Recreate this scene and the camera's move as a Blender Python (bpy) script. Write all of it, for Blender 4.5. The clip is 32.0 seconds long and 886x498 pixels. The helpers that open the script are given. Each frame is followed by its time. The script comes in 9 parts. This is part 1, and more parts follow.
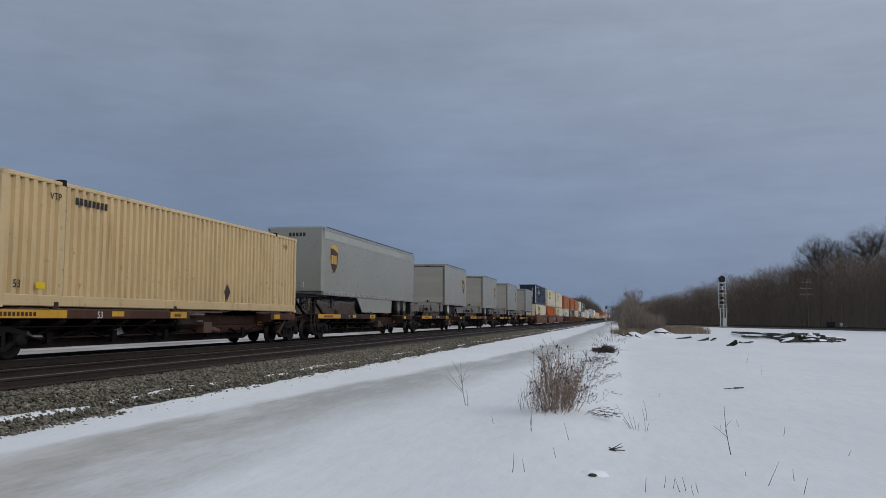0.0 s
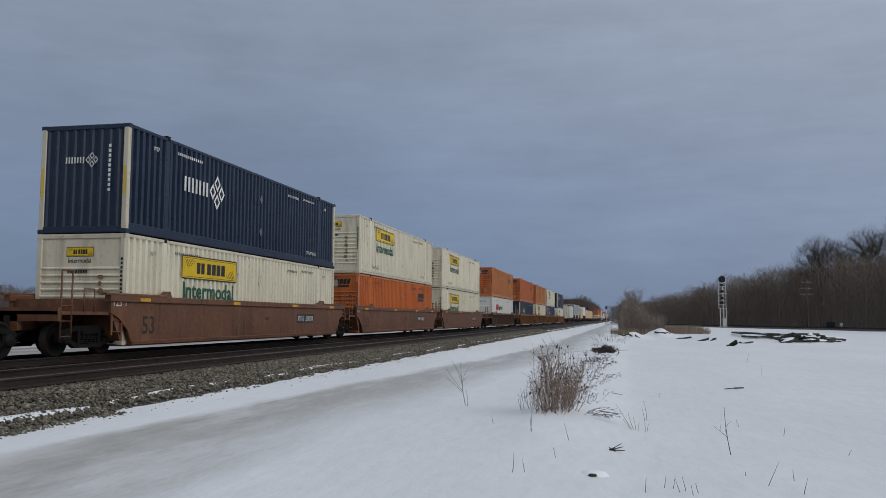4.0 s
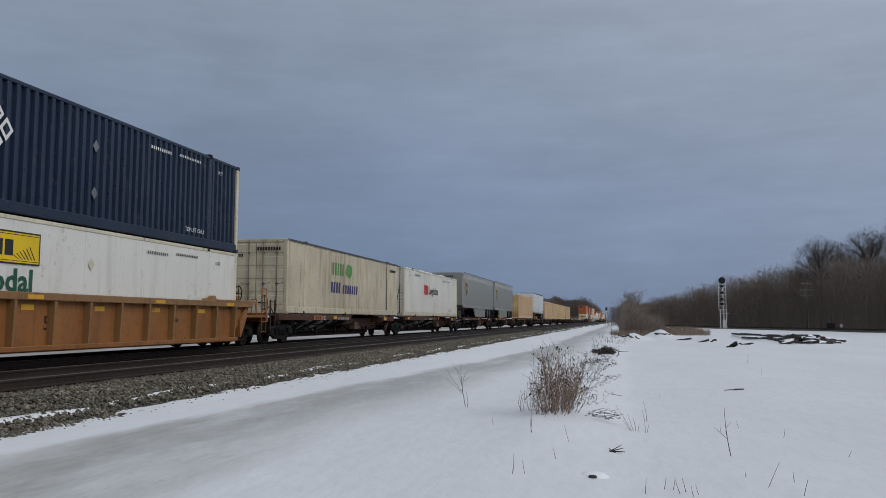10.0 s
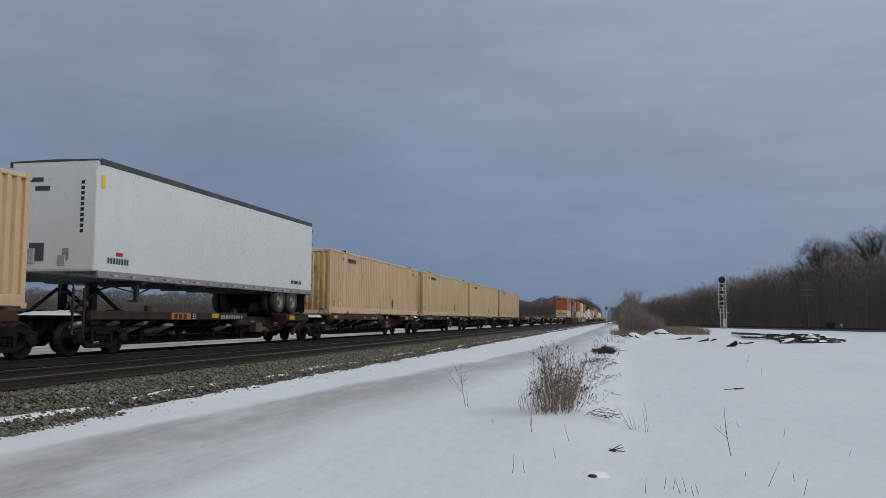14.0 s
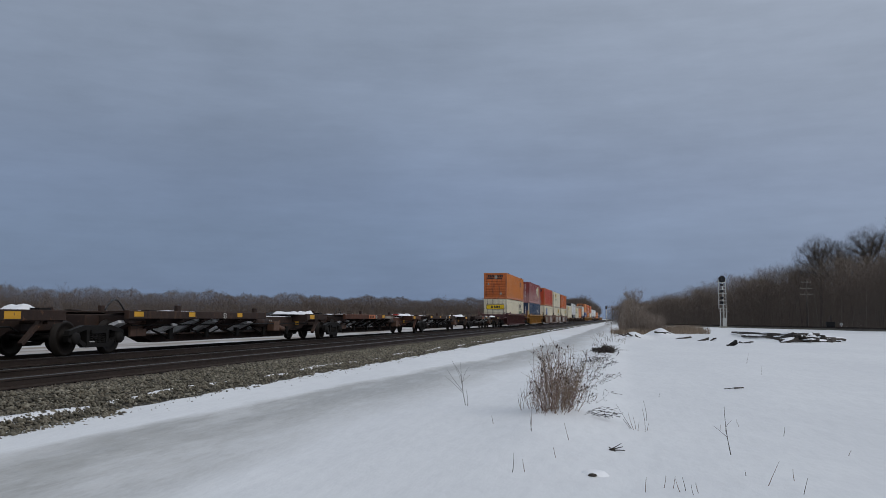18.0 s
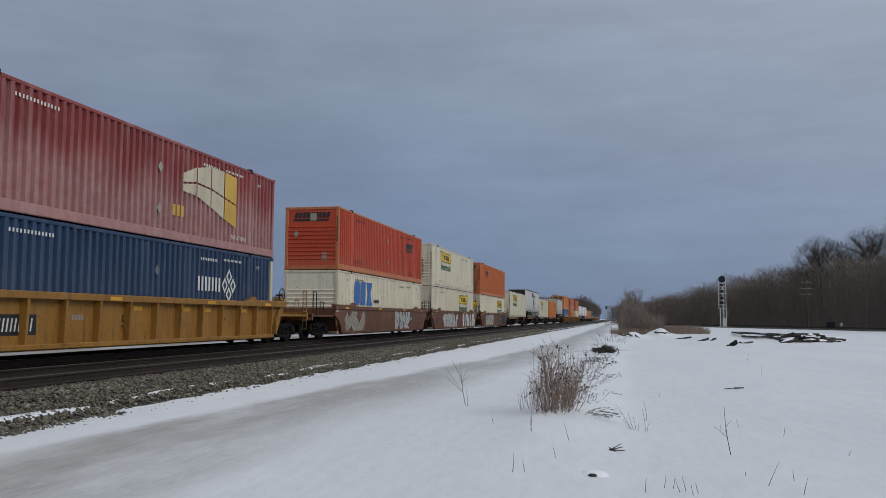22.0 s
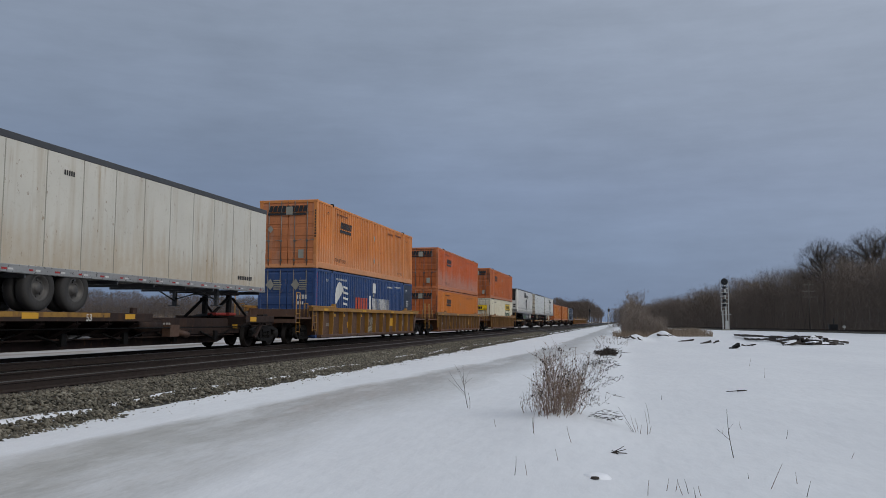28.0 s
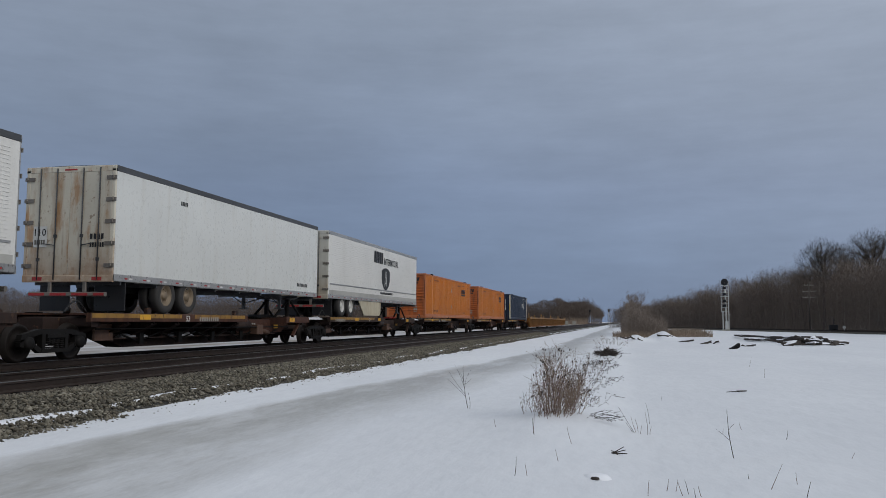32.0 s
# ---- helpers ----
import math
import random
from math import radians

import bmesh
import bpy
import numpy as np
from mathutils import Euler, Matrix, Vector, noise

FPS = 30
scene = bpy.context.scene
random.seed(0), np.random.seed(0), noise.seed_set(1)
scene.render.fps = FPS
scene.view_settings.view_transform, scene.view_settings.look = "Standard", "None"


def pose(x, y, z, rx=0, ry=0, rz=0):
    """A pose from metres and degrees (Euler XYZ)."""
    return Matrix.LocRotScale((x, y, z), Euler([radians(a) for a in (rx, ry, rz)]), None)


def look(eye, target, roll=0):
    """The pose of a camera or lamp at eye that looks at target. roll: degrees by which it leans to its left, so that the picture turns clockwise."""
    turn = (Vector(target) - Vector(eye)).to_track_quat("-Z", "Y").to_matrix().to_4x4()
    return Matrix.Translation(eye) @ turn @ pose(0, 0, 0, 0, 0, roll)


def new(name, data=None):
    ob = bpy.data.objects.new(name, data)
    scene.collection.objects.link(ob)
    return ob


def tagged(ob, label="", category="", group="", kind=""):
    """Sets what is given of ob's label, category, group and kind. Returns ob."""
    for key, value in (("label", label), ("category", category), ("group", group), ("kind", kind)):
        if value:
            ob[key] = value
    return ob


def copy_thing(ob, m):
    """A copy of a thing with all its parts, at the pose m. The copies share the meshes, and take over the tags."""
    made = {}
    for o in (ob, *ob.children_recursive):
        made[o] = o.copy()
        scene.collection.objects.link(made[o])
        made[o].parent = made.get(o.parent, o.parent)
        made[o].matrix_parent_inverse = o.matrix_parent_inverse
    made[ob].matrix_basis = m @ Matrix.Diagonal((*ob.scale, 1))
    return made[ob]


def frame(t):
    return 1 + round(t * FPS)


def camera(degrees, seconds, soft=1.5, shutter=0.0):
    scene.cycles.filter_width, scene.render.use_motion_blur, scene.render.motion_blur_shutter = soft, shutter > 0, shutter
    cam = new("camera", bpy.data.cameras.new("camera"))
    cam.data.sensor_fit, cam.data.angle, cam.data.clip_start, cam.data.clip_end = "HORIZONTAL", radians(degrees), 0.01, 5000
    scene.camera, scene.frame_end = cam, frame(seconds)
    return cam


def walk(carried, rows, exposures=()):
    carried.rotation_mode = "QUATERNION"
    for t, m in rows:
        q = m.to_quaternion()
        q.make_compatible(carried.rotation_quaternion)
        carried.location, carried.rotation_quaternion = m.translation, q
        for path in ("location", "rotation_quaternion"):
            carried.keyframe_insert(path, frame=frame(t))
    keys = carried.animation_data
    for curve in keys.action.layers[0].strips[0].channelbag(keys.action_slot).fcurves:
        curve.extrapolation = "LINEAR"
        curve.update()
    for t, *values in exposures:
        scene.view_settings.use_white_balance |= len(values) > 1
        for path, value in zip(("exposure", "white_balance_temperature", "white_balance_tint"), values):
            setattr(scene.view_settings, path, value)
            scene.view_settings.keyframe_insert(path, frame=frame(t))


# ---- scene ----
# ---------- camera: on a tripod-like stand beside the line, nudged a little ----------
EYE = (0.0, 0.0, 1.6)
YAW, PITCH, ROLL, FOCAL = 12.05, 4.69, 0.32, 1486.0


def aim(dx, dy):
    """The camera's pose when the picture has slid dx to the right and dy down."""
    yaw = radians(YAW) + dx / FOCAL
    pitch = radians(PITCH) + dy / FOCAL
    way = Vector((-math.sin(yaw) * math.cos(pitch), math.cos(yaw) * math.cos(pitch), math.sin(pitch)))
    return look(EYE, Vector(EYE) + way * 10, ROLL)


cam = camera(math.degrees(2 * math.atan(784 / FOCAL)), 32.0, soft=0.5, shutter=0.0)
walk(cam, [(t, aim(dx, dy)) for t, dx, dy in (
    (0, 0, 0), (3.5, 0, 0), (5.5, 0, 1.4), (6.5, 0, 1.0), (7.5, 0, 2.6), (9.5, 0, 2.6), (11, 0, 1.8), (14, 0, 1.4), (14.5, 0, 0.4),
    (17, 0, 1.0), (18, 0, 0), (22, 0, 0.2), (25.5, 0, 0.8), (27.5, 3.0, 3.8), (28.5, 4.2, 5.0), (29.5, 4.2, 5.0), (30.5, 3.6, 5.3), (32, 4.0, 5.4))])

# ---------- light: overcast winter day ----------
world = bpy.data.worlds.new("overcast_sky")
scene.world = world
world.use_nodes = True
wn, wl = world.node_tree.nodes, world.node_tree.links
wn.clear()
w_out = wn.new("ShaderNodeOutputWorld")
w_bg = wn.new("ShaderNodeBackground")
w_sky = wn.new("ShaderNodeTexSky")
w_sky.sky_type, w_sky.sun_disc = "NISHITA", False
w_sky.sun_elevation, w_sky.sun_rotation = radians(31), radians(113)
w_sky.air_density, w_sky.dust_density = 1.0, 2.0
w_co = wn.new("ShaderNodeTexCoord")
w_sep = wn.new("ShaderNodeSeparateXYZ")
wl.new(w_co.outputs["Generated"], w_sep.inputs[0])
# cloud colour by height over the horizon: slate blue low down, paler grey above
w_ramp = wn.new("ShaderNodeValToRGB")
wl.new(w_sep.outputs["Z"], w_ramp.inputs[0])
el = w_ramp.color_ramp.elements
el[0].position, el[0].color = 0.0, (0.150, 0.212, 0.335, 1)
el[1].position, el[1].color = 1.0, (0.56, 0.585, 0.62, 1)
for p_, c_ in ((0.06, (0.155, 0.215, 0.335, 1)), (0.15, (0.185, 0.240, 0.355, 1)), (0.24, (0.222, 0.274, 0.372, 1)), (0.36, (0.262, 0.312, 0.400, 1)), (0.6, (0.42, 0.46, 0.52, 1))):
    e_ = el.new(p_)
    e_.color = c_
# paler towards the east (+X), where the cloud is thinner
w_east = wn.new("ShaderNodeMapRange")
w_east.inputs["From Min"].default_value, w_east.inputs["From Max"].default_value = -0.45, 0.6
w_east.inputs["To Min"].default_value, w_east.inputs["To Max"].default_value = 0.96, 1.33
wl.new(w_sep.outputs["X"], w_east.inputs["Value"])
# long soft streaks of cloud
w_map = wn.new("ShaderNodeMapping")
w_map.inputs["Scale"].default_value = (1.6, 1.6, 3.8)
w_map.inputs["Rotation"].default_value = (radians(4), radians(-9), 0)
wl.new(w_co.outputs["Generated"], w_map.inputs[0])
w_n1 = wn.new("ShaderNodeTexNoise")
w_n1.inputs["Scale"].default_value, w_n1.inputs["Detail"].default_value, w_n1.inputs["Roughness"].default_value = 2.4, 9.0, 0.6
wl.new(w_map.outputs[0], w_n1.inputs["Vector"])
w_cl = wn.new("ShaderNodeMapRange")
w_cl.inputs["From Min"].default_value, w_cl.inputs["From Max"].default_value = 0.33, 0.70
w_cl.inputs["To Min"].default_value, w_cl.inputs["To Max"].default_value = 0.925, 1.095
wl.new(w_n1.outputs["Fac"], w_cl.inputs["Value"])
w_m1 = wn.new("ShaderNodeMath")
w_m1.operation = "MULTIPLY"
wl.new(w_east.outputs[0], w_m1.inputs[0])
# finer ripples in the cloud
w_map2 = wn.new("ShaderNodeMapping")
w_map2.inputs["Scale"].default_value = (2.2, 2.2, 15.0)
w_map2.inputs["Rotation"].default_value = (radians(3), radians(-6), radians(20))
wl.new(w_co.outputs["Generated"], w_map2.inputs[0])
w_n2 = wn.new("ShaderNodeTexNoise")
w_n2.inputs["Scale"].default_value, w_n2.inputs["Detail"].default_value, w_n2.inputs["Roughness"].default_value = 3.6, 7.0, 0.62
wl.new(w_map2.outputs[0], w_n2.inputs["Vector"])
w_rip = wn.new("ShaderNodeMapRange")
w_rip.inputs["From Min"].default_value, w_rip.inputs["From Max"].default_value = 0.30, 0.72
w_rip.inputs["To Min"].default_value, w_rip.inputs["To Max"].default_value = 0.955, 1.045
wl.new(w_n2.outputs["Fac"], w_rip.inputs["Value"])
w_m2 = wn.new("ShaderNodeMath")
w_m2.operation = "MULTIPLY"
wl.new(w_cl.outputs[0], w_m2.inputs[0])
wl.new(w_rip.outputs[0], w_m2.inputs[1])
wl.new(w_m2.outputs[0], w_m1.inputs[1])
w_mul = wn.new("ShaderNodeVectorMath")
w_mul.operation = "SCALE"
w_hue = wn.new("ShaderNodeHueSaturation")
w_sat = wn.new("ShaderNodeMapRange")
w_sat.inputs["From Min"].default_value, w_sat.inputs["From Max"].default_value = -0.25, 0.35
w_sat.inputs["To Min"].default_value, w_sat.inputs["To Max"].default_value = 1.0, 0.80
wl.new(w_sep.outputs["X"], w_sat.inputs["Value"])
wl.new(w_sat.outputs[0], w_hue.inputs["Saturation"])
wl.new(w_ramp.outputs["Color"], w_hue.inputs["Color"])
wl.new(w_hue.outputs[0], w_mul.inputs[0])
wl.new(w_m1.outputs[0], w_mul.inputs["Scale"])
w_dim = wn.new("ShaderNodeVectorMath")
w_dim.operation = "SCALE"
w_dim.inputs["Scale"].default_value = 0.10
wl.new(w_sky.outputs[0], w_dim.inputs[0])
w_mix = wn.new("ShaderNodeMix")
w_mix.data_type = "RGBA"
w_mix.inputs["Factor"].default_value = 0.94
wl.new(w_dim.outputs[0], w_mix.inputs["A"])
wl.new(w_mul.outputs[0], w_mix.inputs["B"])
wl.new(w_mix.outputs["Result"], w_bg.inputs["Color"])
w_bg.inputs["Strength"].default_value = 1.0
wl.new(w_bg.outputs[0], w_out.inputs[0])

sun = new("sun", bpy.data.lights.new("sun", "SUN"))
sun.data.energy, sun.data.angle, sun.data.color = 0.88, radians(35), (1.0, 0.95, 0.88)
sun.matrix_world = look((52, -22, 34), (0, 0, 0))
scene.view_settings.exposure = 0.0


# ---------- materials ----------
def nodes_of(name):
    m = bpy.data.materials.new(name)
    m.use_nodes = True
    return m, m.node_tree.nodes, m.node_tree.links, m.node_tree.nodes["Principled BSDF"]


def noise_node(n, l, vec, scale, detail=4.0, rough=0.55):
    t = n.new("ShaderNodeTexNoise")
    t.inputs["Scale"].default_value, t.inputs["Detail"].default_value, t.inputs["Roughness"].default_value = scale, detail, rough
    l.new(vec, t.inputs["Vector"])
    return t.outputs["Fac"]


def span(n, l, value, a, b, c=0.0, d=1.0):
    t = n.new("ShaderNodeMapRange")
    t.inputs["From Min"].default_value, t.inputs["From Max"].default_value = a, b
    t.inputs["To Min"].default_value, t.inputs["To Max"].default_value = c, d
    l.new(value, t.inputs["Value"])
    return t.outputs[0]


def blend(n, l, fac, a, b):
    t = n.new("ShaderNodeMix")
    t.data_type = "RGBA"
    if isinstance(fac, float):
        t.inputs["Factor"].default_value = fac
    else:
        l.new(fac, t.inputs["Factor"])
    for key, v in (("A", a), ("B", b)):
        if isinstance(v, tuple):
            t.inputs[key].default_value = (*v[:3], 1)
        else:
            l.new(v, t.inputs[key])
    return t.outputs["Result"]


def times(n, l, a, b):
    t = n.new("ShaderNodeMath")
    t.operation = "MULTIPLY"
    for i, v in enumerate((a, b)):
        if isinstance(v, float):
            t.inputs[i].default_value = v
        else:
            l.new(v, t.inputs[i])
    return t.outputs[0]


def scaled(n, l, vec, sx, sy, sz):
    t = n.new("ShaderNodeMapping")
    t.inputs["Scale"].default_value = (sx, sy, sz)
    l.new(vec, t.inputs[0])
    return t.outputs[0]


def paint(name, base, rough=0.55, metal=0.0, grime=(0.10, 0.075, 0.05), amount=0.35, streak=0.4, fade=0.12, bump=0.08, rust=None, rust_amount=0.0, spec=0.4, chips=None, chip_amount=0.0, runs=None, run_amount=0.0, chalk=None):
    """Weathered paint: broad fading, vertical streaks of grime, fine speckle and, where given, patches of rust,
    knocked-off chips, narrow rust runs, and chalk = (colour, height, depth, share), a bleached lower part with a ragged upper edge."""
    m, n, l, b = nodes_of(name)
    place = n.new("ShaderNodeTexCoord").outputs["Object"]
    rnd = n.new("ShaderNodeObjectInfo").outputs["Random"]
    off = n.new("ShaderNodeVectorMath")
    off.operation = "MULTIPLY_ADD"
    off.inputs[0].default_value = (17.0, 43.0, 5.0)
    l.new(rnd, off.inputs[1])
    l.new(place, off.inputs[2])
    co = off.outputs[0]
    wide = noise_node(n, l, co, 0.55, 3)
    light = tuple(min(1.0, c * (1 + fade) + 0.02 * fade) for c in base)
    dark = tuple(c * (1 - fade) for c in base)
    col = blend(n, l, span(n, l, wide, 0.3, 0.7), dark, light)
    st = noise_node(n, l, scaled(n, l, co, 2.0, 2.0, 0.16), 1.5, 5, 0.55)
    col = blend(n, l, times(n, l, span(n, l, st, 0.52, 0.80), streak), col, grime)
    sp = noise_node(n, l, co, 9.0, 6, 0.65)
    col = blend(n, l, times(n, l, span(n, l, sp, 0.56, 0.78), amount), col, grime)
    if rust:
        r1 = noise_node(n, l, scaled(n, l, co, 2.2, 2.2, 0.7), 1.3, 6, 0.62)
        col = blend(n, l, times(n, l, span(n, l, r1, 0.53, 0.68), rust_amount), col, rust)
    if chalk:
        pale, height, depth, share = chalk
        sp3 = n.new("ShaderNodeSeparateXYZ")
        l.new(place, sp3.inputs[0])
        zig = n.new("ShaderNodeMath")
        zig.operation = "PINGPONG"
        l.new(sp3.outputs["Y"], zig.inputs[0])
        zig.inputs[1].default_value = 0.1425
        lift = n.new("ShaderNodeMath")
        lift.operation = "MULTIPLY_ADD"
        l.new(zig.outputs[0], lift.inputs[0])
        lift.inputs[1].default_value = -3.2
        l.new(sp3.outputs["Z"], lift.inputs[2])
        edge = n.new("ShaderNodeMath")
        edge.operation = "MULTIPLY_ADD"
        l.new(noise_node(n, l, scaled(n, l, co, 1, 1, 0.3), 0.9, 4), edge.inputs[0])
        edge.inputs[1].default_value = -2.0
        l.new(lift.outputs[0], edge.inputs[2])
        low = span(n, l, edge.outputs[0], height - 1.2, height - 1.2 - depth)
        col = blend(n, l, times(n, l, times(n, l, low, share), span(n, l, noise_node(n, l, co, 4.0, 5, 0.65), 0.25, 0.6, 0.45, 1.0)), col, pale)
    if runs:
        r2 = noise_node(n, l, scaled(n, l, co, 5.0, 5.0, 0.22), 1.4, 4, 0.5)
        gate = span(n, l, noise_node(n, l, scaled(n, l, co, 0.5, 0.5, 0.8), 1.1, 3), 0.46, 0.62)
        col = blend(n, l, times(n, l, times(n, l, span(n, l, r2, 0.58, 0.68), gate), run_amount), col, runs)
    if chips:
        c1 = noise_node(n, l, scaled(n, l, co, 1, 1, 0.7), 6.5, 5, 0.6)
        c2 = noise_node(n, l, co, 0.8, 3)
        col = blend(n, l, times(n, l, times(n, l, span(n, l, c1, 0.62, 0.66), span(n, l, c2, 0.42, 0.58)), chip_amount), col, chips)
    hsv = n.new("ShaderNodeHueSaturation")
    l.new(col, hsv.inputs["Color"])
    l.new(span(n, l, rnd, 0, 1, 0.94, 1.06), hsv.inputs["Value"])
    l.new(hsv.outputs[0], b.inputs["Base Color"])
    l.new(span(n, l, sp, 0.3, 0.8, rough - (0.2 if spec >= 0.4 else 0.1), min(1.0, rough + 0.10)), b.inputs["Roughness"])
    b.inputs["Metallic"].default_value = metal
    b.inputs["Specular IOR Level"].default_value = spec
    if bump:
        bp = n.new("ShaderNodeBump")
        bp.inputs["Strength"].default_value, bp.inputs["Distance"].default_value = bump, 0.02
        l.new(noise_node(n, l, co, 26.0, 4), bp.inputs["Height"])
        l.new(bp.outputs[0], b.inputs["Normal"])
    return m


CREAM = paint("white_container_paint", (0.715, 0.67, 0.525), 0.55, amount=0.26, streak=0.28, fade=0.06, runs=(0.30, 0.19, 0.10), run_amount=0.35, chips=(0.26, 0.19, 0.13), chip_amount=0.6)
CREAM_FRAME = paint("white_frame_paint", (0.58, 0.53, 0.41), 0.55, amount=0.4, streak=0.35, runs=(0.22, 0.13, 0.07), run_amount=0.5, chips=(0.20, 0.13, 0.085), chip_amount=0.75)
ORANGE = paint("orange_container_paint", (0.50, 0.118, 0.012), 0.5, grime=(0.20, 0.075, 0.03), amount=0.3, streak=0.4, fade=0.10, runs=(0.20, 0.065, 0.03), run_amount=0.5, chips=(0.17, 0.06, 0.03), chip_amount=0.6, chalk=((0.40, 0.15, 0.075), 1.0, 0.7, 0.22))
RUST_ORANGE = paint("browned_orange_paint", (0.47, 0.165, 0.036), 0.55, grime=(0.20, 0.085, 0.045), amount=0.35, streak=0.45, fade=0.12, runs=(0.16, 0.06, 0.03), run_amount=0.55, chips=(0.15, 0.06, 0.03), chip_amount=0.65, chalk=((0.36, 0.13, 0.07), 0.9, 0.7, 0.25))
PALE_ORANGE = paint("faded_orange_paint", (0.60, 0.215, 0.055), 0.6, grime=(0.26, 0.14, 0.09), amount=0.3, streak=0.4, fade=0.14, runs=(0.26, 0.11, 0.06), run_amount=0.5, chips=(0.22, 0.12, 0.08), chip_amount=0.6, chalk=((0.62, 0.34, 0.20), 1.2, 0.9, 0.5))
RED_ORANGE = paint("red_orange_paint", (0.47, 0.058, 0.017), 0.5, grime=(0.28, 0.07, 0.04), amount=0.35, streak=0.45, fade=0.12, runs=(0.20, 0.05, 0.03), run_amount=0.5, chips=(0.48, 0.24, 0.17), chip_amount=0.5, chalk=((0.46, 0.16, 0.09), 1.0, 0.7, 0.28))
AMBER = paint("amber_orange_paint", (0.58, 0.185, 0.018), 0.5, grime=(0.26, 0.11, 0.04), amount=0.25, streak=0.3, fade=0.08, runs=(0.30, 0.09, 0.02), run_amount=0.55, chips=(0.20, 0.07, 0.02), chip_amount=0.55, chalk=((0.50, 0.20, 0.07), 0.9, 0.6, 0.35))
ORANGE_FRAME = paint("orange_frame_paint", (0.46, 0.15, 0.055), 0.6, grime=(0.16, 0.07, 0.045), amount=0.55, streak=0.4, runs=(0.13, 0.06, 0.04), run_amount=0.6, chips=(0.50, 0.33, 0.25), chip_amount=0.55)
NAVY = paint("navy_container_paint", (0.012, 0.023, 0.049), 0.45, grime=(0.045, 0.056, 0.075), amount=0.25, streak=0.25, runs=(0.055, 0.065, 0.085), run_amount=0.5, chips=(0.10, 0.085, 0.075), chip_amount=0.5)
BLUE = paint("mid_blue_paint", (0.013, 0.030, 0.078), 0.42, grime=(0.06, 0.07, 0.10), amount=0.25, streak=0.25, runs=(0.055, 0.075, 0.12), run_amount=0.5, chips=(0.10, 0.09, 0.085), chip_amount=0.45)
CHALKY_BLUE = paint("chalky_navy_paint", (0.022, 0.048, 0.105), 0.5, grime=(0.10, 0.125, 0.165), amount=0.3, streak=0.7, fade=0.2, chalk=((0.085, 0.115, 0.17), 2.4, 1.2, 0.30))
ROYAL = paint("royal_blue_paint", (0.025, 0.062, 0.18), 0.45, grime=(0.08, 0.09, 0.12), amount=0.3, streak=0.4, runs=(0.10, 0.08, 0.07), run_amount=0.6, chips=(0.17, 0.13, 0.11), chip_amount=0.6)
MAROON = paint("faded_maroon_paint", (0.25, 0.050, 0.046), 0.55, grime=(0.40, 0.24, 0.23), amount=0.3, streak=0.5, fade=0.2, rust=(0.36, 0.20, 0.19), rust_amount=0.3, chalk=((0.47, 0.33, 0.31), 1.95, 0.9, 0.55))
WHITE = paint("clean_white_paint", (0.67, 0.66, 0.615), 0.45, amount=0.14, streak=0.2, fade=0.03, runs=(0.40, 0.34, 0.25), run_amount=0.3, chips=(0.3, 0.26, 0.2), chip_amount=0.4)
REEFER_CREAM = paint("dirty_cream_paint", (0.53, 0.475, 0.345), 0.5, grime=(0.22, 0.175, 0.105), amount=0.35, streak=0.85, fade=0.14, rust=(0.36, 0.23, 0.10), rust_amount=0.5, runs=(0.24, 0.17, 0.09), run_amount=0.55, chips=(0.20, 0.15, 0.09), chip_amount=0.6)
YELLOW_TAN = paint("pale_yellow_paint", (0.60, 0.445, 0.242), 0.55, grime=(0.30, 0.21, 0.10), amount=0.28, streak=0.45, fade=0.07, runs=(0.30, 0.17, 0.06), run_amount=0.45, chips=(0.22, 0.13, 0.06), chip_amount=0.5)
YELLOW_PEACH = paint("peach_yellow_paint", (0.63, 0.447, 0.272), 0.55, grime=(0.36, 0.23, 0.11), amount=0.25, streak=0.4, fade=0.08, runs=(0.34, 0.16, 0.05), run_amount=0.45, chips=(0.24, 0.12, 0.05), chip_amount=0.35)
YELLOW_RUST = paint("rust_streaked_yellow_paint", (0.60, 0.415, 0.185), 0.6, grime=(0.26, 0.13, 0.04), amount=0.35, streak=0.8, fade=0.12, rust=(0.34, 0.16, 0.045), rust_amount=0.7, runs=(0.16, 0.07, 0.02), run_amount=0.95, chips=(0.14, 0.07, 0.03), chip_amount=0.5, chalk=((0.17, 0.085, 0.032), 1.5, 1.3, 0.9))
SILVER = paint("grey_trailer_skin", (0.315, 0.318, 0.288), 0.42, 0.1, grime=(0.24, 0.225, 0.19), amount=0.2, streak=0.22, fade=0.06, bump=0.03, runs=(0.20, 0.18, 0.14), run_amount=0.15, chips=(0.17, 0.15, 0.12), chip_amount=0.2)
REEFER_WHITE = paint("white_ribbed_trailer_skin", (0.70, 0.69, 0.65), 0.42, grime=(0.40, 0.37, 0.30), amount=0.15, streak=0.2, fade=0.05, bump=0.03)
PUP_FRAME = paint("grimy_grey_door_frame", (0.29, 0.28, 0.25), 0.5, 0.1, grime=(0.12, 0.10, 0.08), amount=0.5, streak=0.5, runs=(0.12, 0.10, 0.08), run_amount=0.5, chips=(0.10, 0.08, 0.06), chip_amount=0.6)
PALE_BAND = paint("pale_grey_band", (0.38, 0.38, 0.34), 0.45, 0.1, grime=(0.2, 0.18, 0.15), amount=0.3, streak=0.3, bump=0.03)
GREY_BAND = paint("grimy_grey_band", (0.46, 0.45, 0.41), 0.45, 0.1, grime=(0.24, 0.21, 0.17), amount=0.4, streak=0.4, bump=0.03)
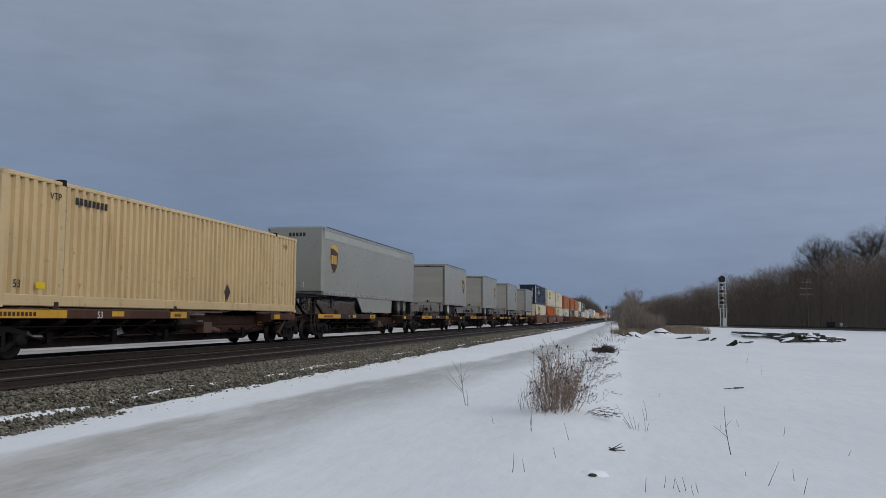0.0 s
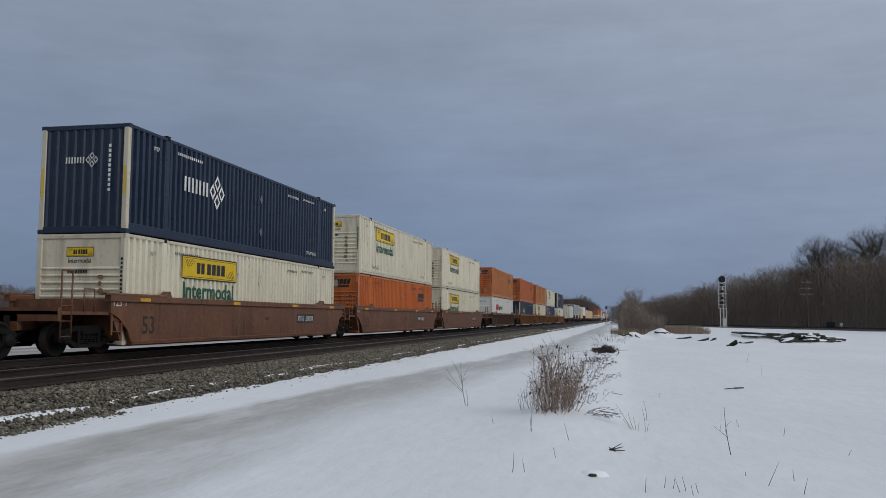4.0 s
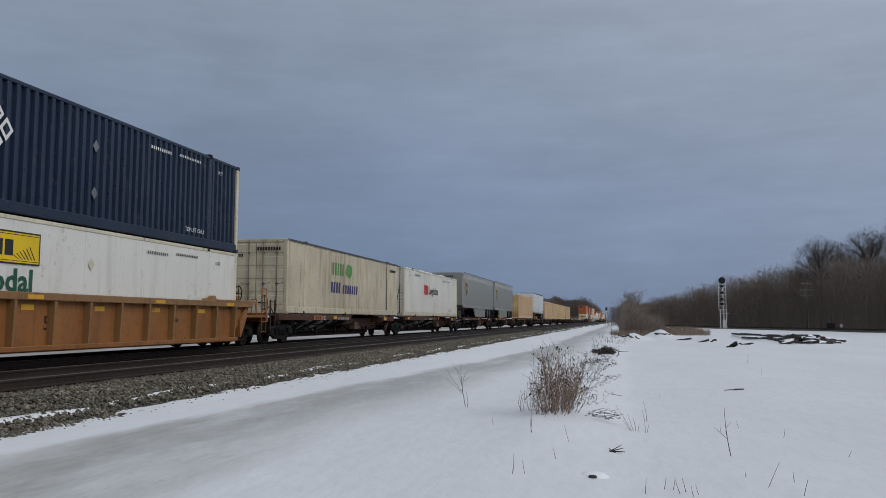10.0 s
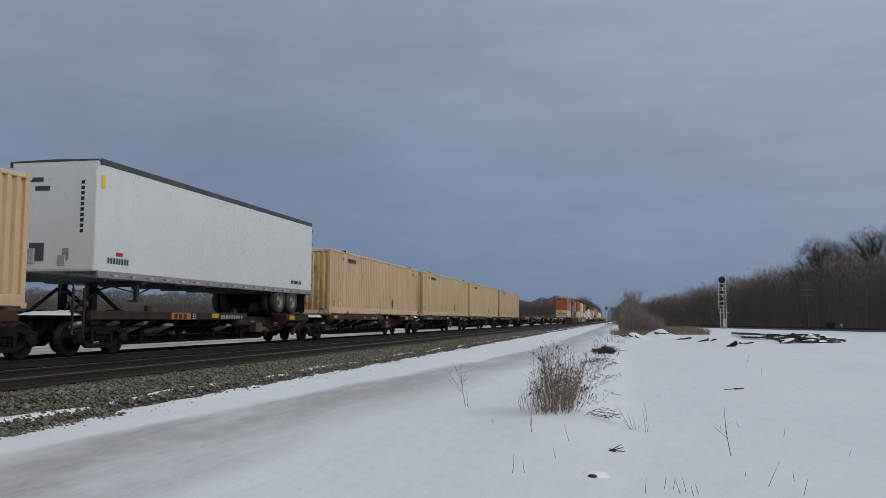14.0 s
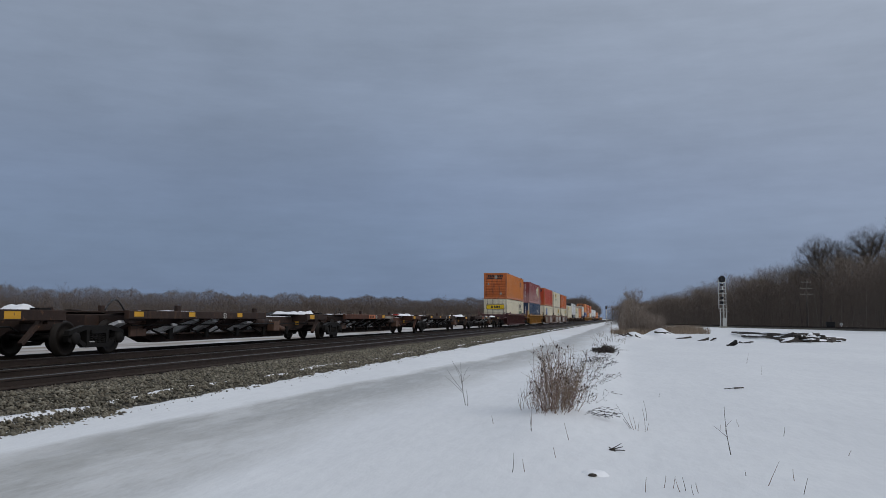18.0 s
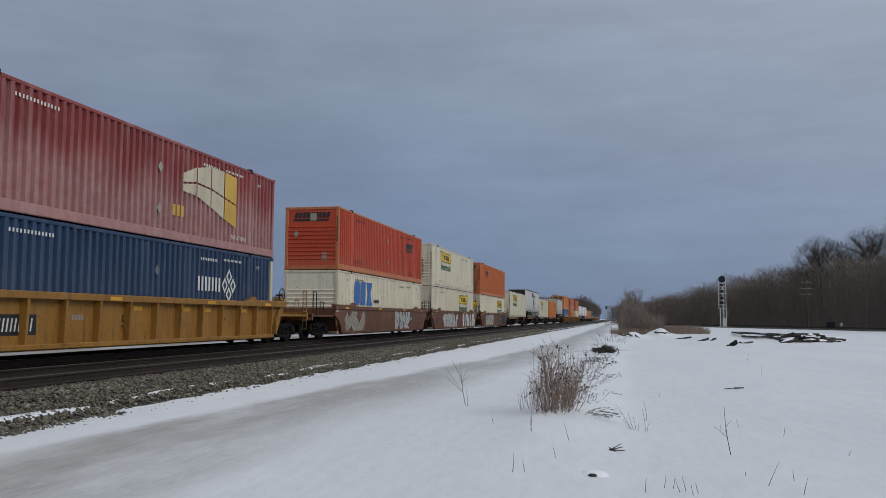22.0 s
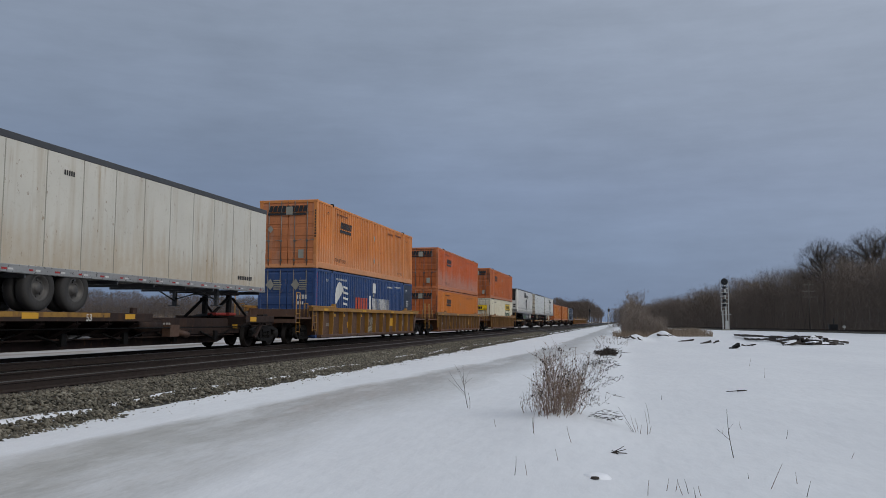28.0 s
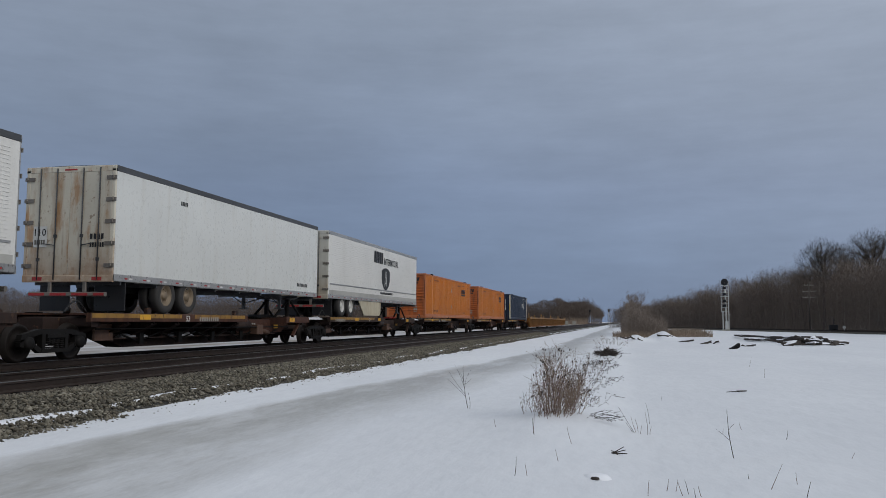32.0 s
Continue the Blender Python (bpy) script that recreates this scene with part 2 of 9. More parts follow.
RUST_STAIN = paint("dark_rust_stain", (0.17, 0.095, 0.05), 0.8, grime=(0.42, 0.34, 0.24), amount=0.8, streak=0.6, fade=0.3, bump=0)
SILVER_DARK = paint("dull_grey_trailer_skin", (0.245, 0.252, 0.23), 0.42, 0.1, grime=(0.17, 0.16, 0.135), amount=0.2, streak=0.22, fade=0.06, bump=0.03, runs=(0.15, 0.135, 0.11), run_amount=0.35)
WORN_YELLOW = paint("flaking_yellow_paint", (0.29, 0.155, 0.026), 0.6, grime=(0.05, 0.032, 0.02), amount=0.75, streak=0.6, fade=0.2, rust=(0.11, 0.05, 0.022), rust_amount=0.85, chips=(0.03, 0.02, 0.015), chip_amount=0.9, bump=0)
SILVER_DOOR = paint("dusty_grey_door", (0.35, 0.33, 0.285), 0.6, grime=(0.22, 0.19, 0.15), amount=0.22, streak=0.12, fade=0.05, bump=0.05)
PALE_GREY = paint("pale_grey_trailer_skin", (0.70, 0.71, 0.68), 0.4, 0.0, grime=(0.42, 0.38, 0.30), amount=0.18, streak=0.35, fade=0.05, bump=0.03, runs=(0.40, 0.36, 0.28), run_amount=0.22, chips=(0.26, 0.22, 0.17), chip_amount=0.15)
TRAILER_WHITE = paint("white_trailer_skin", (0.70, 0.715, 0.705), 0.4, grime=(0.45, 0.40, 0.30), amount=0.12, streak=0.18, fade=0.04, bump=0.03, runs=(0.44, 0.38, 0.28), run_amount=0.18, chips=(0.28, 0.24, 0.19), chip_amount=0.12)
TRAILER_STAINED = paint("stained_white_trailer_skin", (0.56, 0.54, 0.475), 0.45, grime=(0.33, 0.25, 0.15), amount=0.25, streak=0.6, fade=0.07, bump=0.04, runs=(0.30, 0.21, 0.11), run_amount=0.55, chips=(0.22, 0.15, 0.09), chip_amount=0.6, chalk=((0.42, 0.32, 0.20), 2.0, 0.8, 0.55))
DOOR_STAINED = paint("rust_stained_door_paint", (0.60, 0.56, 0.46), 0.55, grime=(0.30, 0.15, 0.045), amount=0.4, streak=0.9, rust=(0.36, 0.16, 0.04), rust_amount=0.7, runs=(0.22, 0.095, 0.03), run_amount=0.95, chips=(0.16, 0.08, 0.035), chip_amount=0.6, chalk=((0.26, 0.12, 0.045), 1.9, 0.9, 0.7))
ALU = paint("dull_aluminium_trim", (0.42, 0.42, 0.41), 0.42, 0.55, amount=0.35, streak=0.2, bump=0.03, runs=(0.16, 0.13, 0.10), run_amount=0.4, chips=(0.13, 0.11, 0.09), chip_amount=0.6)
DARK_TRIM = paint("dark_roof_trim", (0.055, 0.058, 0.062), 0.5, amount=0.2, streak=0.1)
BLACK_PLASTIC = paint("black_plastic", (0.014, 0.014, 0.015), 0.45, amount=0.15, streak=0.1)
BROWN_CAR = paint("brown_car_paint", (0.135, 0.056, 0.026), 0.6, grime=(0.04, 0.026, 0.02), amount=0.7, streak=0.65, fade=0.2, rust=(0.26, 0.12, 0.05), rust_amount=0.45, runs=(0.020, 0.015, 0.012), run_amount=0.8, chips=(0.26, 0.115, 0.05), chip_amount=0.6)
MAROON_CAR = paint("maroon_car_paint", (0.082, 0.030, 0.028), 0.6, grime=(0.045, 0.034, 0.030), amount=0.5, streak=0.4, fade=0.14, runs=(0.020, 0.015, 0.012), run_amount=0.8, chips=(0.26, 0.115, 0.05), chip_amount=0.6)
RUST_CAR = paint("rusty_brown_car_paint", (0.105, 0.058, 0.038), 0.65, grime=(0.06, 0.043, 0.034), amount=0.55, streak=0.45, fade=0.16, rust=(0.19, 0.11, 0.075), rust_amount=0.4, runs=(0.020, 0.015, 0.012), run_amount=0.8, chips=(0.26, 0.115, 0.05), chip_amount=0.6)
TAN_CAR = paint("orange_tan_car_paint", (0.265, 0.108, 0.030), 0.6, grime=(0.085, 0.05, 0.028), amount=0.6, streak=0.55, fade=0.16, rust=(0.16, 0.062, 0.022), rust_amount=0.55, runs=(0.085, 0.045, 0.02), run_amount=0.75, chips=(0.13, 0.055, 0.025), chip_amount=0.8)
YELLOW_CAR = paint("yellow_car_paint", (0.31, 0.155, 0.030), 0.6, grime=(0.10, 0.055, 0.022), amount=0.6, streak=0.55, fade=0.14, rust=(0.17, 0.062, 0.018), rust_amount=0.65, runs=(0.085, 0.045, 0.02), run_amount=0.75, chips=(0.13, 0.055, 0.025), chip_amount=0.8)
SPINE = paint("sooty_brown_frame", (0.036, 0.023, 0.019), 0.7, grime=(0.014, 0.012, 0.011), amount=0.5, streak=0.35, fade=0.2, rust=(0.085, 0.042, 0.024), rust_amount=0.4, spec=0.2, runs=(0.10, 0.055, 0.035), run_amount=0.5, chips=(0.16, 0.08, 0.045), chip_amount=0.55)
CREAM_END = paint("stained_white_end_paint", (0.66, 0.61, 0.47), 0.55, grime=(0.20, 0.13, 0.08), amount=0.35, streak=0.6, fade=0.08, rust=(0.30, 0.16, 0.075), rust_amount=0.35)
WELL_PANEL = paint("grimy_brown_panel_paint", (0.072, 0.037, 0.021), 0.65, grime=(0.022, 0.016, 0.013), amount=0.7, streak=0.7, fade=0.3, rust=(0.20, 0.095, 0.035), rust_amount=0.6, runs=(0.020, 0.015, 0.012), run_amount=0.8, chips=(0.26, 0.115, 0.05), chip_amount=0.6)
OCHRE_PANEL = paint("worn_ochre_brown_panel_paint", (0.185, 0.082, 0.025), 0.65, grime=(0.055, 0.032, 0.018), amount=0.6, streak=0.6, fade=0.2, rust=(0.105, 0.045, 0.018), rust_amount=0.5, runs=(0.045, 0.026, 0.016), run_amount=0.7, chips=(0.30, 0.15, 0.06), chip_amount=0.4)
RIB_BROWN = paint("worn_brown_rib_paint", (0.20, 0.088, 0.034), 0.65, grime=(0.05, 0.033, 0.024), amount=0.6, streak=0.6, fade=0.18, rust=(0.27, 0.125, 0.05), rust_amount=0.5, runs=(0.03, 0.02, 0.015), run_amount=0.7)
GALVANISED = paint("dull_galvanised_rod", (0.20, 0.18, 0.155), 0.5, 0.4, grime=(0.07, 0.05, 0.035), amount=0.5, streak=0.4)
SPRAY_SILVER = paint("silver_spray_paint", (0.50, 0.50, 0.48), 0.5, grime=(0.28, 0.25, 0.22), amount=0.3, streak=0.35, bump=0)
RIM_RUST = paint("rusty_yellow_rim", (0.195, 0.15, 0.10), 0.55, 0.2, grime=(0.10, 0.065, 0.04), amount=0.5, streak=0.2)
RIB_WORN = paint("worn_ochre_rib_paint", (0.25, 0.135, 0.052), 0.65, grime=(0.09, 0.055, 0.035), amount=0.5, streak=0.5, fade=0.14, rust=(0.20, 0.085, 0.035), rust_amount=0.4, runs=(0.085, 0.045, 0.02), run_amount=0.75, chips=(0.13, 0.055, 0.025), chip_amount=0.8)
SPINE_RED = paint("rusty_red_frame", (0.066, 0.030, 0.021), 0.7, grime=(0.035, 0.025, 0.02), amount=0.5, streak=0.4, fade=0.2, rust=(0.15, 0.062, 0.030), rust_amount=0.5, spec=0.2, runs=(0.10, 0.055, 0.035), run_amount=0.5, chips=(0.16, 0.08, 0.045), chip_amount=0.55)
YELLOW_MARK = paint("yellow_mark_paint", (0.62, 0.33, 0.025), 0.6, grime=(0.25, 0.15, 0.05), amount=0.45, streak=0.3, chips=(0.10, 0.06, 0.035), chip_amount=0.85)
STEEL_DARK = paint("oily_dark_steel", (0.011, 0.010, 0.0095), 0.65, 0.1, grime=(0.022, 0.018, 0.015), amount=0.5, streak=0.2, spec=0.15)
WHEEL_STEEL = paint("brown_wheel_steel", (0.017, 0.014, 0.0125), 0.6, 0.2, grime=(0.030, 0.023, 0.018), amount=0.5, streak=0.1, spec=0.15)
VIVID_ORANGE = paint("vivid_orange_paint", (0.56, 0.112, 0.014), 0.5, grime=(0.34, 0.17, 0.12), amount=0.3, streak=0.5, fade=0.10, runs=(0.30, 0.06, 0.02), run_amount=0.5, chips=(0.40, 0.22, 0.16), chip_amount=0.5, chalk=((0.47, 0.29, 0.23), 1.35, 0.9, 0.75))
DARK_RIM = paint("sooty_wheel_rim", (0.085, 0.08, 0.075), 0.6, 0.3, grime=(0.20, 0.19, 0.17), amount=0.35, streak=0.1)
DARK_TYRE = paint("black_tyre_rubber", (0.013, 0.0125, 0.012), 0.9, grime=(0.034, 0.031, 0.028), amount=0.4, streak=0.2)
TYRE = paint("dusty_tyre_rubber", (0.036, 0.034, 0.032), 0.85, grime=(0.10, 0.092, 0.08), amount=0.5, streak=0.2)
WHITE_RIM = paint("dusty_white_rim", (0.55, 0.54, 0.50), 0.5, 0.2, grime=(0.16, 0.13, 0.10), amount=0.45, streak=0.2)
RIM = paint("dull_wheel_rim", (0.20, 0.18, 0.15), 0.45, 0.4, grime=(0.16, 0.13, 0.10), amount=0.45, streak=0.2)
RAIL_SIDE = paint("rusty_rail_steel", (0.034, 0.023, 0.018), 0.65, 0.2, grime=(0.03, 0.024, 0.02), amount=0.5, streak=0.2)
RAIL_HEAD = paint("worn_rail_head", (0.15, 0.147, 0.143), 0.45, 0.7, grime=(0.08, 0.06, 0.05), amount=0.2, streak=0.1, bump=0.02)
RED_PART = paint("red_hitch_paint", (0.33, 0.035, 0.025), 0.55, amount=0.4, streak=0.3)
SIGNAL_PAINT = paint("aluminium_signal_paint", (0.55, 0.55, 0.52), 0.5, 0.2, amount=0.25, streak=0.25)
INK = paint("black_lettering_paint", (0.016, 0.016, 0.017), 0.6, amount=0.15, streak=0.3, grime=(0.08, 0.07, 0.06), bump=0)
SOFT_INK = paint("thin_black_lettering_paint", (0.13, 0.12, 0.10), 0.6, amount=0.3, streak=0.3, grime=(0.3, 0.28, 0.22), bump=0)
BROWN_INK = paint("dark_brown_lettering_paint", (0.075, 0.026, 0.014), 0.6, amount=0.15, streak=0.2, bump=0)
GREEN_INK = paint("green_lettering_paint", (0.012, 0.085, 0.050), 0.6, amount=0.1, streak=0.2, bump=0)
WHITE_INK = paint("white_lettering_paint", (0.66, 0.66, 0.63), 0.6, amount=0.25, streak=0.3, bump=0)
RED_INK = paint("red_lettering_paint", (0.50, 0.02, 0.03), 0.6, amount=0.1, streak=0.1, bump=0)
BLUE_INK = paint("blue_lettering_paint", (0.035, 0.13, 0.36), 0.6, amount=0.15, streak=0.2, bump=0)
LIME_INK = paint("green_logo_paint", (0.09, 0.25, 0.06), 0.6, amount=0.15, streak=0.2, bump=0)
VIOLET_INK = paint("indigo_lettering_paint", (0.03, 0.025, 0.13), 0.6, amount=0.1, streak=0.2, bump=0)
YELLOW_PANEL = paint("yellow_panel_paint", (0.74, 0.50, 0.010), 0.5, amount=0.12, streak=0.15, bump=0)
GOLD = paint("gold_emblem_paint", (0.58, 0.36, 0.06), 0.5, amount=0.15, streak=0.15, bump=0)
EMBLEM_BROWN = paint("dark_brown_emblem_paint", (0.045, 0.025, 0.016), 0.5, amount=0.15, streak=0.15, bump=0)
DIRTY_SNOW = paint("dirty_old_snow", (0.55, 0.55, 0.56), 0.85, grime=(0.20, 0.18, 0.17), amount=0.5, streak=0.3, fade=0.15, bump=0.2)
SOOT_BOARD = paint("sooty_black_board", (0.022, 0.017, 0.015), 0.6, grime=(0.06, 0.04, 0.03), amount=0.5, streak=0.5, bump=0)
FAINT_INK = paint("faint_white_lettering_paint", (0.30, 0.28, 0.25), 0.65, amount=0.4, streak=0.4, grime=(0.06, 0.05, 0.04), bump=0)
GREY_MARK = paint("grey_patch", (0.30, 0.29, 0.24), 0.6, amount=0.3, streak=0.2, bump=0)
REFLECT_RED = paint("red_marker_tape", (0.36, 0.03, 0.03), 0.4, amount=0.2, streak=0.1, bump=0)
TURQUOISE = paint("turquoise_spray_paint", (0.06, 0.30, 0.38), 0.6, amount=0.35, streak=0.4, bump=0)
PINK = paint("pale_pink_spray_paint", (0.42, 0.20, 0.20), 0.6, amount=0.35, streak=0.4, bump=0)
BARK = paint("grey_brown_bark", (0.085, 0.071, 0.061), 0.95, grime=(0.04, 0.033, 0.028), amount=0.5, streak=0.4, bump=0.3)
TWIG = paint("bare_twig_bark", (0.182, 0.146, 0.121), 0.95, grime=(0.125, 0.097, 0.079), amount=0.4, streak=0.2, bump=0)
GREY_TWIG = paint("pale_grey_twig", (0.23, 0.195, 0.165), 0.95, grime=(0.14, 0.11, 0.09), amount=0.4, streak=0.2, bump=0)
PALE_BARK = paint("pale_birch_bark", (0.27, 0.25, 0.22), 0.9, amount=0.4, streak=0.3, bump=0.2)
DRY_GRASS = paint("dry_tan_grass", (0.245, 0.19, 0.14), 0.95, grime=(0.11, 0.08, 0.06), amount=0.4, streak=0.2, bump=0)
RED_STALK = paint("reddish_dry_stalk", (0.185, 0.118, 0.098), 0.95, grime=(0.09, 0.055, 0.04), amount=0.4, streak=0.2, bump=0)
SEED = paint("dark_seed_head", (0.036, 0.028, 0.024), 0.95, amount=0.3, streak=0.1, bump=0)
OLD_WOOD = paint("weathered_tie_wood", (0.050, 0.041, 0.035), 0.9, grime=(0.022, 0.018, 0.016), amount=0.5, streak=0.4, bump=0.3)
TIE_WOOD = paint("creosoted_tie_wood", (0.015, 0.012, 0.010), 0.9, grime=(0.009, 0.008, 0.007), amount=0.5, streak=0.3, bump=0.3)


def stone_material(name, tones):
    m, n, l, b = nodes_of(name)
    g = n.new("ShaderNodeNewGeometry")
    ramp = n.new("ShaderNodeValToRGB")
    l.new(g.outputs["Random Per Island"], ramp.inputs[0])
    e = ramp.color_ramp.elements
    e[0].color, e[1].color = (*tones[0], 1), (*tones[-1], 1)
    for i, c in enumerate(tones[1:-1]):
        k = e.new((i + 1) / (len(tones) - 1))
        k.color = (*c, 1)
    co = n.new("ShaderNodeTexCoord").outputs["Object"]
    col = blend(n, l, times(n, l, span(n, l, noise_node(n, l, co, 30, 4), 0.45, 0.75), 0.5), ramp.outputs[0], (0.10, 0.085, 0.07))
    # darker brown, in uneven patches, towards the middle of the line
    sep = n.new("ShaderNodeSeparateXYZ")
    l.new(co, sep.inputs[0])
    near = span(n, l, sep.outputs["X"], -9.05, -8.5, 0.85, 0.0)
    col = blend(n, l, times(n, l, near, span(n, l, noise_node(n, l, co, 2.0, 4), 0.25, 0.7, 0.4, 1.0)), col, (0.055, 0.040, 0.030))
    l.new(col, b.inputs["Base Color"])
    b.inputs["Roughness"].default_value = 0.85
    return m


STONE = stone_material("crushed_limestone", [(0.045, 0.041, 0.032), (0.115, 0.108, 0.082), (0.20, 0.183, 0.138), (0.065, 0.058, 0.044), (0.14, 0.120, 0.086), (0.30, 0.280, 0.225)])


def ballast_bed_material():
    m, n, l, b = nodes_of("ballast_bed")
    co = n.new("ShaderNodeTexCoord").outputs["Object"]
    v = n.new("ShaderNodeTexVoronoi")
    v.inputs["Scale"].default_value = 13
    l.new(co, v.inputs["Vector"])
    sv = n.new("ShaderNodeSeparateXYZ")
    l.new(v.outputs["Color"], sv.inputs[0])
    col = blend(n, l, sv.outputs[0], (0.03, 0.028, 0.023), (0.13, 0.124, 0.102))
    # near-black cell edges: shade between the stones, put into the colour
    col = blend(n, l, span(n, l, v.outputs["Distance"], 0.35, 0.75), col, (0.02, 0.018, 0.015))
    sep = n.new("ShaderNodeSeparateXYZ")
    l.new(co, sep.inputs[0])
    # black-brown from the near ties' outer ends inwards
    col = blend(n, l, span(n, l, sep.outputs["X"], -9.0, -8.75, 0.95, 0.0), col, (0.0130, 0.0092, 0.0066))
    l.new(col, b.inputs["Base Color"])
    b.inputs["Roughness"].default_value = 0.95
    bp = n.new("ShaderNodeBump")
    bp.inputs["Strength"].default_value, bp.inputs["Distance"].default_value = 0.9, 0.06
    l.new(v.outputs["Distance"], bp.inputs["Height"])
    bp.invert = True
    l.new(bp.outputs[0], b.inputs["Normal"])
    return m


BALLAST_BED = ballast_bed_material()


def snow_material():
    """Snow with a slushy, greyer drive beside the line and faint drift marks."""
    m, n, l, b = nodes_of("snow")
    g = n.new("ShaderNodeNewGeometry").outputs["Position"]
    sep = n.new("ShaderNodeSeparateXYZ")
    l.new(g, sep.inputs[0])
    wob = n.new("ShaderNodeMath")
    wob.operation = "MULTIPLY_ADD"
    l.new(noise_node(n, l, scaled(n, l, g, 1, 0.25, 1), 0.55, 6, 0.6), wob.inputs[0])
    wob.inputs[1].default_value = 1.5
    bend = n.new("ShaderNodeMath")
    bend.operation = "ADD"
    l.new(sep.outputs["X"], bend.inputs[0])
    l.new(span(n, l, sep.outputs["Y"], 13.0, 45.0, 0.0, -1.9), bend.inputs[1])
    l.new(bend.outputs[0], wob.inputs[2])
    left = span(n, l, wob.outputs[0], -5.82, -5.46)
    right = span(n, l, wob.outputs[0], -4.7, -2.9, 1.0, 0.0)
    lane = times(n, l, times(n, l, left, right), span(n, l, noise_node(n, l, scaled(n, l, g, 1, 0.22, 1), 0.8, 5, 0.6), 0.22, 0.50))
    base = blend(n, l, span(n, l, noise_node(n, l, scaled(n, l, g, 0.8, 0.3, 1), 0.35, 6), 0.3, 0.7), (0.69, 0.715, 0.755), (0.755, 0.78, 0.815))
    base = blend(n, l, span(n, l, noise_node(n, l, scaled(n, l, g, 2.2, 0.5, 1), 2.6, 9, 0.7), 0.42, 0.75, 0.0, 0.5), base, (0.60, 0.625, 0.665))
    col = blend(n, l, times(n, l, lane, 0.88), base, (0.385, 0.387, 0.375))
    # older grit under the drive
    grit = times(n, l, lane, span(n, l, noise_node(n, l, scaled(n, l, g, 3, 0.6, 1), 3.5, 7, 0.75), 0.44, 0.68, 0.0, 0.6))
    col = blend(n, l, grit, col, (0.30, 0.30, 0.285))
    ice = times(n, l, lane, span(n, l, noise_node(n, l, scaled(n, l, g, 1.6, 0.35, 1), 1.6, 8, 0.68), 0.50, 0.62, 0.0, 0.55))
    col = blend(n, l, ice, col, (0.58, 0.59, 0.60))
    # brown gravel road under thin snow beyond the line
    road = times(n, l, span(n, l, sep.outputs["X"], -19.0, -21.0), span(n, l, sep.outputs["X"], -52.0, -34.0))
    road = times(n, l, road, span(n, l, noise_node(n, l, scaled(n, l, g, 1, 0.15, 1), 0.5, 6, 0.6), 0.30, 0.62, 0.15, 0.95))
    col = blend(n, l, road, col, (0.235, 0.195, 0.155))
    l.new(col, b.inputs["Base Color"])
    l.new(span(n, l, lane, 0, 1, 0.75, 0.42), b.inputs["Roughness"])
    b.inputs["Subsurface Weight"].default_value = 0.0
    bp = n.new("ShaderNodeBump")
    bp.inputs["Strength"].default_value, bp.inputs["Distance"].default_value = 0.42, 0.05
    l.new(noise_node(n, l, scaled(n, l, g, 1.5, 0.7, 1), 2.4, 8, 0.6), bp.inputs["Height"])
    l.new(bp.outputs[0], b.inputs["Normal"])
    return m


SNOW = snow_material()
CLEAN_SNOW = paint("heaped_snow", (0.78, 0.80, 0.84), 0.8, grime=(0.5, 0.5, 0.5), amount=0.15, streak=0.05, fade=0.03, bump=0.15)


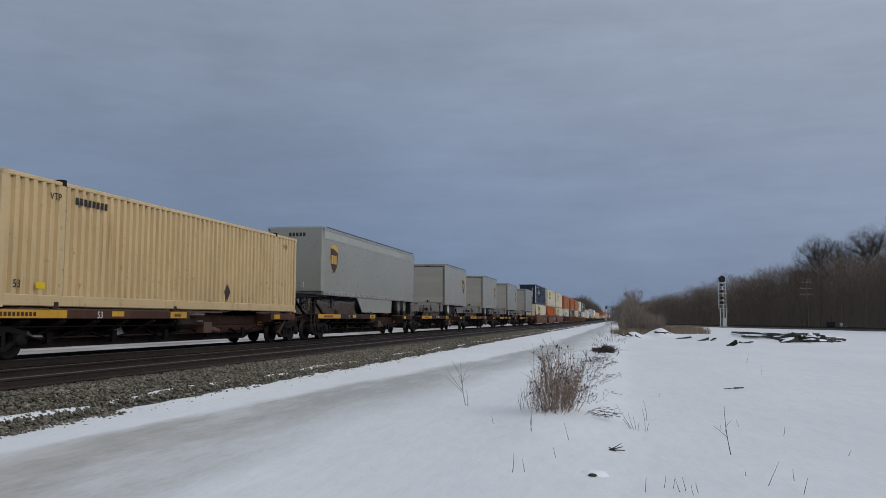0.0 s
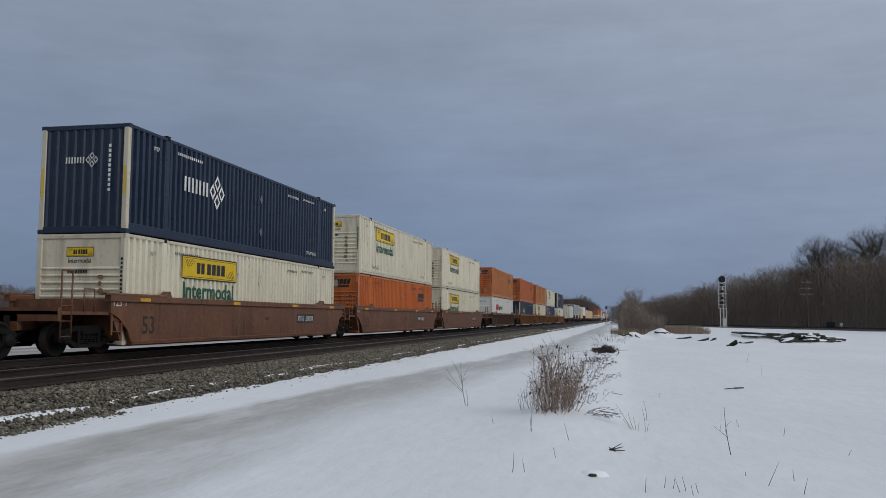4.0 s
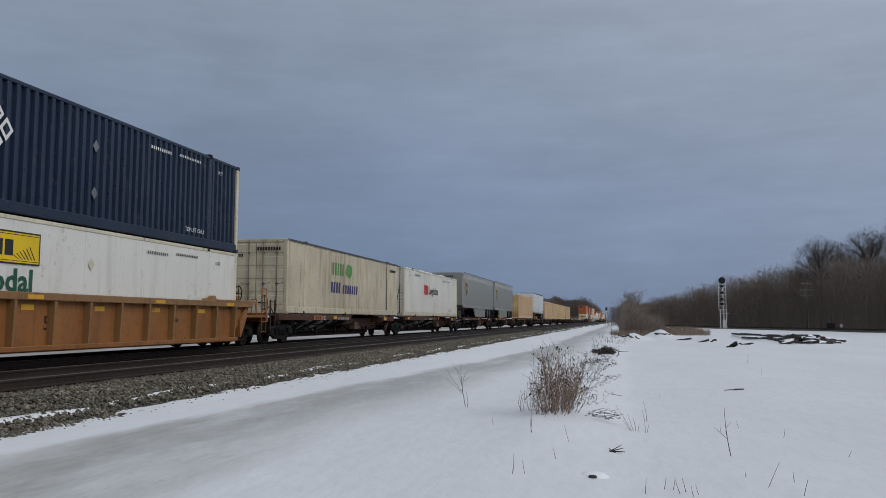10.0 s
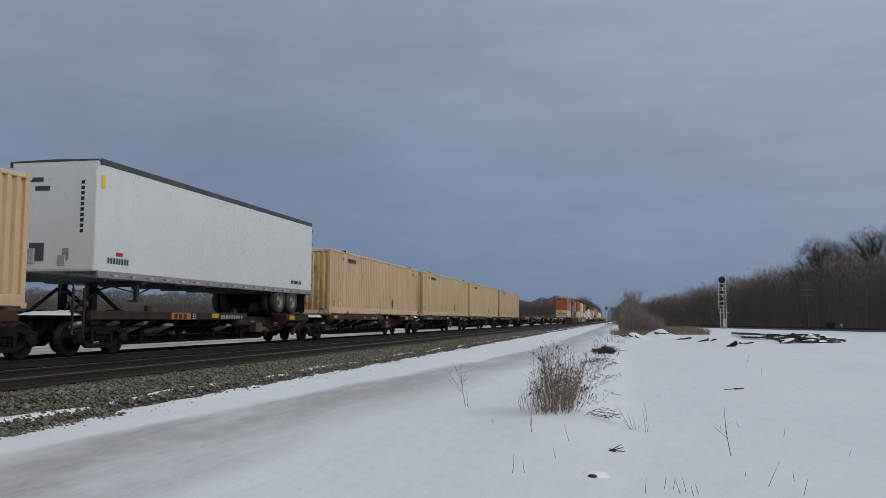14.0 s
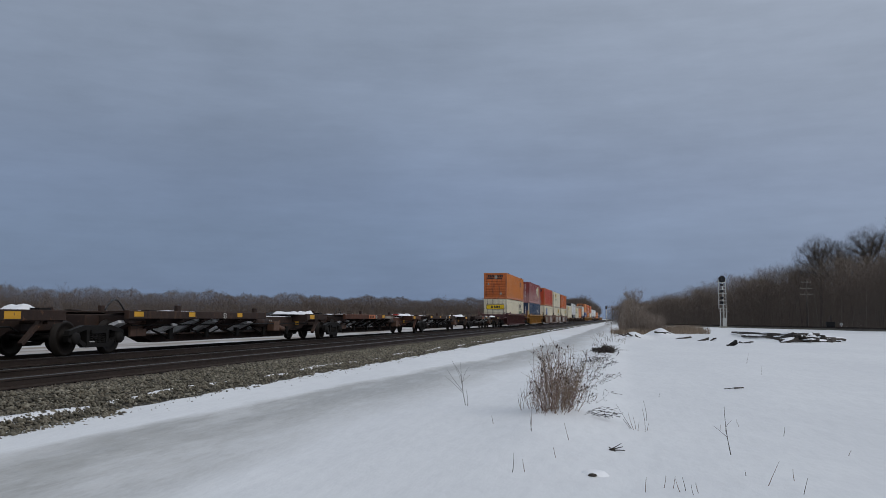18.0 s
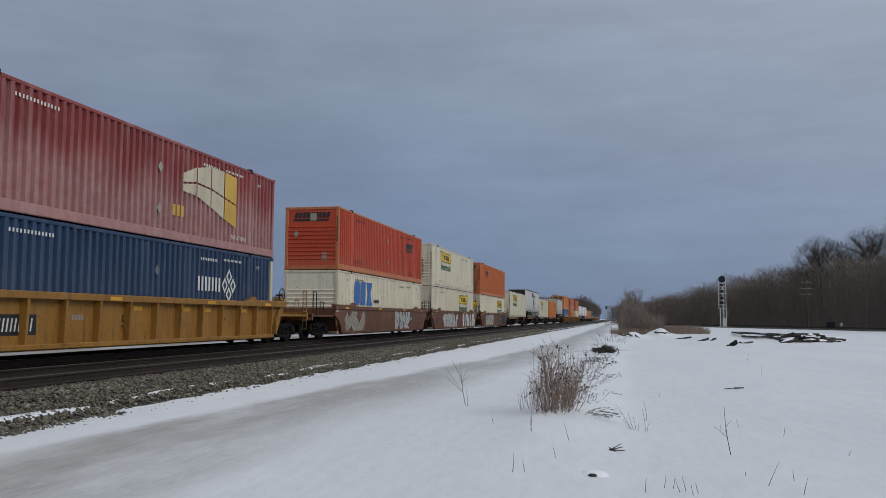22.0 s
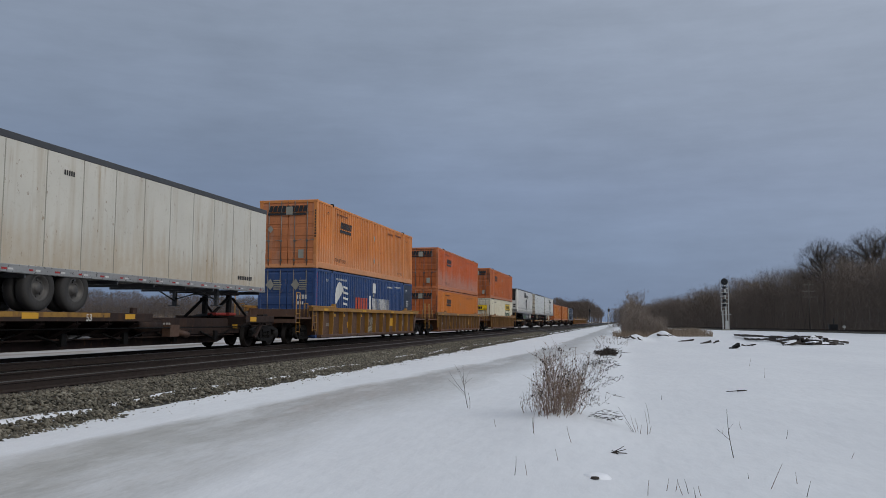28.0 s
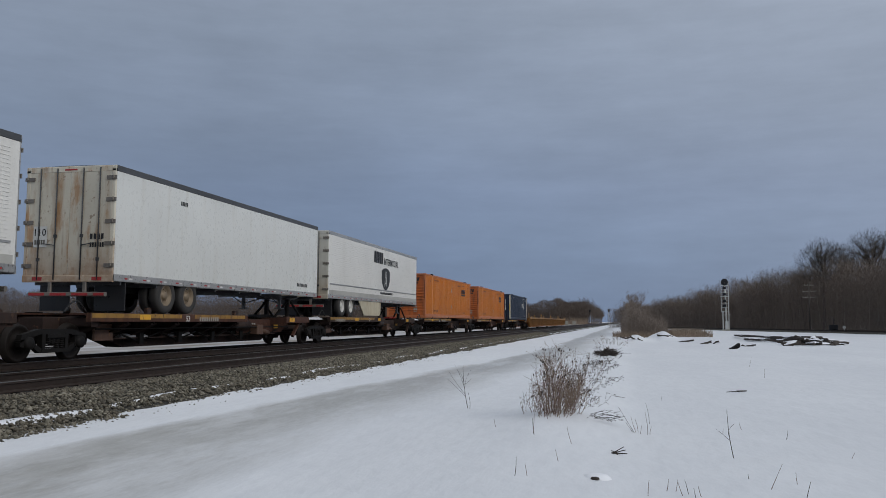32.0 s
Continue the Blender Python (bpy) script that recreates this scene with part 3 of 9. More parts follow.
# ---------- mesh helpers ----------
class Geo:
    """Collects faces and turns them into one mesh."""

    def __init__(self):
        self.v, self.f, self.s = [], [], []

    def add(self, verts, faces, smooth=False):
        k = len(self.v)
        self.v += [tuple(p) for p in verts]
        self.f += [tuple(i + k for i in q) for q in faces]
        self.s += [smooth] * len(faces)
        return self

    def box(self, x0, x1, y0, y1, z0, z1):
        return self.add([(x, y, z) for z in (z0, z1) for y in (y0, y1) for x in (x0, x1)],
                        [(0, 2, 3, 1), (4, 5, 7, 6), (0, 1, 5, 4), (2, 6, 7, 3), (0, 4, 6, 2), (1, 3, 7, 5)])

    def beam(self, x0, x1, y0, y1, z0, z1, c=0.02, axis=1):
        """A bar along an axis with chamfered long edges."""
        lo, hi = [x0, y0, z0], [x1, y1, z1]
        i, j = [k for k in range(3) if k != axis]
        a0, a1, b0, b1 = lo[i], hi[i], lo[j], hi[j]
        c = min(c, (a1 - a0) * 0.45, (b1 - b0) * 0.45)
        ring = [(a0 + c, b0), (a1 - c, b0), (a1, b0 + c), (a1, b1 - c), (a1 - c, b1), (a0 + c, b1), (a0, b1 - c), (a0, b0 + c)]
        verts = []
        for e in (lo[axis], hi[axis]):
            for a, b in ring:
                p = [0, 0, 0]
                p[axis], p[i], p[j] = e, a, b
                verts.append(p)
        faces = [(k, (k + 1) % 8, 8 + (k + 1) % 8, 8 + k) for k in range(8)] + [tuple(range(7, -1, -1)), tuple(range(8, 16))]
        if axis == 1:
            faces = [q[::-1] for q in faces]
        return self.add(verts, faces)

    def rod(self, p, q, r, n=8, r2=None, smooth=True, caps=True):
        p, q = Vector(p), Vector(q)
        d = (q - p).normalized()
        u = d.orthogonal().normalized()
        w = d.cross(u)
        r2 = r if r2 is None else r2
        verts = [e + (u * math.cos(a) + w * math.sin(a)) * rr for e, rr in ((p, r), (q, r2)) for a in [2 * math.pi * k / n for k in range(n)]]
        self.add(verts, [(k, (k + 1) % n, n + (k + 1) % n, n + k) for k in range(n)], smooth)
        if caps:
            k = len(self.v) - 2 * n
            self.f += [tuple(range(k + n - 1, k - 1, -1)), tuple(range(k + n, k + 2 * n))]
            self.s += [False, False]
        return self

    def lathe(self, c, profile, n=20, axis=0):
        """Turns a profile of (offset along the axis, radius) round the axis through c."""
        m = len(profile)
        verts = []
        for k in range(n):
            a = 2 * math.pi * k / n
            for h, r in profile:
                p = [r * math.cos(a), r * math.sin(a)]
                verts.append((c[0] + h, c[1] + p[0], c[2] + p[1]) if axis == 0 else (c[0] + p[0], c[1] + p[1], c[2] + h))
        faces = [(k * m + i, k * m + i + 1, (k + 1) % n * m + i + 1, (k + 1) % n * m + i) for k in range(n) for i in range(m - 1)]
        return self.add(verts, faces, True)

    def prism(self, outline, a, b, axis=1):
        """An outline (in the two other axes) pushed from a to b along the axis."""
        i, j = [k for k in range(3) if k != axis]
        n = len(outline)
        verts = []
        for e in (a, b):
            for u, w in outline:
                p = [0, 0, 0]
                p[axis], p[i], p[j] = e, u, w
                verts.append(p)
        return self.add(verts, [(k, (k + 1) % n, n + (k + 1) % n, n + k) for k in range(n)] + [tuple(range(n - 1, -1, -1)), tuple(range(n, 2 * n))])

    def mesh(self, name):
        me = bpy.data.meshes.new(name)
        me.from_pydata(self.v, [], self.f)
        me.polygons.foreach_set("use_smooth", self.s)
        me.update()
        return me


def part(name, geo, material, parent, label=""):
    me = geo.mesh(name) if isinstance(geo, Geo) else geo
    if not me.materials:
        me.materials.append(material)
    ob = new(name, me)
    ob.parent = parent
    if label:
        ob["label"] = label
    return ob


TEXTS = {}


def lettering(text, material, bold=False):
    """The mesh of a line of text, one unit high, its lower left corner at the origin."""
    key = (text, material.name, bold)
    if key not in TEXTS:
        cu = bpy.data.curves.new("lettering", "FONT")
        cu.body, cu.resolution_u, cu.fill_mode = text, 2, "FRONT"
        cu.offset = 0.022 if bold else 0.006
        tmp = new("lettering_source", cu)
        bpy.context.view_layer.update()
        me = bpy.data.meshes.new_from_object(tmp.evaluated_get(bpy.context.evaluated_depsgraph_get()))
        bpy.data.objects.remove(tmp)
        co = np.array([v.co[:2] for v in me.vertices])
        lo, hi = co.min(0), co.max(0)
        me.transform(Matrix.Translation((-lo[0], -lo[1], 0)))
        me.transform(Matrix.Scale(1 / (hi[1] - lo[1]), 4))
        me.materials.clear()
        me.materials.append(material)
        TEXTS[key] = (me, (hi[0] - lo[0]) / (hi[1] - lo[1]))
    return TEXTS[key]


SIDE = Matrix(((0, 0, 1, 0), (1, 0, 0, 0), (0, 1, 0, 0), (0, 0, 0, 1)))     # u -> +y, v -> +z, facing +x
FRONT = Matrix(((1, 0, 0, 0), (0, 0, -1, 0), (0, 1, 0, 0), (0, 0, 0, 1)))   # u -> +x, v -> +z, facing -y


class Face:
    """Painted marks on one flat side of a thing: u to the right, v up."""

    def __init__(self, parent, plane, offset):
        self.parent, self.plane, self.offset = parent, plane, offset

    def put(self, name, polys, material, lift=0.0, label=""):
        g = Geo()
        for poly in polys:
            g.add([self.plane @ Vector((u, v, self.offset + lift)) for u, v in poly], [tuple(range(len(poly)))])
        return part(name, g, material, self.parent, label)

    def rect(self, name, u0, v0, u1, v1, material, lift=0.0, label=""):
        return self.put(name, [[(u0, v0), (u1, v0), (u1, v1), (u0, v1)]], material, lift, label)

    def text(self, text, u, v, size, material, width=None, lift=0.003, name="lettering", bold=False):
        me, ratio = lettering(text, material, bold)
        ob = part(name, me, material, self.parent)
        sx = (width / ratio) if width else size
        ob.matrix_local = self.plane @ Matrix.Translation((u, v, self.offset + lift)) @ Matrix.Diagonal((sx, size, 1, 1))
        return ob

    def bars(self, u, v, width, height, n, material, lift=0.003, slant=0.0, name="lettering_bar", gap=0.3):
        step = width / n
        polys = []
        for i in range(n):
            a, b = u + i * step, u + (i + 1 - gap) * step
            polys.append([(a, v), (b, v), (b + slant * height, v + height), (a + slant * height, v + height)])
        return tagged(self.put(name, polys, material, lift), kind="stuff")

    def column(self, u, v, width, height, n, material, lift=0.003, name="lettering_bar"):
        step = height / n
        return tagged(self.put(name, [[(u, v + i * step), (u + width, v + i * step), (u + width, v + (i + 0.65) * step), (u, v + (i + 0.65) * step)] for i in range(n)], material, lift), kind="stuff")

    def diamond(self, u, v, r, material, lift=0.004, name="placard"):
        return self.put(name, [[(u, v - r), (u + r * 0.8, v), (u, v + r), (u - r * 0.8, v)]], material, lift)


def shield_outline(u, v, w, h):
    pts = [(-0.5, 0.36), (-0.28, 0.46), (0, 0.5), (0.28, 0.46), (0.5, 0.36), (0.5, 0.0), (0.44, -0.18), (0.28, -0.35), (0, -0.5), (-0.28, -0.35), (-0.44, -0.18), (-0.5, 0.0)]
    return [(u + a * w, v + b * h) for a, b in pts]


# ---------- containers ----------
CW, CL, CH = 2.59, 16.15, 2.896


def corrugated(y0, y1, z0, z1, xo, depth, pitch):
    """An upright ribbed steel sheet facing +x."""
    n = max(1, round((y1 - y0) / pitch))
    step = (y1 - y0) / n
    line = []
    for i in range(n):
        a = y0 + i * step
        line += [(a, xo), (a + step * 0.40, xo), (a + step * 0.50, xo - depth), (a + step * 0.90, xo - depth)]
    line.append((y1, xo))
    back = xo - depth - 0.03
    return Geo().prism([(x, y) for y, x in line] + [(back, y1), (back, y0)], z0, z1, 2)


SHARED = {}


def shared(key, make):
    if key not in SHARED:
        SHARED[key] = make()
    return SHARED[key]


def copy_mesh(me, material):
    me = me.copy()
    me.materials.clear()
    me.materials.append(material)
    return me


def pmesh(key, make, material):
    """One mesh per shape and material, shared by all things that have that part."""
    return shared((key, material.name), lambda: tint(make().mesh(key if isinstance(key, str) else key[0]), material))


def tint(me, material):
    me.materials.append(material)
    return me


def side_sheet(ribbed, hx):
    if ribbed:
        return corrugated(0.12, CL - 0.12, 0.27, CH - 0.09, hx - 0.010, 0.082, 0.285)
    line = [(hx - 0.02, 0.1)]
    for k in range(13):
        y = 0.1 + (CL - 0.2) * (k + 0.5) / 13
        line += [(hx - 0.02, y - 0.016), (hx - 0.014, y - 0.012), (hx - 0.014, y + 0.012), (hx - 0.02, y + 0.016)]
    return Geo().prism(line + [(hx - 0.02, CL - 0.1), (hx - 0.06, CL - 0.1), (hx - 0.06, 0.1)], 0.2, CH - 0.08, 2)


def end_ribs():
    line = [(0.036, 0.18)]
    for k in range(9):
        z = 0.46 + k * 0.185
        line += [(0.036, z), (0.002, z + 0.025), (0.002, z + 0.06), (0.036, z + 0.09)]
    return Geo().prism(line + [(0.036, CH - 0.1), (0.075, CH - 0.1), (0.075, 0.18)], -CW / 2 + 0.1, CW / 2 - 0.1, 0)


def end_corrugated():
    line, w = [], CW - 0.24
    for i in range(9):
        p, b = -CW / 2 + 0.12 + i * w / 9, w / 9
        line += [(p, 0.02), (p + b * 0.3, 0.02), (p + b * 0.45, 0.06), (p + b * 0.85, 0.06)]
    return Geo().prism(line + [(CW / 2 - 0.12, 0.02), (CW / 2 - 0.12, 0.1), (-CW / 2 + 0.12, 0.1)], 0.17, CH - 0.09, 2)


def door_leaf(side):
    a, b = (-CW / 2 + 0.11, -0.012) if side < 0 else (0.012, CW / 2 - 0.11)
    line = [(0.032, 0.18)]
    for k in range(5):
        z = 0.35 + k * 0.5
        line += [(0.032, z), (0.016, z + 0.03), (0.016, z + 0.33), (0.032, z + 0.36)]
    return Geo().prism(line + [(0.032, CH - 0.12), (0.07, CH - 0.12), (0.07, 0.18)], a, b, 0)


# dark colour that stands for the shade inside the slots of white boxes
SLOT_SHADE = paint("painted_slot_shade", (0.11, 0.095, 0.075), 0.8, amount=0.3, streak=0.2, bump=0)
SLOT_WORN = paint("worn_slot_edge", (0.46, 0.33, 0.27), 0.7, grime=(0.24, 0.12, 0.08), amount=0.6, streak=0.4, bump=0)


def slot_row():
    """Short flat bars that mark the drain slots along the bottom rail."""
    g = Geo()
    for k in range(34):
        y = 0.7 + k * (CL - 1.4) / 33
        g.box(CW / 2 + 0.001, CW / 2 + 0.005, y - 0.09, y + 0.09, 0.125, 0.16)
    return g


def container(name, label, skin, frame, near="ribs", ribbed=True, far="ribs", post=None, end_skin=None, group=""):
    """A 53-foot box: near end at y = 0, bottom at z = 0."""
    root = tagged(new(name), label, "shipping container", group or "containers on the train")
    post = post or frame
    end_skin = end_skin or skin
    part("side_wall", pmesh(("side_wall", ribbed), lambda: side_sheet(ribbed, CW / 2), skin), skin, root)
    part("side_wall", pmesh(("plain_side_wall",), lambda: Geo().box(-CW / 2 + 0.02, -CW / 2 + 0.06, 0.1, CL - 0.1, 0.2, CH - 0.08), skin), skin, root)
    part("roof", pmesh("roof", lambda: Geo().box(-CW / 2 + 0.05, CW / 2 - 0.05, 0.06, CL - 0.06, CH - 0.06, CH - 0.02), skin), skin, root)
    part("floor", pmesh("floor_pan", lambda: Geo().box(-CW / 2 + 0.05, CW / 2 - 0.05, 0.06, CL - 0.06, 0.1, 0.17), STEEL_DARK), STEEL_DARK, root)
    for sx in (-1, 1):
        part("top_rail", pmesh(("top_rail", sx), lambda: Geo().beam(*sorted((sx * (CW / 2 - 0.07), sx * CW / 2)), 0.1, CL - 0.1, CH - 0.1, CH - 0.004, 0.015), frame), frame, root)
        part("bottom_rail", pmesh(("bottom_rail", sx), lambda: Geo().beam(*sorted((sx * (CW / 2 - 0.08), sx * (CW / 2 + 0.002))), 0.1, CL - 0.1, 0.03, 0.285, 0.02), frame), frame, root)
        for y in (0.0, CL - 0.14):
            part("corner_post", pmesh(("corner_post", sx, y > 1), lambda: Geo().beam(*sorted((sx * (CW / 2 - 0.15), sx * (CW / 2 + 0.004))), y, y + 0.14, 0.12, CH - 0.1, 0.02, 2), post), post, root)
            for z in (0.0, CH - 0.118):
                part("corner_casting", pmesh(("corner_casting", sx, y > 1, z > 1), lambda: Geo().beam(*sorted((sx * (CW / 2 - 0.16), sx * (CW / 2 + 0.008))), y - 0.004, y + 0.175, z, z + 0.118, 0.02, 0), frame), frame, root)
        if sx > 0 and skin in (CREAM, ORANGE, RUST_ORANGE, RED_ORANGE, AMBER, VIVID_ORANGE):
            slot = SLOT_SHADE if skin is CREAM else SLOT_WORN
            tagged(part("drain_slots", pmesh("drain_slots", lambda: slot_row(), slot), slot, root), kind="stuff")
        for y in (1.98, CL - 1.98):
            lp = part("lift_post", pmesh(("lift_post", sx, y > 5), lambda: Geo().beam(*sorted((sx * (CW / 2 - 0.06), sx * (CW / 2 + 0.001))), y - 0.10, y + 0.10, 0.1, CH - 0.1, 0.02, 2), skin), skin, root)
            part("lift_casting", pmesh(("lift_casting", sx, y > 5), lambda: Geo().beam(*sorted((sx * (CW / 2 - 0.2), sx * (CW / 2 + 0.006))), y - 0.09, y + 0.09, CH - 0.085, CH + 0.05, 0.02, 2), STEEL_DARK), STEEL_DARK, lp)
    for y, kind in ((0, near), (CL, far)):
        flip = Matrix.Identity(4) if y == 0 else Matrix.Translation((0, CL, 0)) @ Matrix.Rotation(math.pi, 4, "Z")
        for z0, z1 in ((0.02, 0.19), (CH - 0.13, CH - 0.004)):
            ob = part("end_rail", pmesh(("end_rail", z0 > 1), lambda: Geo().beam(-CW / 2 + 0.14, CW / 2 - 0.14, 0.004, 0.1, z0, z1, 0.015, 0), frame), frame, root)
            ob.matrix_local = flip
        if kind == "ribs":
            ob = part("end_wall", pmesh("ribbed_end", end_ribs, end_skin), end_skin, root)
            ob.matrix_local = flip
        elif kind == "corrugated":
            ob = part("end_wall", pmesh("corrugated_end", end_corrugated, end_skin), end_skin, root)
            ob.matrix_local = flip
        elif kind == "plain":
            ob = part("end_wall", pmesh("plain_end", lambda: Geo().box(-CW / 2 + 0.1, CW / 2 - 0.1, 0.03, 0.08, 0.17, CH - 0.1), end_skin), end_skin, root)
            ob.matrix_local = flip
        elif kind == "doors":
            for sd in (-1, 1):
                leaf = part("door", pmesh(("door_leaf", sd), lambda: door_leaf(sd), end_skin), end_skin, root)
                leaf.matrix_local = flip
                for u in (0.30, 0.86):
                    part("lock_rod", pmesh(("lock_rod", sd, u), lambda: Geo().rod((sd * u, 0.0, 0.12), (sd * u, 0.0, CH - 0.06), 0.02, 6).box(sd * u - 0.05, sd * u + 0.05, -0.015, 0.03, 1.12, 1.2).box(sd * u - 0.04, sd * u + 0.04, -0.012, 0.03, 0.3, 0.38).box(sd * u - 0.04, sd * u + 0.04, -0.012, 0.03, 2.3, 2.38).rod((sd * u, -0.02, 1.16), (sd * (u + 0.32), -0.02, 1.2), 0.013, 5), GALVANISED), GALVANISED, leaf)
                for z in (0.45, 1.05, 1.75, 2.4):
                    part("hinge", pmesh(("hinge", sd, z), lambda: Geo().box(*sorted((sd * (CW / 2 - 0.14), sd * (CW / 2 - 0.02))), -0.006, 0.03, z, z + 0.12), frame), frame, leaf)
        elif kind == "reefer":
            ob = part("end_wall", pmesh("plain_end", lambda: Geo().box(-CW / 2 + 0.1, CW / 2 - 0.1, 0.03, 0.08, 0.17, CH - 0.1), end_skin), end_skin, root)
            ob.matrix_local = flip
    return root


def small_marks(root, dark, mark=None):
    """Rows of small data marks and lifting marks along a container's side."""
    f = Face(root, SIDE, CW / 2)
    mark = mark or GREY_MARK
    f.bars(2.5, CH - 0.38, 1.5, 0.085, 13, dark, gap=0.5)
    f.bars(CL - 5.4, CH - 0.42, 1.1, 0.09, 10, dark, gap=0.5)
    f.bars(CL - 3.9, CH - 0.36, 1.3, 0.075, 13, dark, gap=0.5)
    f.text("WTP", CL - 1.5, CH - 0.5, 0.12, dark, width=0.3)
    f.text("WTP", 1.2, CH - 0.5, 0.12, dark, width=0.3)
    f.diamond(8.3, 2.02, 0.16, mark)
    f.diamond(8.3, 0.86, 0.16, mark)
    f.text("TOP LIFT ONLY", 12.7, 0.40, 0.13, dark, width=1.15)
    return f


def yellow_panel(f, u, v, w, h, dark=INK):
    f.rect("sign_panel", u, v, u + w, v + h, YELLOW_PANEL, 0.003, "yellow sign panel with dark lettering bars")
    e = h * 0.05
    f.put("sign_border", [[(u, v), (u + w, v), (u + w, v + e), (u, v + e)], [(u, v + h - e), (u + w, v + h - e), (u + w, v + h), (u, v + h)],
                          [(u, v + e), (u + e, v + e), (u + e, v + h - e), (u, v + h - e)], [(u + w - e, v + e), (u + w, v + e), (u + w, v + h - e), (u + w - e, v + h - e)]], dark, 0.005)
    m = e * 1.9
    f.put("sign_border", [[(u + m, v + m), (u + w - m, v + m), (u + w - m, v + m + e * 0.4), (u + m, v + m + e * 0.4)], [(u + m, v + h - m - e * 0.4), (u + w - m, v + h - m - e * 0.4), (u + w - m, v + h - m), (u + m, v + h - m)]], dark, 0.005)
    f.bars(u + w * 0.25, v + h * 0.25, w * 0.15, h * 0.48, 2, dark, 0.006, gap=0.22)
    f.bars(u + w * 0.43, v + h * 0.25, w * 0.35, h * 0.48, 4, dark, 0.006, gap=0.2)
    # fans of fine lines in two corners
    fan = []
    for k in range(6):
        x0, y0 = u + w * (0.95 - 0.028 * k), v + h * 0.16
        x1, y1 = u + w * (0.90 - 0.028 * k), v + h * (0.56 - 0.055 * k)
        fan.append([(x0, y0), (x0 + w * 0.009, y0), (x1 + w * 0.009, y1), (x1, y1)])
        x0, y0 = u + w * (0.05 + 0.026 * k), v + h * 0.84
        x1, y1 = u + w * (0.10 + 0.026 * k), v + h * (0.46 + 0.055 * k)
        fan.append([(x0, y0), (x1, y1), (x1 + w * 0.009, y1), (x0 + w * 0.009, y0)])
    tagged(f.put("sign_lines", fan, dark, 0.006), kind="stuff")


def white_box(doors=False, u=2.9, low=False, pale=False, smooth=False):
    c = container("shipping_container", "white corrugated steel container with a yellow sign panel and green lettering" if not pale else "cream corrugated container with an outlined sign panel and green lettering",
                  WHITE if smooth else CREAM, CREAM_FRAME, "doors" if doors else "reefer" if smooth else "ribs", not smooth, end_skin=None if smooth else CREAM_END)
    f = small_marks(c, SOFT_INK, CREAM_FRAME)
    if pale:
        f.rect("sign_panel", u, 1.86, u + 3.0, 2.56, CREAM_FRAME, 0.003)
        f.bars(u + 0.6, 2.02, 1.8, 0.36, 6, INK, 0.006)
        f.put("sign_border", [[(u, 1.86), (u + 3.0, 1.86), (u + 3.0, 1.91), (u, 1.91)], [(u, 2.51), (u + 3.0, 2.51), (u + 3.0, 2.56), (u, 2.56)]], GREEN_INK, 0.005)
    else:
        yellow_panel(f, u, 1.86, 3.55, 0.70)
    f.text("Intermodal", u + 0.1, 1.27, 0.50, GREEN_INK, width=3.25, bold=True)
    f.text("TOP LIFT ONLY", 2.15, 0.36, 0.15, INK, width=1.35)
    e = Face(c, FRONT, 0.004 if doors else -0.030)
    if doors:
        e = Face(c, FRONT, 0.03)
        yellow_panel(e, -1.0, 1.75, 2.0, 0.52)
    elif not smooth:
        yellow_panel(e, -0.42, 2.30, 0.80, 0.25)
        e.text("Intermodal", -0.36, 2.13, 0.13, INK, width=0.66)
        e.bars(-0.36, 1.86, 0.6, 0.09, 8, INK, 0.02)
        rs = random.Random(6)
        blots = []
        for k in range(7):
            bu, bv, bw, bh = 0.66 + rs.gauss(0, 0.03), 0.62 + k * 0.185 + rs.uniform(-0.02, 0.05), rs.uniform(0.04, 0.11), rs.uniform(0.05, 0.12)
            blots.append([(bu + bw * math.cos(m * 0.785) * rs.uniform(0.7, 1.2), bv + bh * math.sin(m * 0.785) * rs.uniform(0.7, 1.2)) for m in range(8)])
        tagged(e.put("rust_stain", blots, RUST_STAIN, 0.032, "dark rust stains on the ribs"), kind="stuff")
    else:
        g = Geo().beam(-0.95, 0.95, -0.02, 0.03, 0.75, 2.62, 0.03, 2)
        unit = part("cooling_unit", g, WHITE, c, "white refrigeration unit with dark grille")
        part("grille", Geo().beam(-0.25, 0.85, -0.035, -0.02, 1.15, 2.3, 0.02, 2), BLACK_PLASTIC, unit)
        part("control_panel", Geo().beam(-0.85, -0.4, -0.03, -0.02, 1.7, 2.2, 0.01, 2), BLACK_PLASTIC, unit)
    Face(c, FRONT, 0.005).column(CW / 2 - 0.10, 1.2, 0.06, 1.1, 10, INK)
    return c


ORANGE_END = paint("sooty_orange_end", (0.46, 0.115, 0.026), 0.55, grime=(0.085, 0.042, 0.026), amount=0.55, streak=0.95, fade=0.14, rust=(0.13, 0.055, 0.034), rust_amount=0.65)
PALE_ORANGE_END = paint("sooty_pale_orange_end", (0.52, 0.175, 0.06), 0.6, grime=(0.12, 0.07, 0.05), amount=0.45, streak=0.7, fade=0.14, rust=(0.40, 0.30, 0.24), rust_amount=0.35)


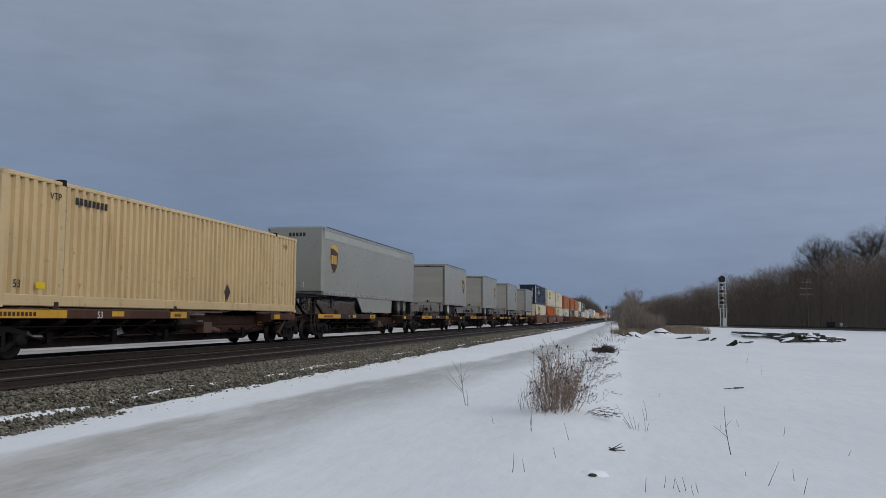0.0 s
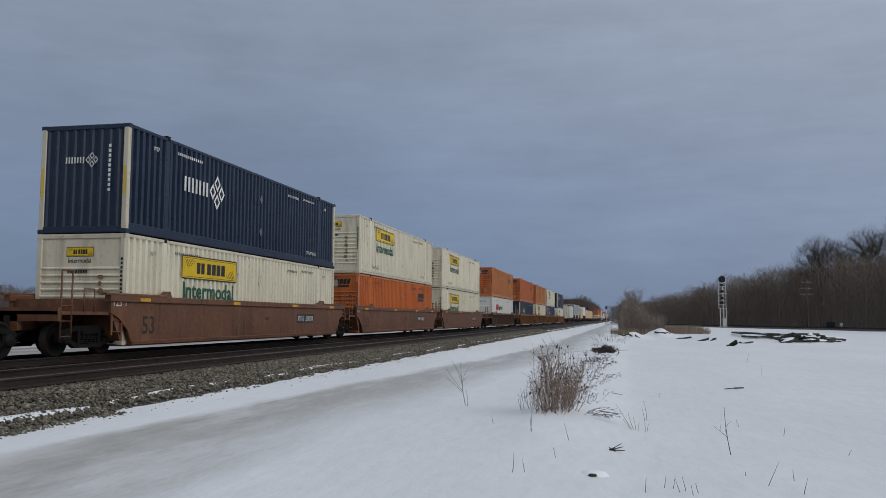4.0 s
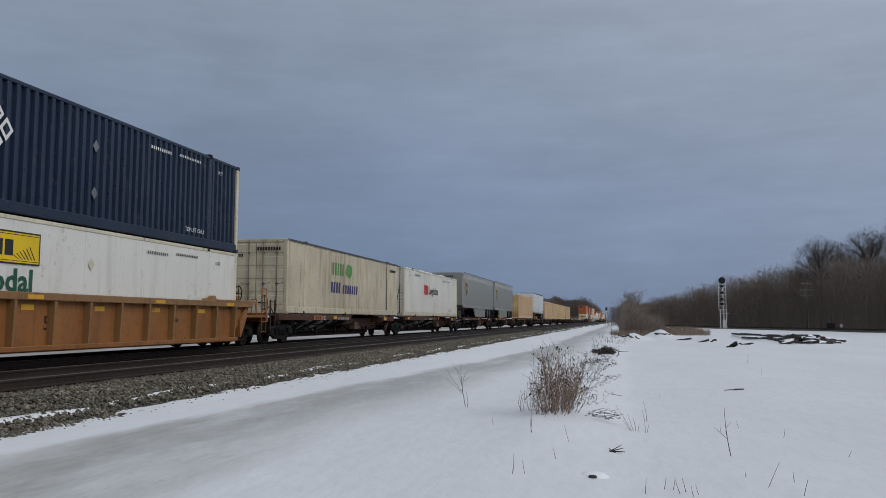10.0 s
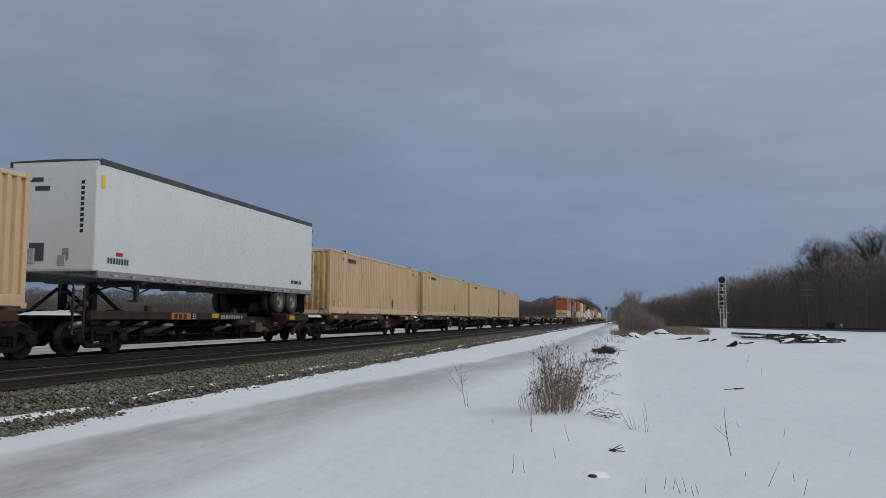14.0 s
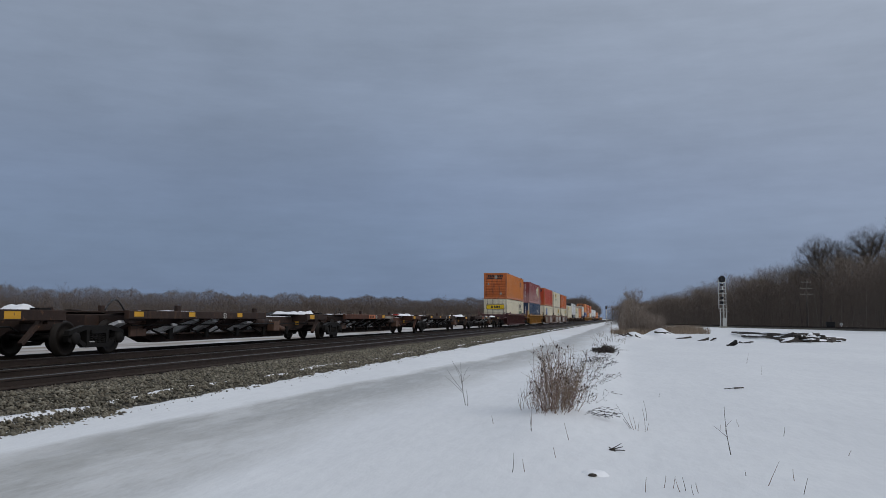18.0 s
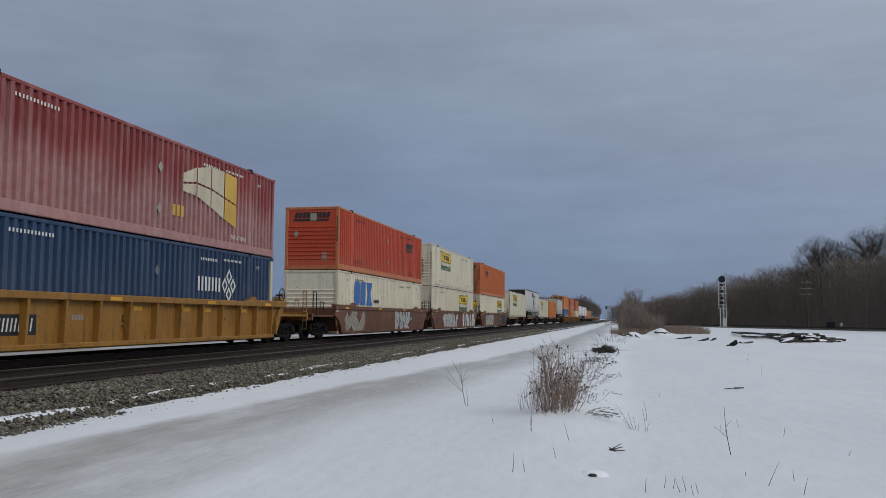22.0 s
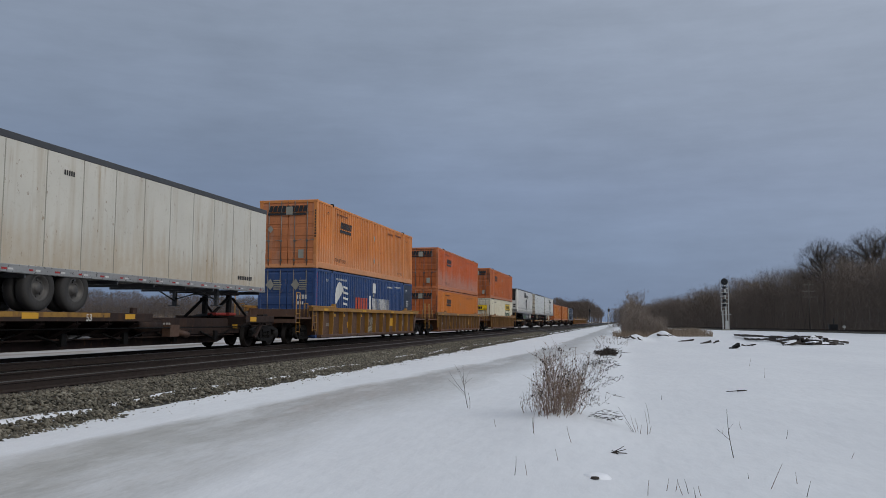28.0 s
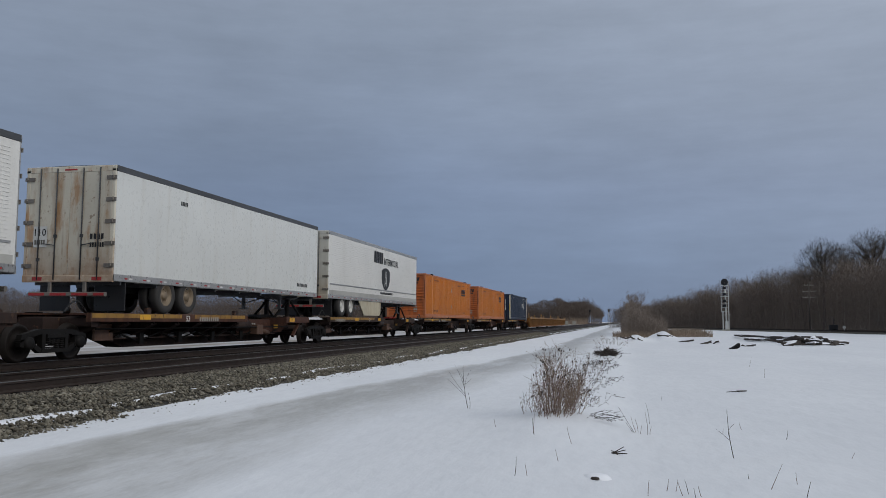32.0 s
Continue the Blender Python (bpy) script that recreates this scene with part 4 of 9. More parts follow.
def orange_box(skin=None, doors=False, u=12.2, faded=False):
    skin = skin or ORANGE
    c = container("shipping_container", "%s corrugated steel container with dark lettering bars%s" % ("faded orange" if faded else "orange", " and double doors" if doors else ""), skin, ORANGE_FRAME if not faded else PALE_ORANGE, "doors" if doors else "ribs", end_skin=skin if skin is RED_ORANGE and not doors else ORANGE_END if not faded else PALE_ORANGE_END)
    f = small_marks(c, BROWN_INK)
    f.bars(u, 1.98, 1.55, 0.30, 9, INK, slant=0.25, gap=0.22)
    f.rect("underline_bar", u - 0.05, 1.79, u + 1.5, 1.92, INK, 0.003)
    f.text("TOP LIFT ONLY", 2.3, 0.42, 0.16, BROWN_INK, width=1.5)
    e = Face(c, FRONT, 0.03 if doors else -0.03)
    e.bars(-0.86, 2.38, 1.72, 0.26, 9, INK, 0.01, 0.25, gap=0.2)
    e.rect("underline_bar", -0.9, 2.24, 0.8, 2.33, INK, 0.01)
    e.rect("repair_patch", -0.08, 2.26, 0.22, 2.6, GREY_MARK, 0.016)
    e.diamond(-0.75, 1.65, 0.16, GREY_MARK, 0.034)
    e.rect("label_plate", 0.5, 0.42, 0.74, 0.78, GREY_MARK, 0.016)
    Face(c, FRONT, 0.005).column(CW / 2 - 0.10, 1.3, 0.06, 1.2, 10, INK)
    return c


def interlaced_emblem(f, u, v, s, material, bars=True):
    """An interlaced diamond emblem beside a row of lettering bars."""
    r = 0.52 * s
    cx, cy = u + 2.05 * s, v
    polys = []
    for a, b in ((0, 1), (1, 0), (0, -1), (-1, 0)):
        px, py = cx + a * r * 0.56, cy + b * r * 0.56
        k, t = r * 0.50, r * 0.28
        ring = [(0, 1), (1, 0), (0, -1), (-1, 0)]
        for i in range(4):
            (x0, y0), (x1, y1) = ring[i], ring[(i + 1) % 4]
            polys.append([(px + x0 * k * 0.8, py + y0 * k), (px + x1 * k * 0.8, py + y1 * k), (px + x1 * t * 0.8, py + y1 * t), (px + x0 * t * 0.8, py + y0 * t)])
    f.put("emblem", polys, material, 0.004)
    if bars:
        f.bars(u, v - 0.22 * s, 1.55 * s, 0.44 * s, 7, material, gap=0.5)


SLATE_MARK = paint("slate_grey_patch", (0.13, 0.14, 0.15), 0.6, amount=0.3, streak=0.2, bump=0)


def navy_box(skin=None, u=2.9):
    c = container("shipping_container", "dark blue corrugated container with white corner posts and white emblem", skin or NAVY, skin or NAVY, "corrugated", post=CREAM_FRAME)
    f = small_marks(c, WHITE_INK, SLATE_MARK)
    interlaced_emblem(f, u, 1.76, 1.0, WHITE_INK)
    e = Face(c, FRONT, -0.012)
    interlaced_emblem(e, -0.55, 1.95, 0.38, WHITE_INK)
    e.column(0.72, 1.1, 0.07, 1.3, 10, WHITE_INK)
    p = Face(c, FRONT, 0.008)
    for sx in (-1, 1):
        p.rect("clearance_mark", sx * (CW / 2 - 0.075) - 0.03, 1.0, sx * (CW / 2 - 0.075) + 0.03, 1.75, YELLOW_PANEL, 0.002)
    return c


def roof_snow(parent, seed):
    """A thin uneven crust of snow along the near edge of a roof."""
    rnd = random.Random(seed)
    g = Geo()
    rows = []
    for k in range(60):
        y = 0.3 + k * (CL - 0.6) / 59
        h = max(0.004, 0.028 + 0.05 * noise.noise((y * 0.5, seed, 0)) + 0.012 * rnd.uniform(-1, 1))
        rows.append([(CW / 2 - 0.02, y, CH - 0.01), (CW / 2 - 0.07, y, CH + h), (CW / 2 - 0.5, y, CH + h * 1.2), (CW / 2 - 0.9, y, CH - 0.03)])
    for a, b in zip(rows, rows[1:]):
        g.add(a + b, [(0, 1, 5, 4), (1, 2, 6, 5), (2, 3, 7, 6)], True)
    return part("roof_snow", g, CLEAN_SNOW, parent, "thin crust of snow on the roof edge")


def plain_white_box(logo="red", name="white corrugated container with red and black lettering", low=False):
    c = container("shipping_container", name, WHITE if logo == "red" else CREAM, CREAM_FRAME, "ribs")
    f = small_marks(c, SOFT_INK, CREAM_FRAME)
    if low:
        f.bars(2.7, 1.6, 1.5, 0.56, 3, RED_INK, gap=0.22, slant=0.1)
        f.text("Logistics", 4.28, 1.52, 0.62, INK, width=3.0, bold=True)
        e = Face(c, FRONT, -0.03)
        e.text("Logistics", -0.2, 2.35, 0.16, INK, width=0.85)
        e.bars(-0.55, 2.37, 0.3, 0.14, 3, RED_INK)
    elif logo == "red":
        f.bars(5.0, 1.42, 1.35, 0.62, 4, RED_INK, gap=0.35)
        f.text("Logistics", 6.45, 1.32, 0.66, INK, width=2.8, bold=True)
        e = Face(c, FRONT, -0.03)
        e.text("Logistics", -0.2, 2.35, 0.16, INK, width=0.85)
        e.bars(-0.55, 2.37, 0.3, 0.14, 3, RED_INK)
    else:
        f.put("emblem", [[(2.40, 1.55), (2.6, 1.35), (3.2, 1.35), (3.3, 1.5), (3.3, 2.35), (3.2, 2.5), (2.6, 2.5), (2.40, 2.3)], [(3.45, 1.35), (4.2, 1.35), (4.2, 2.5), (3.45, 2.5)], [(4.35, 1.35), (5.35, 1.35), (5.05, 1.93), (5.35, 2.5), (4.35, 2.5), (4.65, 1.93)]], BLUE_INK, 0.004)
        f.bars(5.7, 1.5, 0.9, 0.16, 5, INK)
    return c


def yellow_box(rusty=False, near="corrugated"):
    c = container("shipping_container", "pale yellow corrugated container, %s" % ("rust-streaked, with a dark placard" if rusty else "clean, with black number bars"), YELLOW_PEACH if rusty else YELLOW_TAN, YELLOW_PEACH if rusty else YELLOW_TAN, near, end_skin=YELLOW_RUST if rusty else YELLOW_TAN)
    f = Face(c, SIDE, CW / 2)
    f.text("VTP", 1.5, CH - 0.45, 0.16, INK)
    f.bars(2.4, CH - 0.46, 1.3, 0.17, 8, INK)
    f.text("VTP", CL - 1.3, CH - 0.5, 0.15, INK)
    f.diamond(10.3, 0.62, 0.27, EMBLEM_BROWN)
    f.text("53", 0.45, 0.42, 0.17, INK)
    f.rect("label_plate", 1.15, 0.42, 1.45, 0.56, YELLOW_PANEL, 0.004)
    e = Face(c, FRONT, -0.012)
    e.bars(-0.85, 2.42, 1.05, 0.16, 8, INK)
    e.rect("vent_plate", -0.55, 2.58, -0.15, 2.74, EMBLEM_BROWN, 0.004)
    e.diamond(-0.75, 0.62, 0.24, EMBLEM_BROWN)
    return c


def maroon_box():
    c = container("shipping_container", "sun-faded maroon corrugated container with a pale yellow emblem", MAROON, MAROON, "corrugated")
    f = small_marks(c, WHITE_INK)
    def wing(face, us, tops, lows, gap):
        """A swelling emblem cut into upright panels and split by a bent seam."""
        polys = []
        for k in range(len(us) - 1):
            a, b = us[k], us[k + 1] - gap
            m0, m1 = (tops[k] * 0.45 + lows[k] * 0.55), (tops[k + 1] * 0.45 + lows[k + 1] * 0.55)
            polys.append([(a, m0 + gap / 2), (b, m1 + gap / 2), (b, tops[k + 1]), (a, tops[k])])
            polys.append([(a, lows[k]), (b, lows[k + 1]), (b, m1 - gap / 2), (a, m0 - gap / 2)])
        face.put("emblem", polys[:-2], REEFER_CREAM, 0.004)
        face.put("emblem", polys[-2:], GOLD, 0.004)

    wing(f, (9.55, 10.4, 11.3, 12.2, 13.1), (2.05, 2.35, 2.52, 2.52, 2.45), (1.52, 1.48, 1.25, 0.98, 0.78), 0.06)
    f.bars(9.0, 0.75, 0.7, 0.32, 3, GOLD)
    e = Face(c, FRONT, -0.012)
    wing(e, (-0.88, -0.58, -0.25, 0.12, 0.55), (2.34, 2.45, 2.54, 2.55, 2.58), (2.05, 2.0, 1.9, 1.82, 1.82), 0.04)
    e.bars(-0.36, 1.48, 0.42, 0.22, 3, GOLD)
    e.rect("label_plate", -0.42, 0.55, 0.10, 0.82, WHITE_INK, 0.004)
    e.column(0.68, 0.8, 0.09, 1.8, 10, WHITE_INK)
    return c


def blue_box():
    c = container("shipping_container", "royal blue corrugated container with white lettering bars and emblem", ROYAL, ROYAL, "doors", post=ROYAL)
    f = small_marks(c, WHITE_INK)
    f.bars(5.3, 1.05, 2.0, 0.78, 5, RED_ORANGE, gap=0.3)
    f.bars(7.5, 1.05, 0.42, 0.92, 1, WHITE_INK)
    f.bars(8.0, 1.05, 3.3, 0.80, 16, WHITE_INK, gap=0.58)
    f.rect("edge_stripe", 0.02, 0.15, 0.15, CH - 0.15, RED_INK, 0.003)
    f.put("emblem", [[(3.0 + 0.6 * math.cos(a), 1.75 + 0.7 * math.sin(a)) for a in [0.5 + k * 0.35 for k in range(10)]], [(3.5, 2.2), (4.1, 2.15), (4.1, 2.25), (3.5, 2.3)], [(3.5, 1.95), (4.2, 1.9), (4.2, 2.0), (3.5, 2.05)], [(3.5, 1.7), (4.2, 1.65), (4.2, 1.75), (3.5, 1.8)], [(3.5, 1.45), (4.1, 1.4), (4.1, 1.5), (3.5, 1.55)]], WHITE_INK, 0.004)
    f.rect("label_plate", 8.1, 2.12, 8.6, 2.62, WHITE_INK, 0.004)
    f.rect("dark_end_panel", CL - 1.9, 0.3, CL - 0.15, CH - 0.1, NAVY, 0.002)
    f.text("53", CL - 1.3, 1.55, 0.34, WHITE_INK, lift=0.006)
    e = Face(c, FRONT, 0.03)
    for cx in (-0.72, 0.42):
        e.put("emblem", [[(cx - 0.22, 2.2), (cx, 1.98), (cx + 0.16, 2.2), (cx, 2.46)]] + [[(cx + 0.14, 2.0 + 0.09 * k), (cx + 0.50 - 0.03 * abs(k - 2), 2.0 + 0.09 * k), (cx + 0.50 - 0.03 * abs(k - 2), 2.05 + 0.09 * k), (cx + 0.14, 2.05 + 0.09 * k)] for k in range(5)], GREY_MARK, 0.012)
    e.bars(0.45, 1.62, 0.5, 0.17, 4, WHITE_INK, 0.012)
    e.bars(0.5, 1.38, 0.3, 0.13, 3, WHITE_INK, 0.012)
    e.bars(-0.95, 0.85, 0.5, 0.16, 4, WHITE_INK, 0.012)
    return c


def cream_reefer_box():
    c = container("shipping_container", "cream insulated container with green and indigo lettering, grimy sides", REEFER_CREAM, REEFER_CREAM, "doors", False)
    f = Face(c, SIDE, CW / 2 - 0.006)
    f.bars(5.2, 1.78, 1.7, 0.55, 5, LIME_INK, gap=0.45)
    f.put("emblem", [[(7.5 + 0.55 * math.cos(k * 0.7) * (0.8 + 0.2 * (k % 2)), 2.05 + 0.36 * math.sin(k * 0.7) * (0.8 + 0.2 * (k % 2))) for k in range(9)]], LIME_INK, 0.004)
    f.bars(5.0, 0.98, 1.35, 0.48, 4, VIOLET_INK, gap=0.4, slant=0.1)
    f.bars(6.6, 0.98, 2.3, 0.40, 7, VIOLET_INK, gap=0.4, slant=0.1)
    f.bars(14.6, 2.4, 1.2, 0.14, 8, INK)
    part("roof_edge", Geo().beam(CW / 2 - 0.05, CW / 2 + 0.012, 0.02, CL - 0.02, CH - 0.075, CH + 0.012, 0.01), DARK_TRIM, c, "dark worn roof edge")
    part("side_seam", Geo().box(CW / 2 - 0.012, CW / 2 + 0.004, CL - 2.2, CL - 2.15, 0.29, CH - 0.08), DARK_TRIM, c)
    e = Face(c, FRONT, 0.03)
    e.bars(0.05, 2.45, 1.0, 0.13, 9, INK)
    e.bars(-1.1, 2.2, 0.6, 0.12, 6, INK)
    part("end_frame", Geo().rod((CW / 2 - 0.05, CL + 0.75, 0.1), (CW / 2 - 0.05, CL + 0.75, CH), 0.03, 6).rod((CW / 2 - 0.05, CL, CH - 0.04), (CW / 2 - 0.05, CL + 0.75, CH - 0.04), 0.03, 6).rod((CW / 2 - 0.05, CL, 0.6), (CW / 2 - 0.05, CL + 0.75, 1.9), 0.03, 6).rod((CW / 2 - 0.05, CL, 0.14), (CW / 2 - 0.05, CL + 0.75, 0.14), 0.04, 6).rod((-CW / 2 + 0.05, CL + 0.75, 0.1), (-CW / 2 + 0.05, CL + 0.75, CH), 0.03, 6).rod((-CW / 2 + 0.05, CL + 0.75, CH - 0.04), (CW / 2 - 0.05, CL + 0.75, CH - 0.04), 0.03, 6), DARK_TRIM, c, "dark tubular guard frame")
    return c


TRACK_X, NEAR_TRACK_X, RAIL_Z = -13.86, -10.05, 0.63


# ---------- ground ----------
def bump(d, width):
    return math.exp(-(d / width) ** 2)


def ground_z(x, y):
    """Height of the snow: a flat drive by the line, a shallow bank, a field that rises towards the branch line."""
    z = 0.0
    if x > -1.6:
        z -= 0.19 * min(1.0, max(0.0, (x + 1.3) / 1.5)) * min(1.0, max(0.0, (y - 4) / 8))
    z += 0.16 * bump(x + 1.0 - 0.012 * (y - 14), 0.75) * min(1.0, max(0.0, (y - 9) / 6)) * max(0.0, 1 - y / 120)
    # rise towards the branch line
    d = (x - 32) * 0.933 + (y - 113) * 0.359
    if x > -4:
        z += 0.40 / (1 + math.exp(-(d + 32) / 8)) * min(1, (x + 4) / 6)
    # heaps of ploughed snow before the thicket
    heap = 0.62 * bump(x - 0.9, 1.0) * bump(y - 74, 3) + 0.82 * bump(x - 3.3, 1.25) * bump(y - 78, 3) + 0.28 * bump(x - 11.3, 4.0) * bump(y - 64, 6) + 0.42 * bump(x - 9.0, 3.2) * bump(y - 76, 5)
    z += heap * (1 + 0.35 * noise.noise((x * 1.1, y * 0.5, 9)))
    z += 0.035 * noise.noise((x * 0.35, y * 0.13, 0)) + 0.012 * noise.noise((x * 1.7, y * 0.9, 3))
    if -60 < x < -4.6:
        k = min(1.0, (-4.6 - x) / 2.7)
        k = k * k * (3 - 2 * k)
        z = z * (1 - k * 0.6) + (0.15 if x > -12 else 0.05) * k
    if -8.2 < x < -6.4 and y > 10:
        z += (0.022 + 0.045 * noise.noise((y * 0.5, 2, 0)) + 0.05 * noise.noise((y * 1.9, x * 4, 0))) * bump(x + 7.45, 0.40) * min(1.0, (y - 10) / 2.5)
    if x < -60:
        z += min(1.0, (-60 - x) / 200) * 0.4
    return z


def axis_steps(lo, hi, fine0, fine1, step, grow):
    out = [fine0 + i * step for i in range(int((fine1 - fine0) / step) + 1)]
    s = step
    while out[-1] < hi:
        s *= grow
        out.append(out[-1] + s)
    s = step
    while out[0] > lo:
        s *= grow
        out.insert(0, out[0] - s)
    return out


gx = axis_steps(-3200, 3200, -9.0, 16.0, 0.16, 1.09)
gy = axis_steps(-3200, 3600, 2.0, 34.0, 0.22, 1.03)
gm = bpy.data.meshes.new("ground")
nx, ny = len(gx), len(gy)
gm.from_pydata([(x, y, ground_z(x, y)) for y in gy for x in gx], [], [(j * nx + i, j * nx + i + 1, (j + 1) * nx + i + 1, (j + 1) * nx + i) for j in range(ny - 1) for i in range(nx - 1)])
gm.polygons.foreach_set("use_smooth", [True] * len(gm.polygons))
gm.materials.append(SNOW)
tagged(new("ground", gm), "snow-covered ground with a slushy grey drive beside the line", "ground", kind="structure")

# ---------- the two tracks ----------
LINE0, LINE1 = -900, 1500
tie_top = RAIL_Z - 0.165


def rail_profile(x):
    """Half outline of a flat-bottomed rail round x, as (x, z) from foot to head."""
    z = RAIL_Z
    return [(x - 0.07, z - 0.165), (x + 0.07, z - 0.165), (x + 0.07, z - 0.15), (x + 0.012, z - 0.125), (x + 0.012, z - 0.045), (x + 0.036, z - 0.035), (x + 0.036, z - 0.008),
            (x - 0.036, z - 0.008), (x - 0.036, z - 0.035), (x - 0.012, z - 0.045), (x - 0.012, z - 0.125), (x - 0.07, z - 0.15)]


def track(name, cx, label):
    root = tagged(new(name), label, "railway track", kind="structure")
    for sx in (-0.7535, 0.7535):
        r = part("rail", Geo().prism(rail_profile(cx + sx), LINE0, LINE1, 1), RAIL_SIDE, root)
        part("rail_head", Geo().box(cx + sx - 0.033, cx + sx + 0.033, LINE0, LINE1, RAIL_Z - 0.009, RAIL_Z), RAIL_HEAD, r, "bright worn rail head")
    return root


near_track = track("track_near", NEAR_TRACK_X, "empty railway track on dark ties and stone ballast")
far_track = track("track_far", TRACK_X, "railway track that the train runs on")

bed_geo = Geo()
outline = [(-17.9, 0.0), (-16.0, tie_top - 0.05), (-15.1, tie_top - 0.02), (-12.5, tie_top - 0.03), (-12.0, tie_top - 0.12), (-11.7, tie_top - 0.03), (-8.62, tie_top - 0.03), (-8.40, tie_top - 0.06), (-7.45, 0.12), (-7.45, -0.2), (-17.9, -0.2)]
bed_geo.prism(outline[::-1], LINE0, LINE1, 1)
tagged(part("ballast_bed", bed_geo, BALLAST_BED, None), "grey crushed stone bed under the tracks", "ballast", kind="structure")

# ties: the near ones singly, the rest in one piece
rt = random.Random(5)
tie_mesh = tint(Geo().beam(-1.30, 1.30, -0.115, 0.115, -0.17, 0.0, 0.012, 0).mesh("tie"), TIE_WOOD)
rest = Geo()
for cx, root, singles in ((NEAR_TRACK_X, near_track, True), (TRACK_X, far_track, False)):
    y = -30.0
    while y < 420:
        dx, dy, rz = rt.uniform(-0.05, 0.05), rt.uniform(-0.03, 0.03), rt.uniform(-1.2, 1.2)
        if singles and 4 < y < 96:
            t_ = part("tie", tie_mesh, TIE_WOOD, root)
            t_.matrix_local = pose(cx + dx, y + dy, tie_top + rt.uniform(-0.012, 0.006), 0, 0, rz)
        elif not singles and 8 < y < 36:
            t_ = part("tie", tie_mesh, TIE_WOOD, root)
            t_.matrix_local = pose(cx + dx, y + dy, tie_top, 0, 0, rz)
        else:
            rest.beam(cx + dx - 1.3, cx + dx + 1.3, y + dy - 0.115, y + dy + 0.115, tie_top - 0.17, tie_top, 0.012, 0)
        y += 0.52
tagged(part("tie_rows", rest, TIE_WOOD, near_track), kind="stuff")


def pebbles(name, count, sampler, size0, size1, material, seed):
    """Many small broken stones in one mesh."""
    rs = np.random.RandomState(seed)
    base = np.array([(1, 0, 0), (-1, 0, 0), (0, 1, 0), (0, -1, 0), (0, 0, 1), (0, 0, -1)], float)
    tri = np.array([(0, 2, 4), (2, 1, 4), (1, 3, 4), (3, 0, 4), (2, 0, 5), (1, 2, 5), (3, 1, 5), (0, 3, 5)])
    p = sampler(rs, count)
    v = base[None] * rs.uniform(0.55, 1.0, (count, 6, 1)) + rs.uniform(-0.28, 0.28, (count, 6, 3))
    v *= rs.uniform(size0, size1, (count, 1, 1)) * rs.uniform(0.7, 1.2, (count, 1, 3))
    a = rs.uniform(0, 6.28, count)
    ca, sa = np.cos(a)[:, None], np.sin(a)[:, None]
    x, y = v[:, :, 0] * ca - v[:, :, 1] * sa, v[:, :, 0] * sa + v[:, :, 1] * ca
    v = np.stack([x, y, v[:, :, 2] * 0.75], -1) + p[:, None]
    f = (tri[None] + 6 * np.arange(count)[:, None, None]).reshape(-1, 3)
    me = bpy.data.meshes.new(name)
    me.vertices.add(count * 6)
    me.vertices.foreach_set("co", v.ravel())
    me.loops.add(len(f) * 3)
    me.loops.foreach_set("vertex_index", f.ravel())
    me.polygons.add(len(f))
    me.polygons.foreach_set("loop_start", np.arange(len(f)) * 3)
    me.polygons.foreach_set("loop_total", np.full(len(f), 3))
    me.update(calc_edges=True)
    me.validate()
    me.materials.append(material)
    return new(name, me)


def shoulder(y0, y1, power):
    def sample(rs, n):
        x = rs.uniform(-9.08, -7.2, n)
        y = y0 + (y1 - y0) * rs.uniform(0, 1, n) ** power
        wob = 0.22 * np.sin(y * 0.9) + 0.20 * np.sin(y * 2.3 + 1) + 0.18 * np.sin(y * 5.1) + rs.normal(0, 0.24, n)
        lim = np.interp(y, [9.5, 11.5], [-7.40, -7.62]) + wob * 0.4
        keep = np.where(y < 11.5, 1.0, np.clip((-7.30 - x) / 0.5, 0, 1) ** 1.5)
        x = np.where((x > lim + 0.15) | (rs.uniform(0, 1, n) > keep), rs.uniform(-9.05, -7.8, n), x)
        z = np.interp(x, [-9.2, -8.62, -8.40, -7.45, -7.0], [tie_top - 0.05, tie_top - 0.03, tie_top - 0.05, 0.13, 0.13])
        return np.stack([x, y, z + rs.uniform(-0.02, 0.045, n)], -1)
    return sample


def stray(rs, n):
    y = rs.uniform(5, 45, n)
    x = -7.50 + 0.12 * np.sin(y * 0.7) + np.abs(rs.normal(0, 0.20, n)) * (0.3 + np.abs(np.sin(y * 1.7)))
    return np.stack([x, y, np.array([ground_z(a, b) for a, b in zip(x, y)])], -1)


tagged(pebbles("ballast_stones", 32000, shoulder(5, 26, 1.0), 0.014, 0.060, STONE, 1), "broken grey limestone ballast on the shoulder", "ballast", kind="stuff")
tagged(pebbles("ballast_stones", 26000, shoulder(26, 90, 1.5), 0.030, 0.066, STONE, 2), "broken grey limestone ballast on the shoulder", "ballast", kind="stuff")
tagged(pebbles("scattered_stones", 620, stray, 0.005, 0.026, STONE, 3), "stray stones on the snow edge", "ballast", kind="stuff")


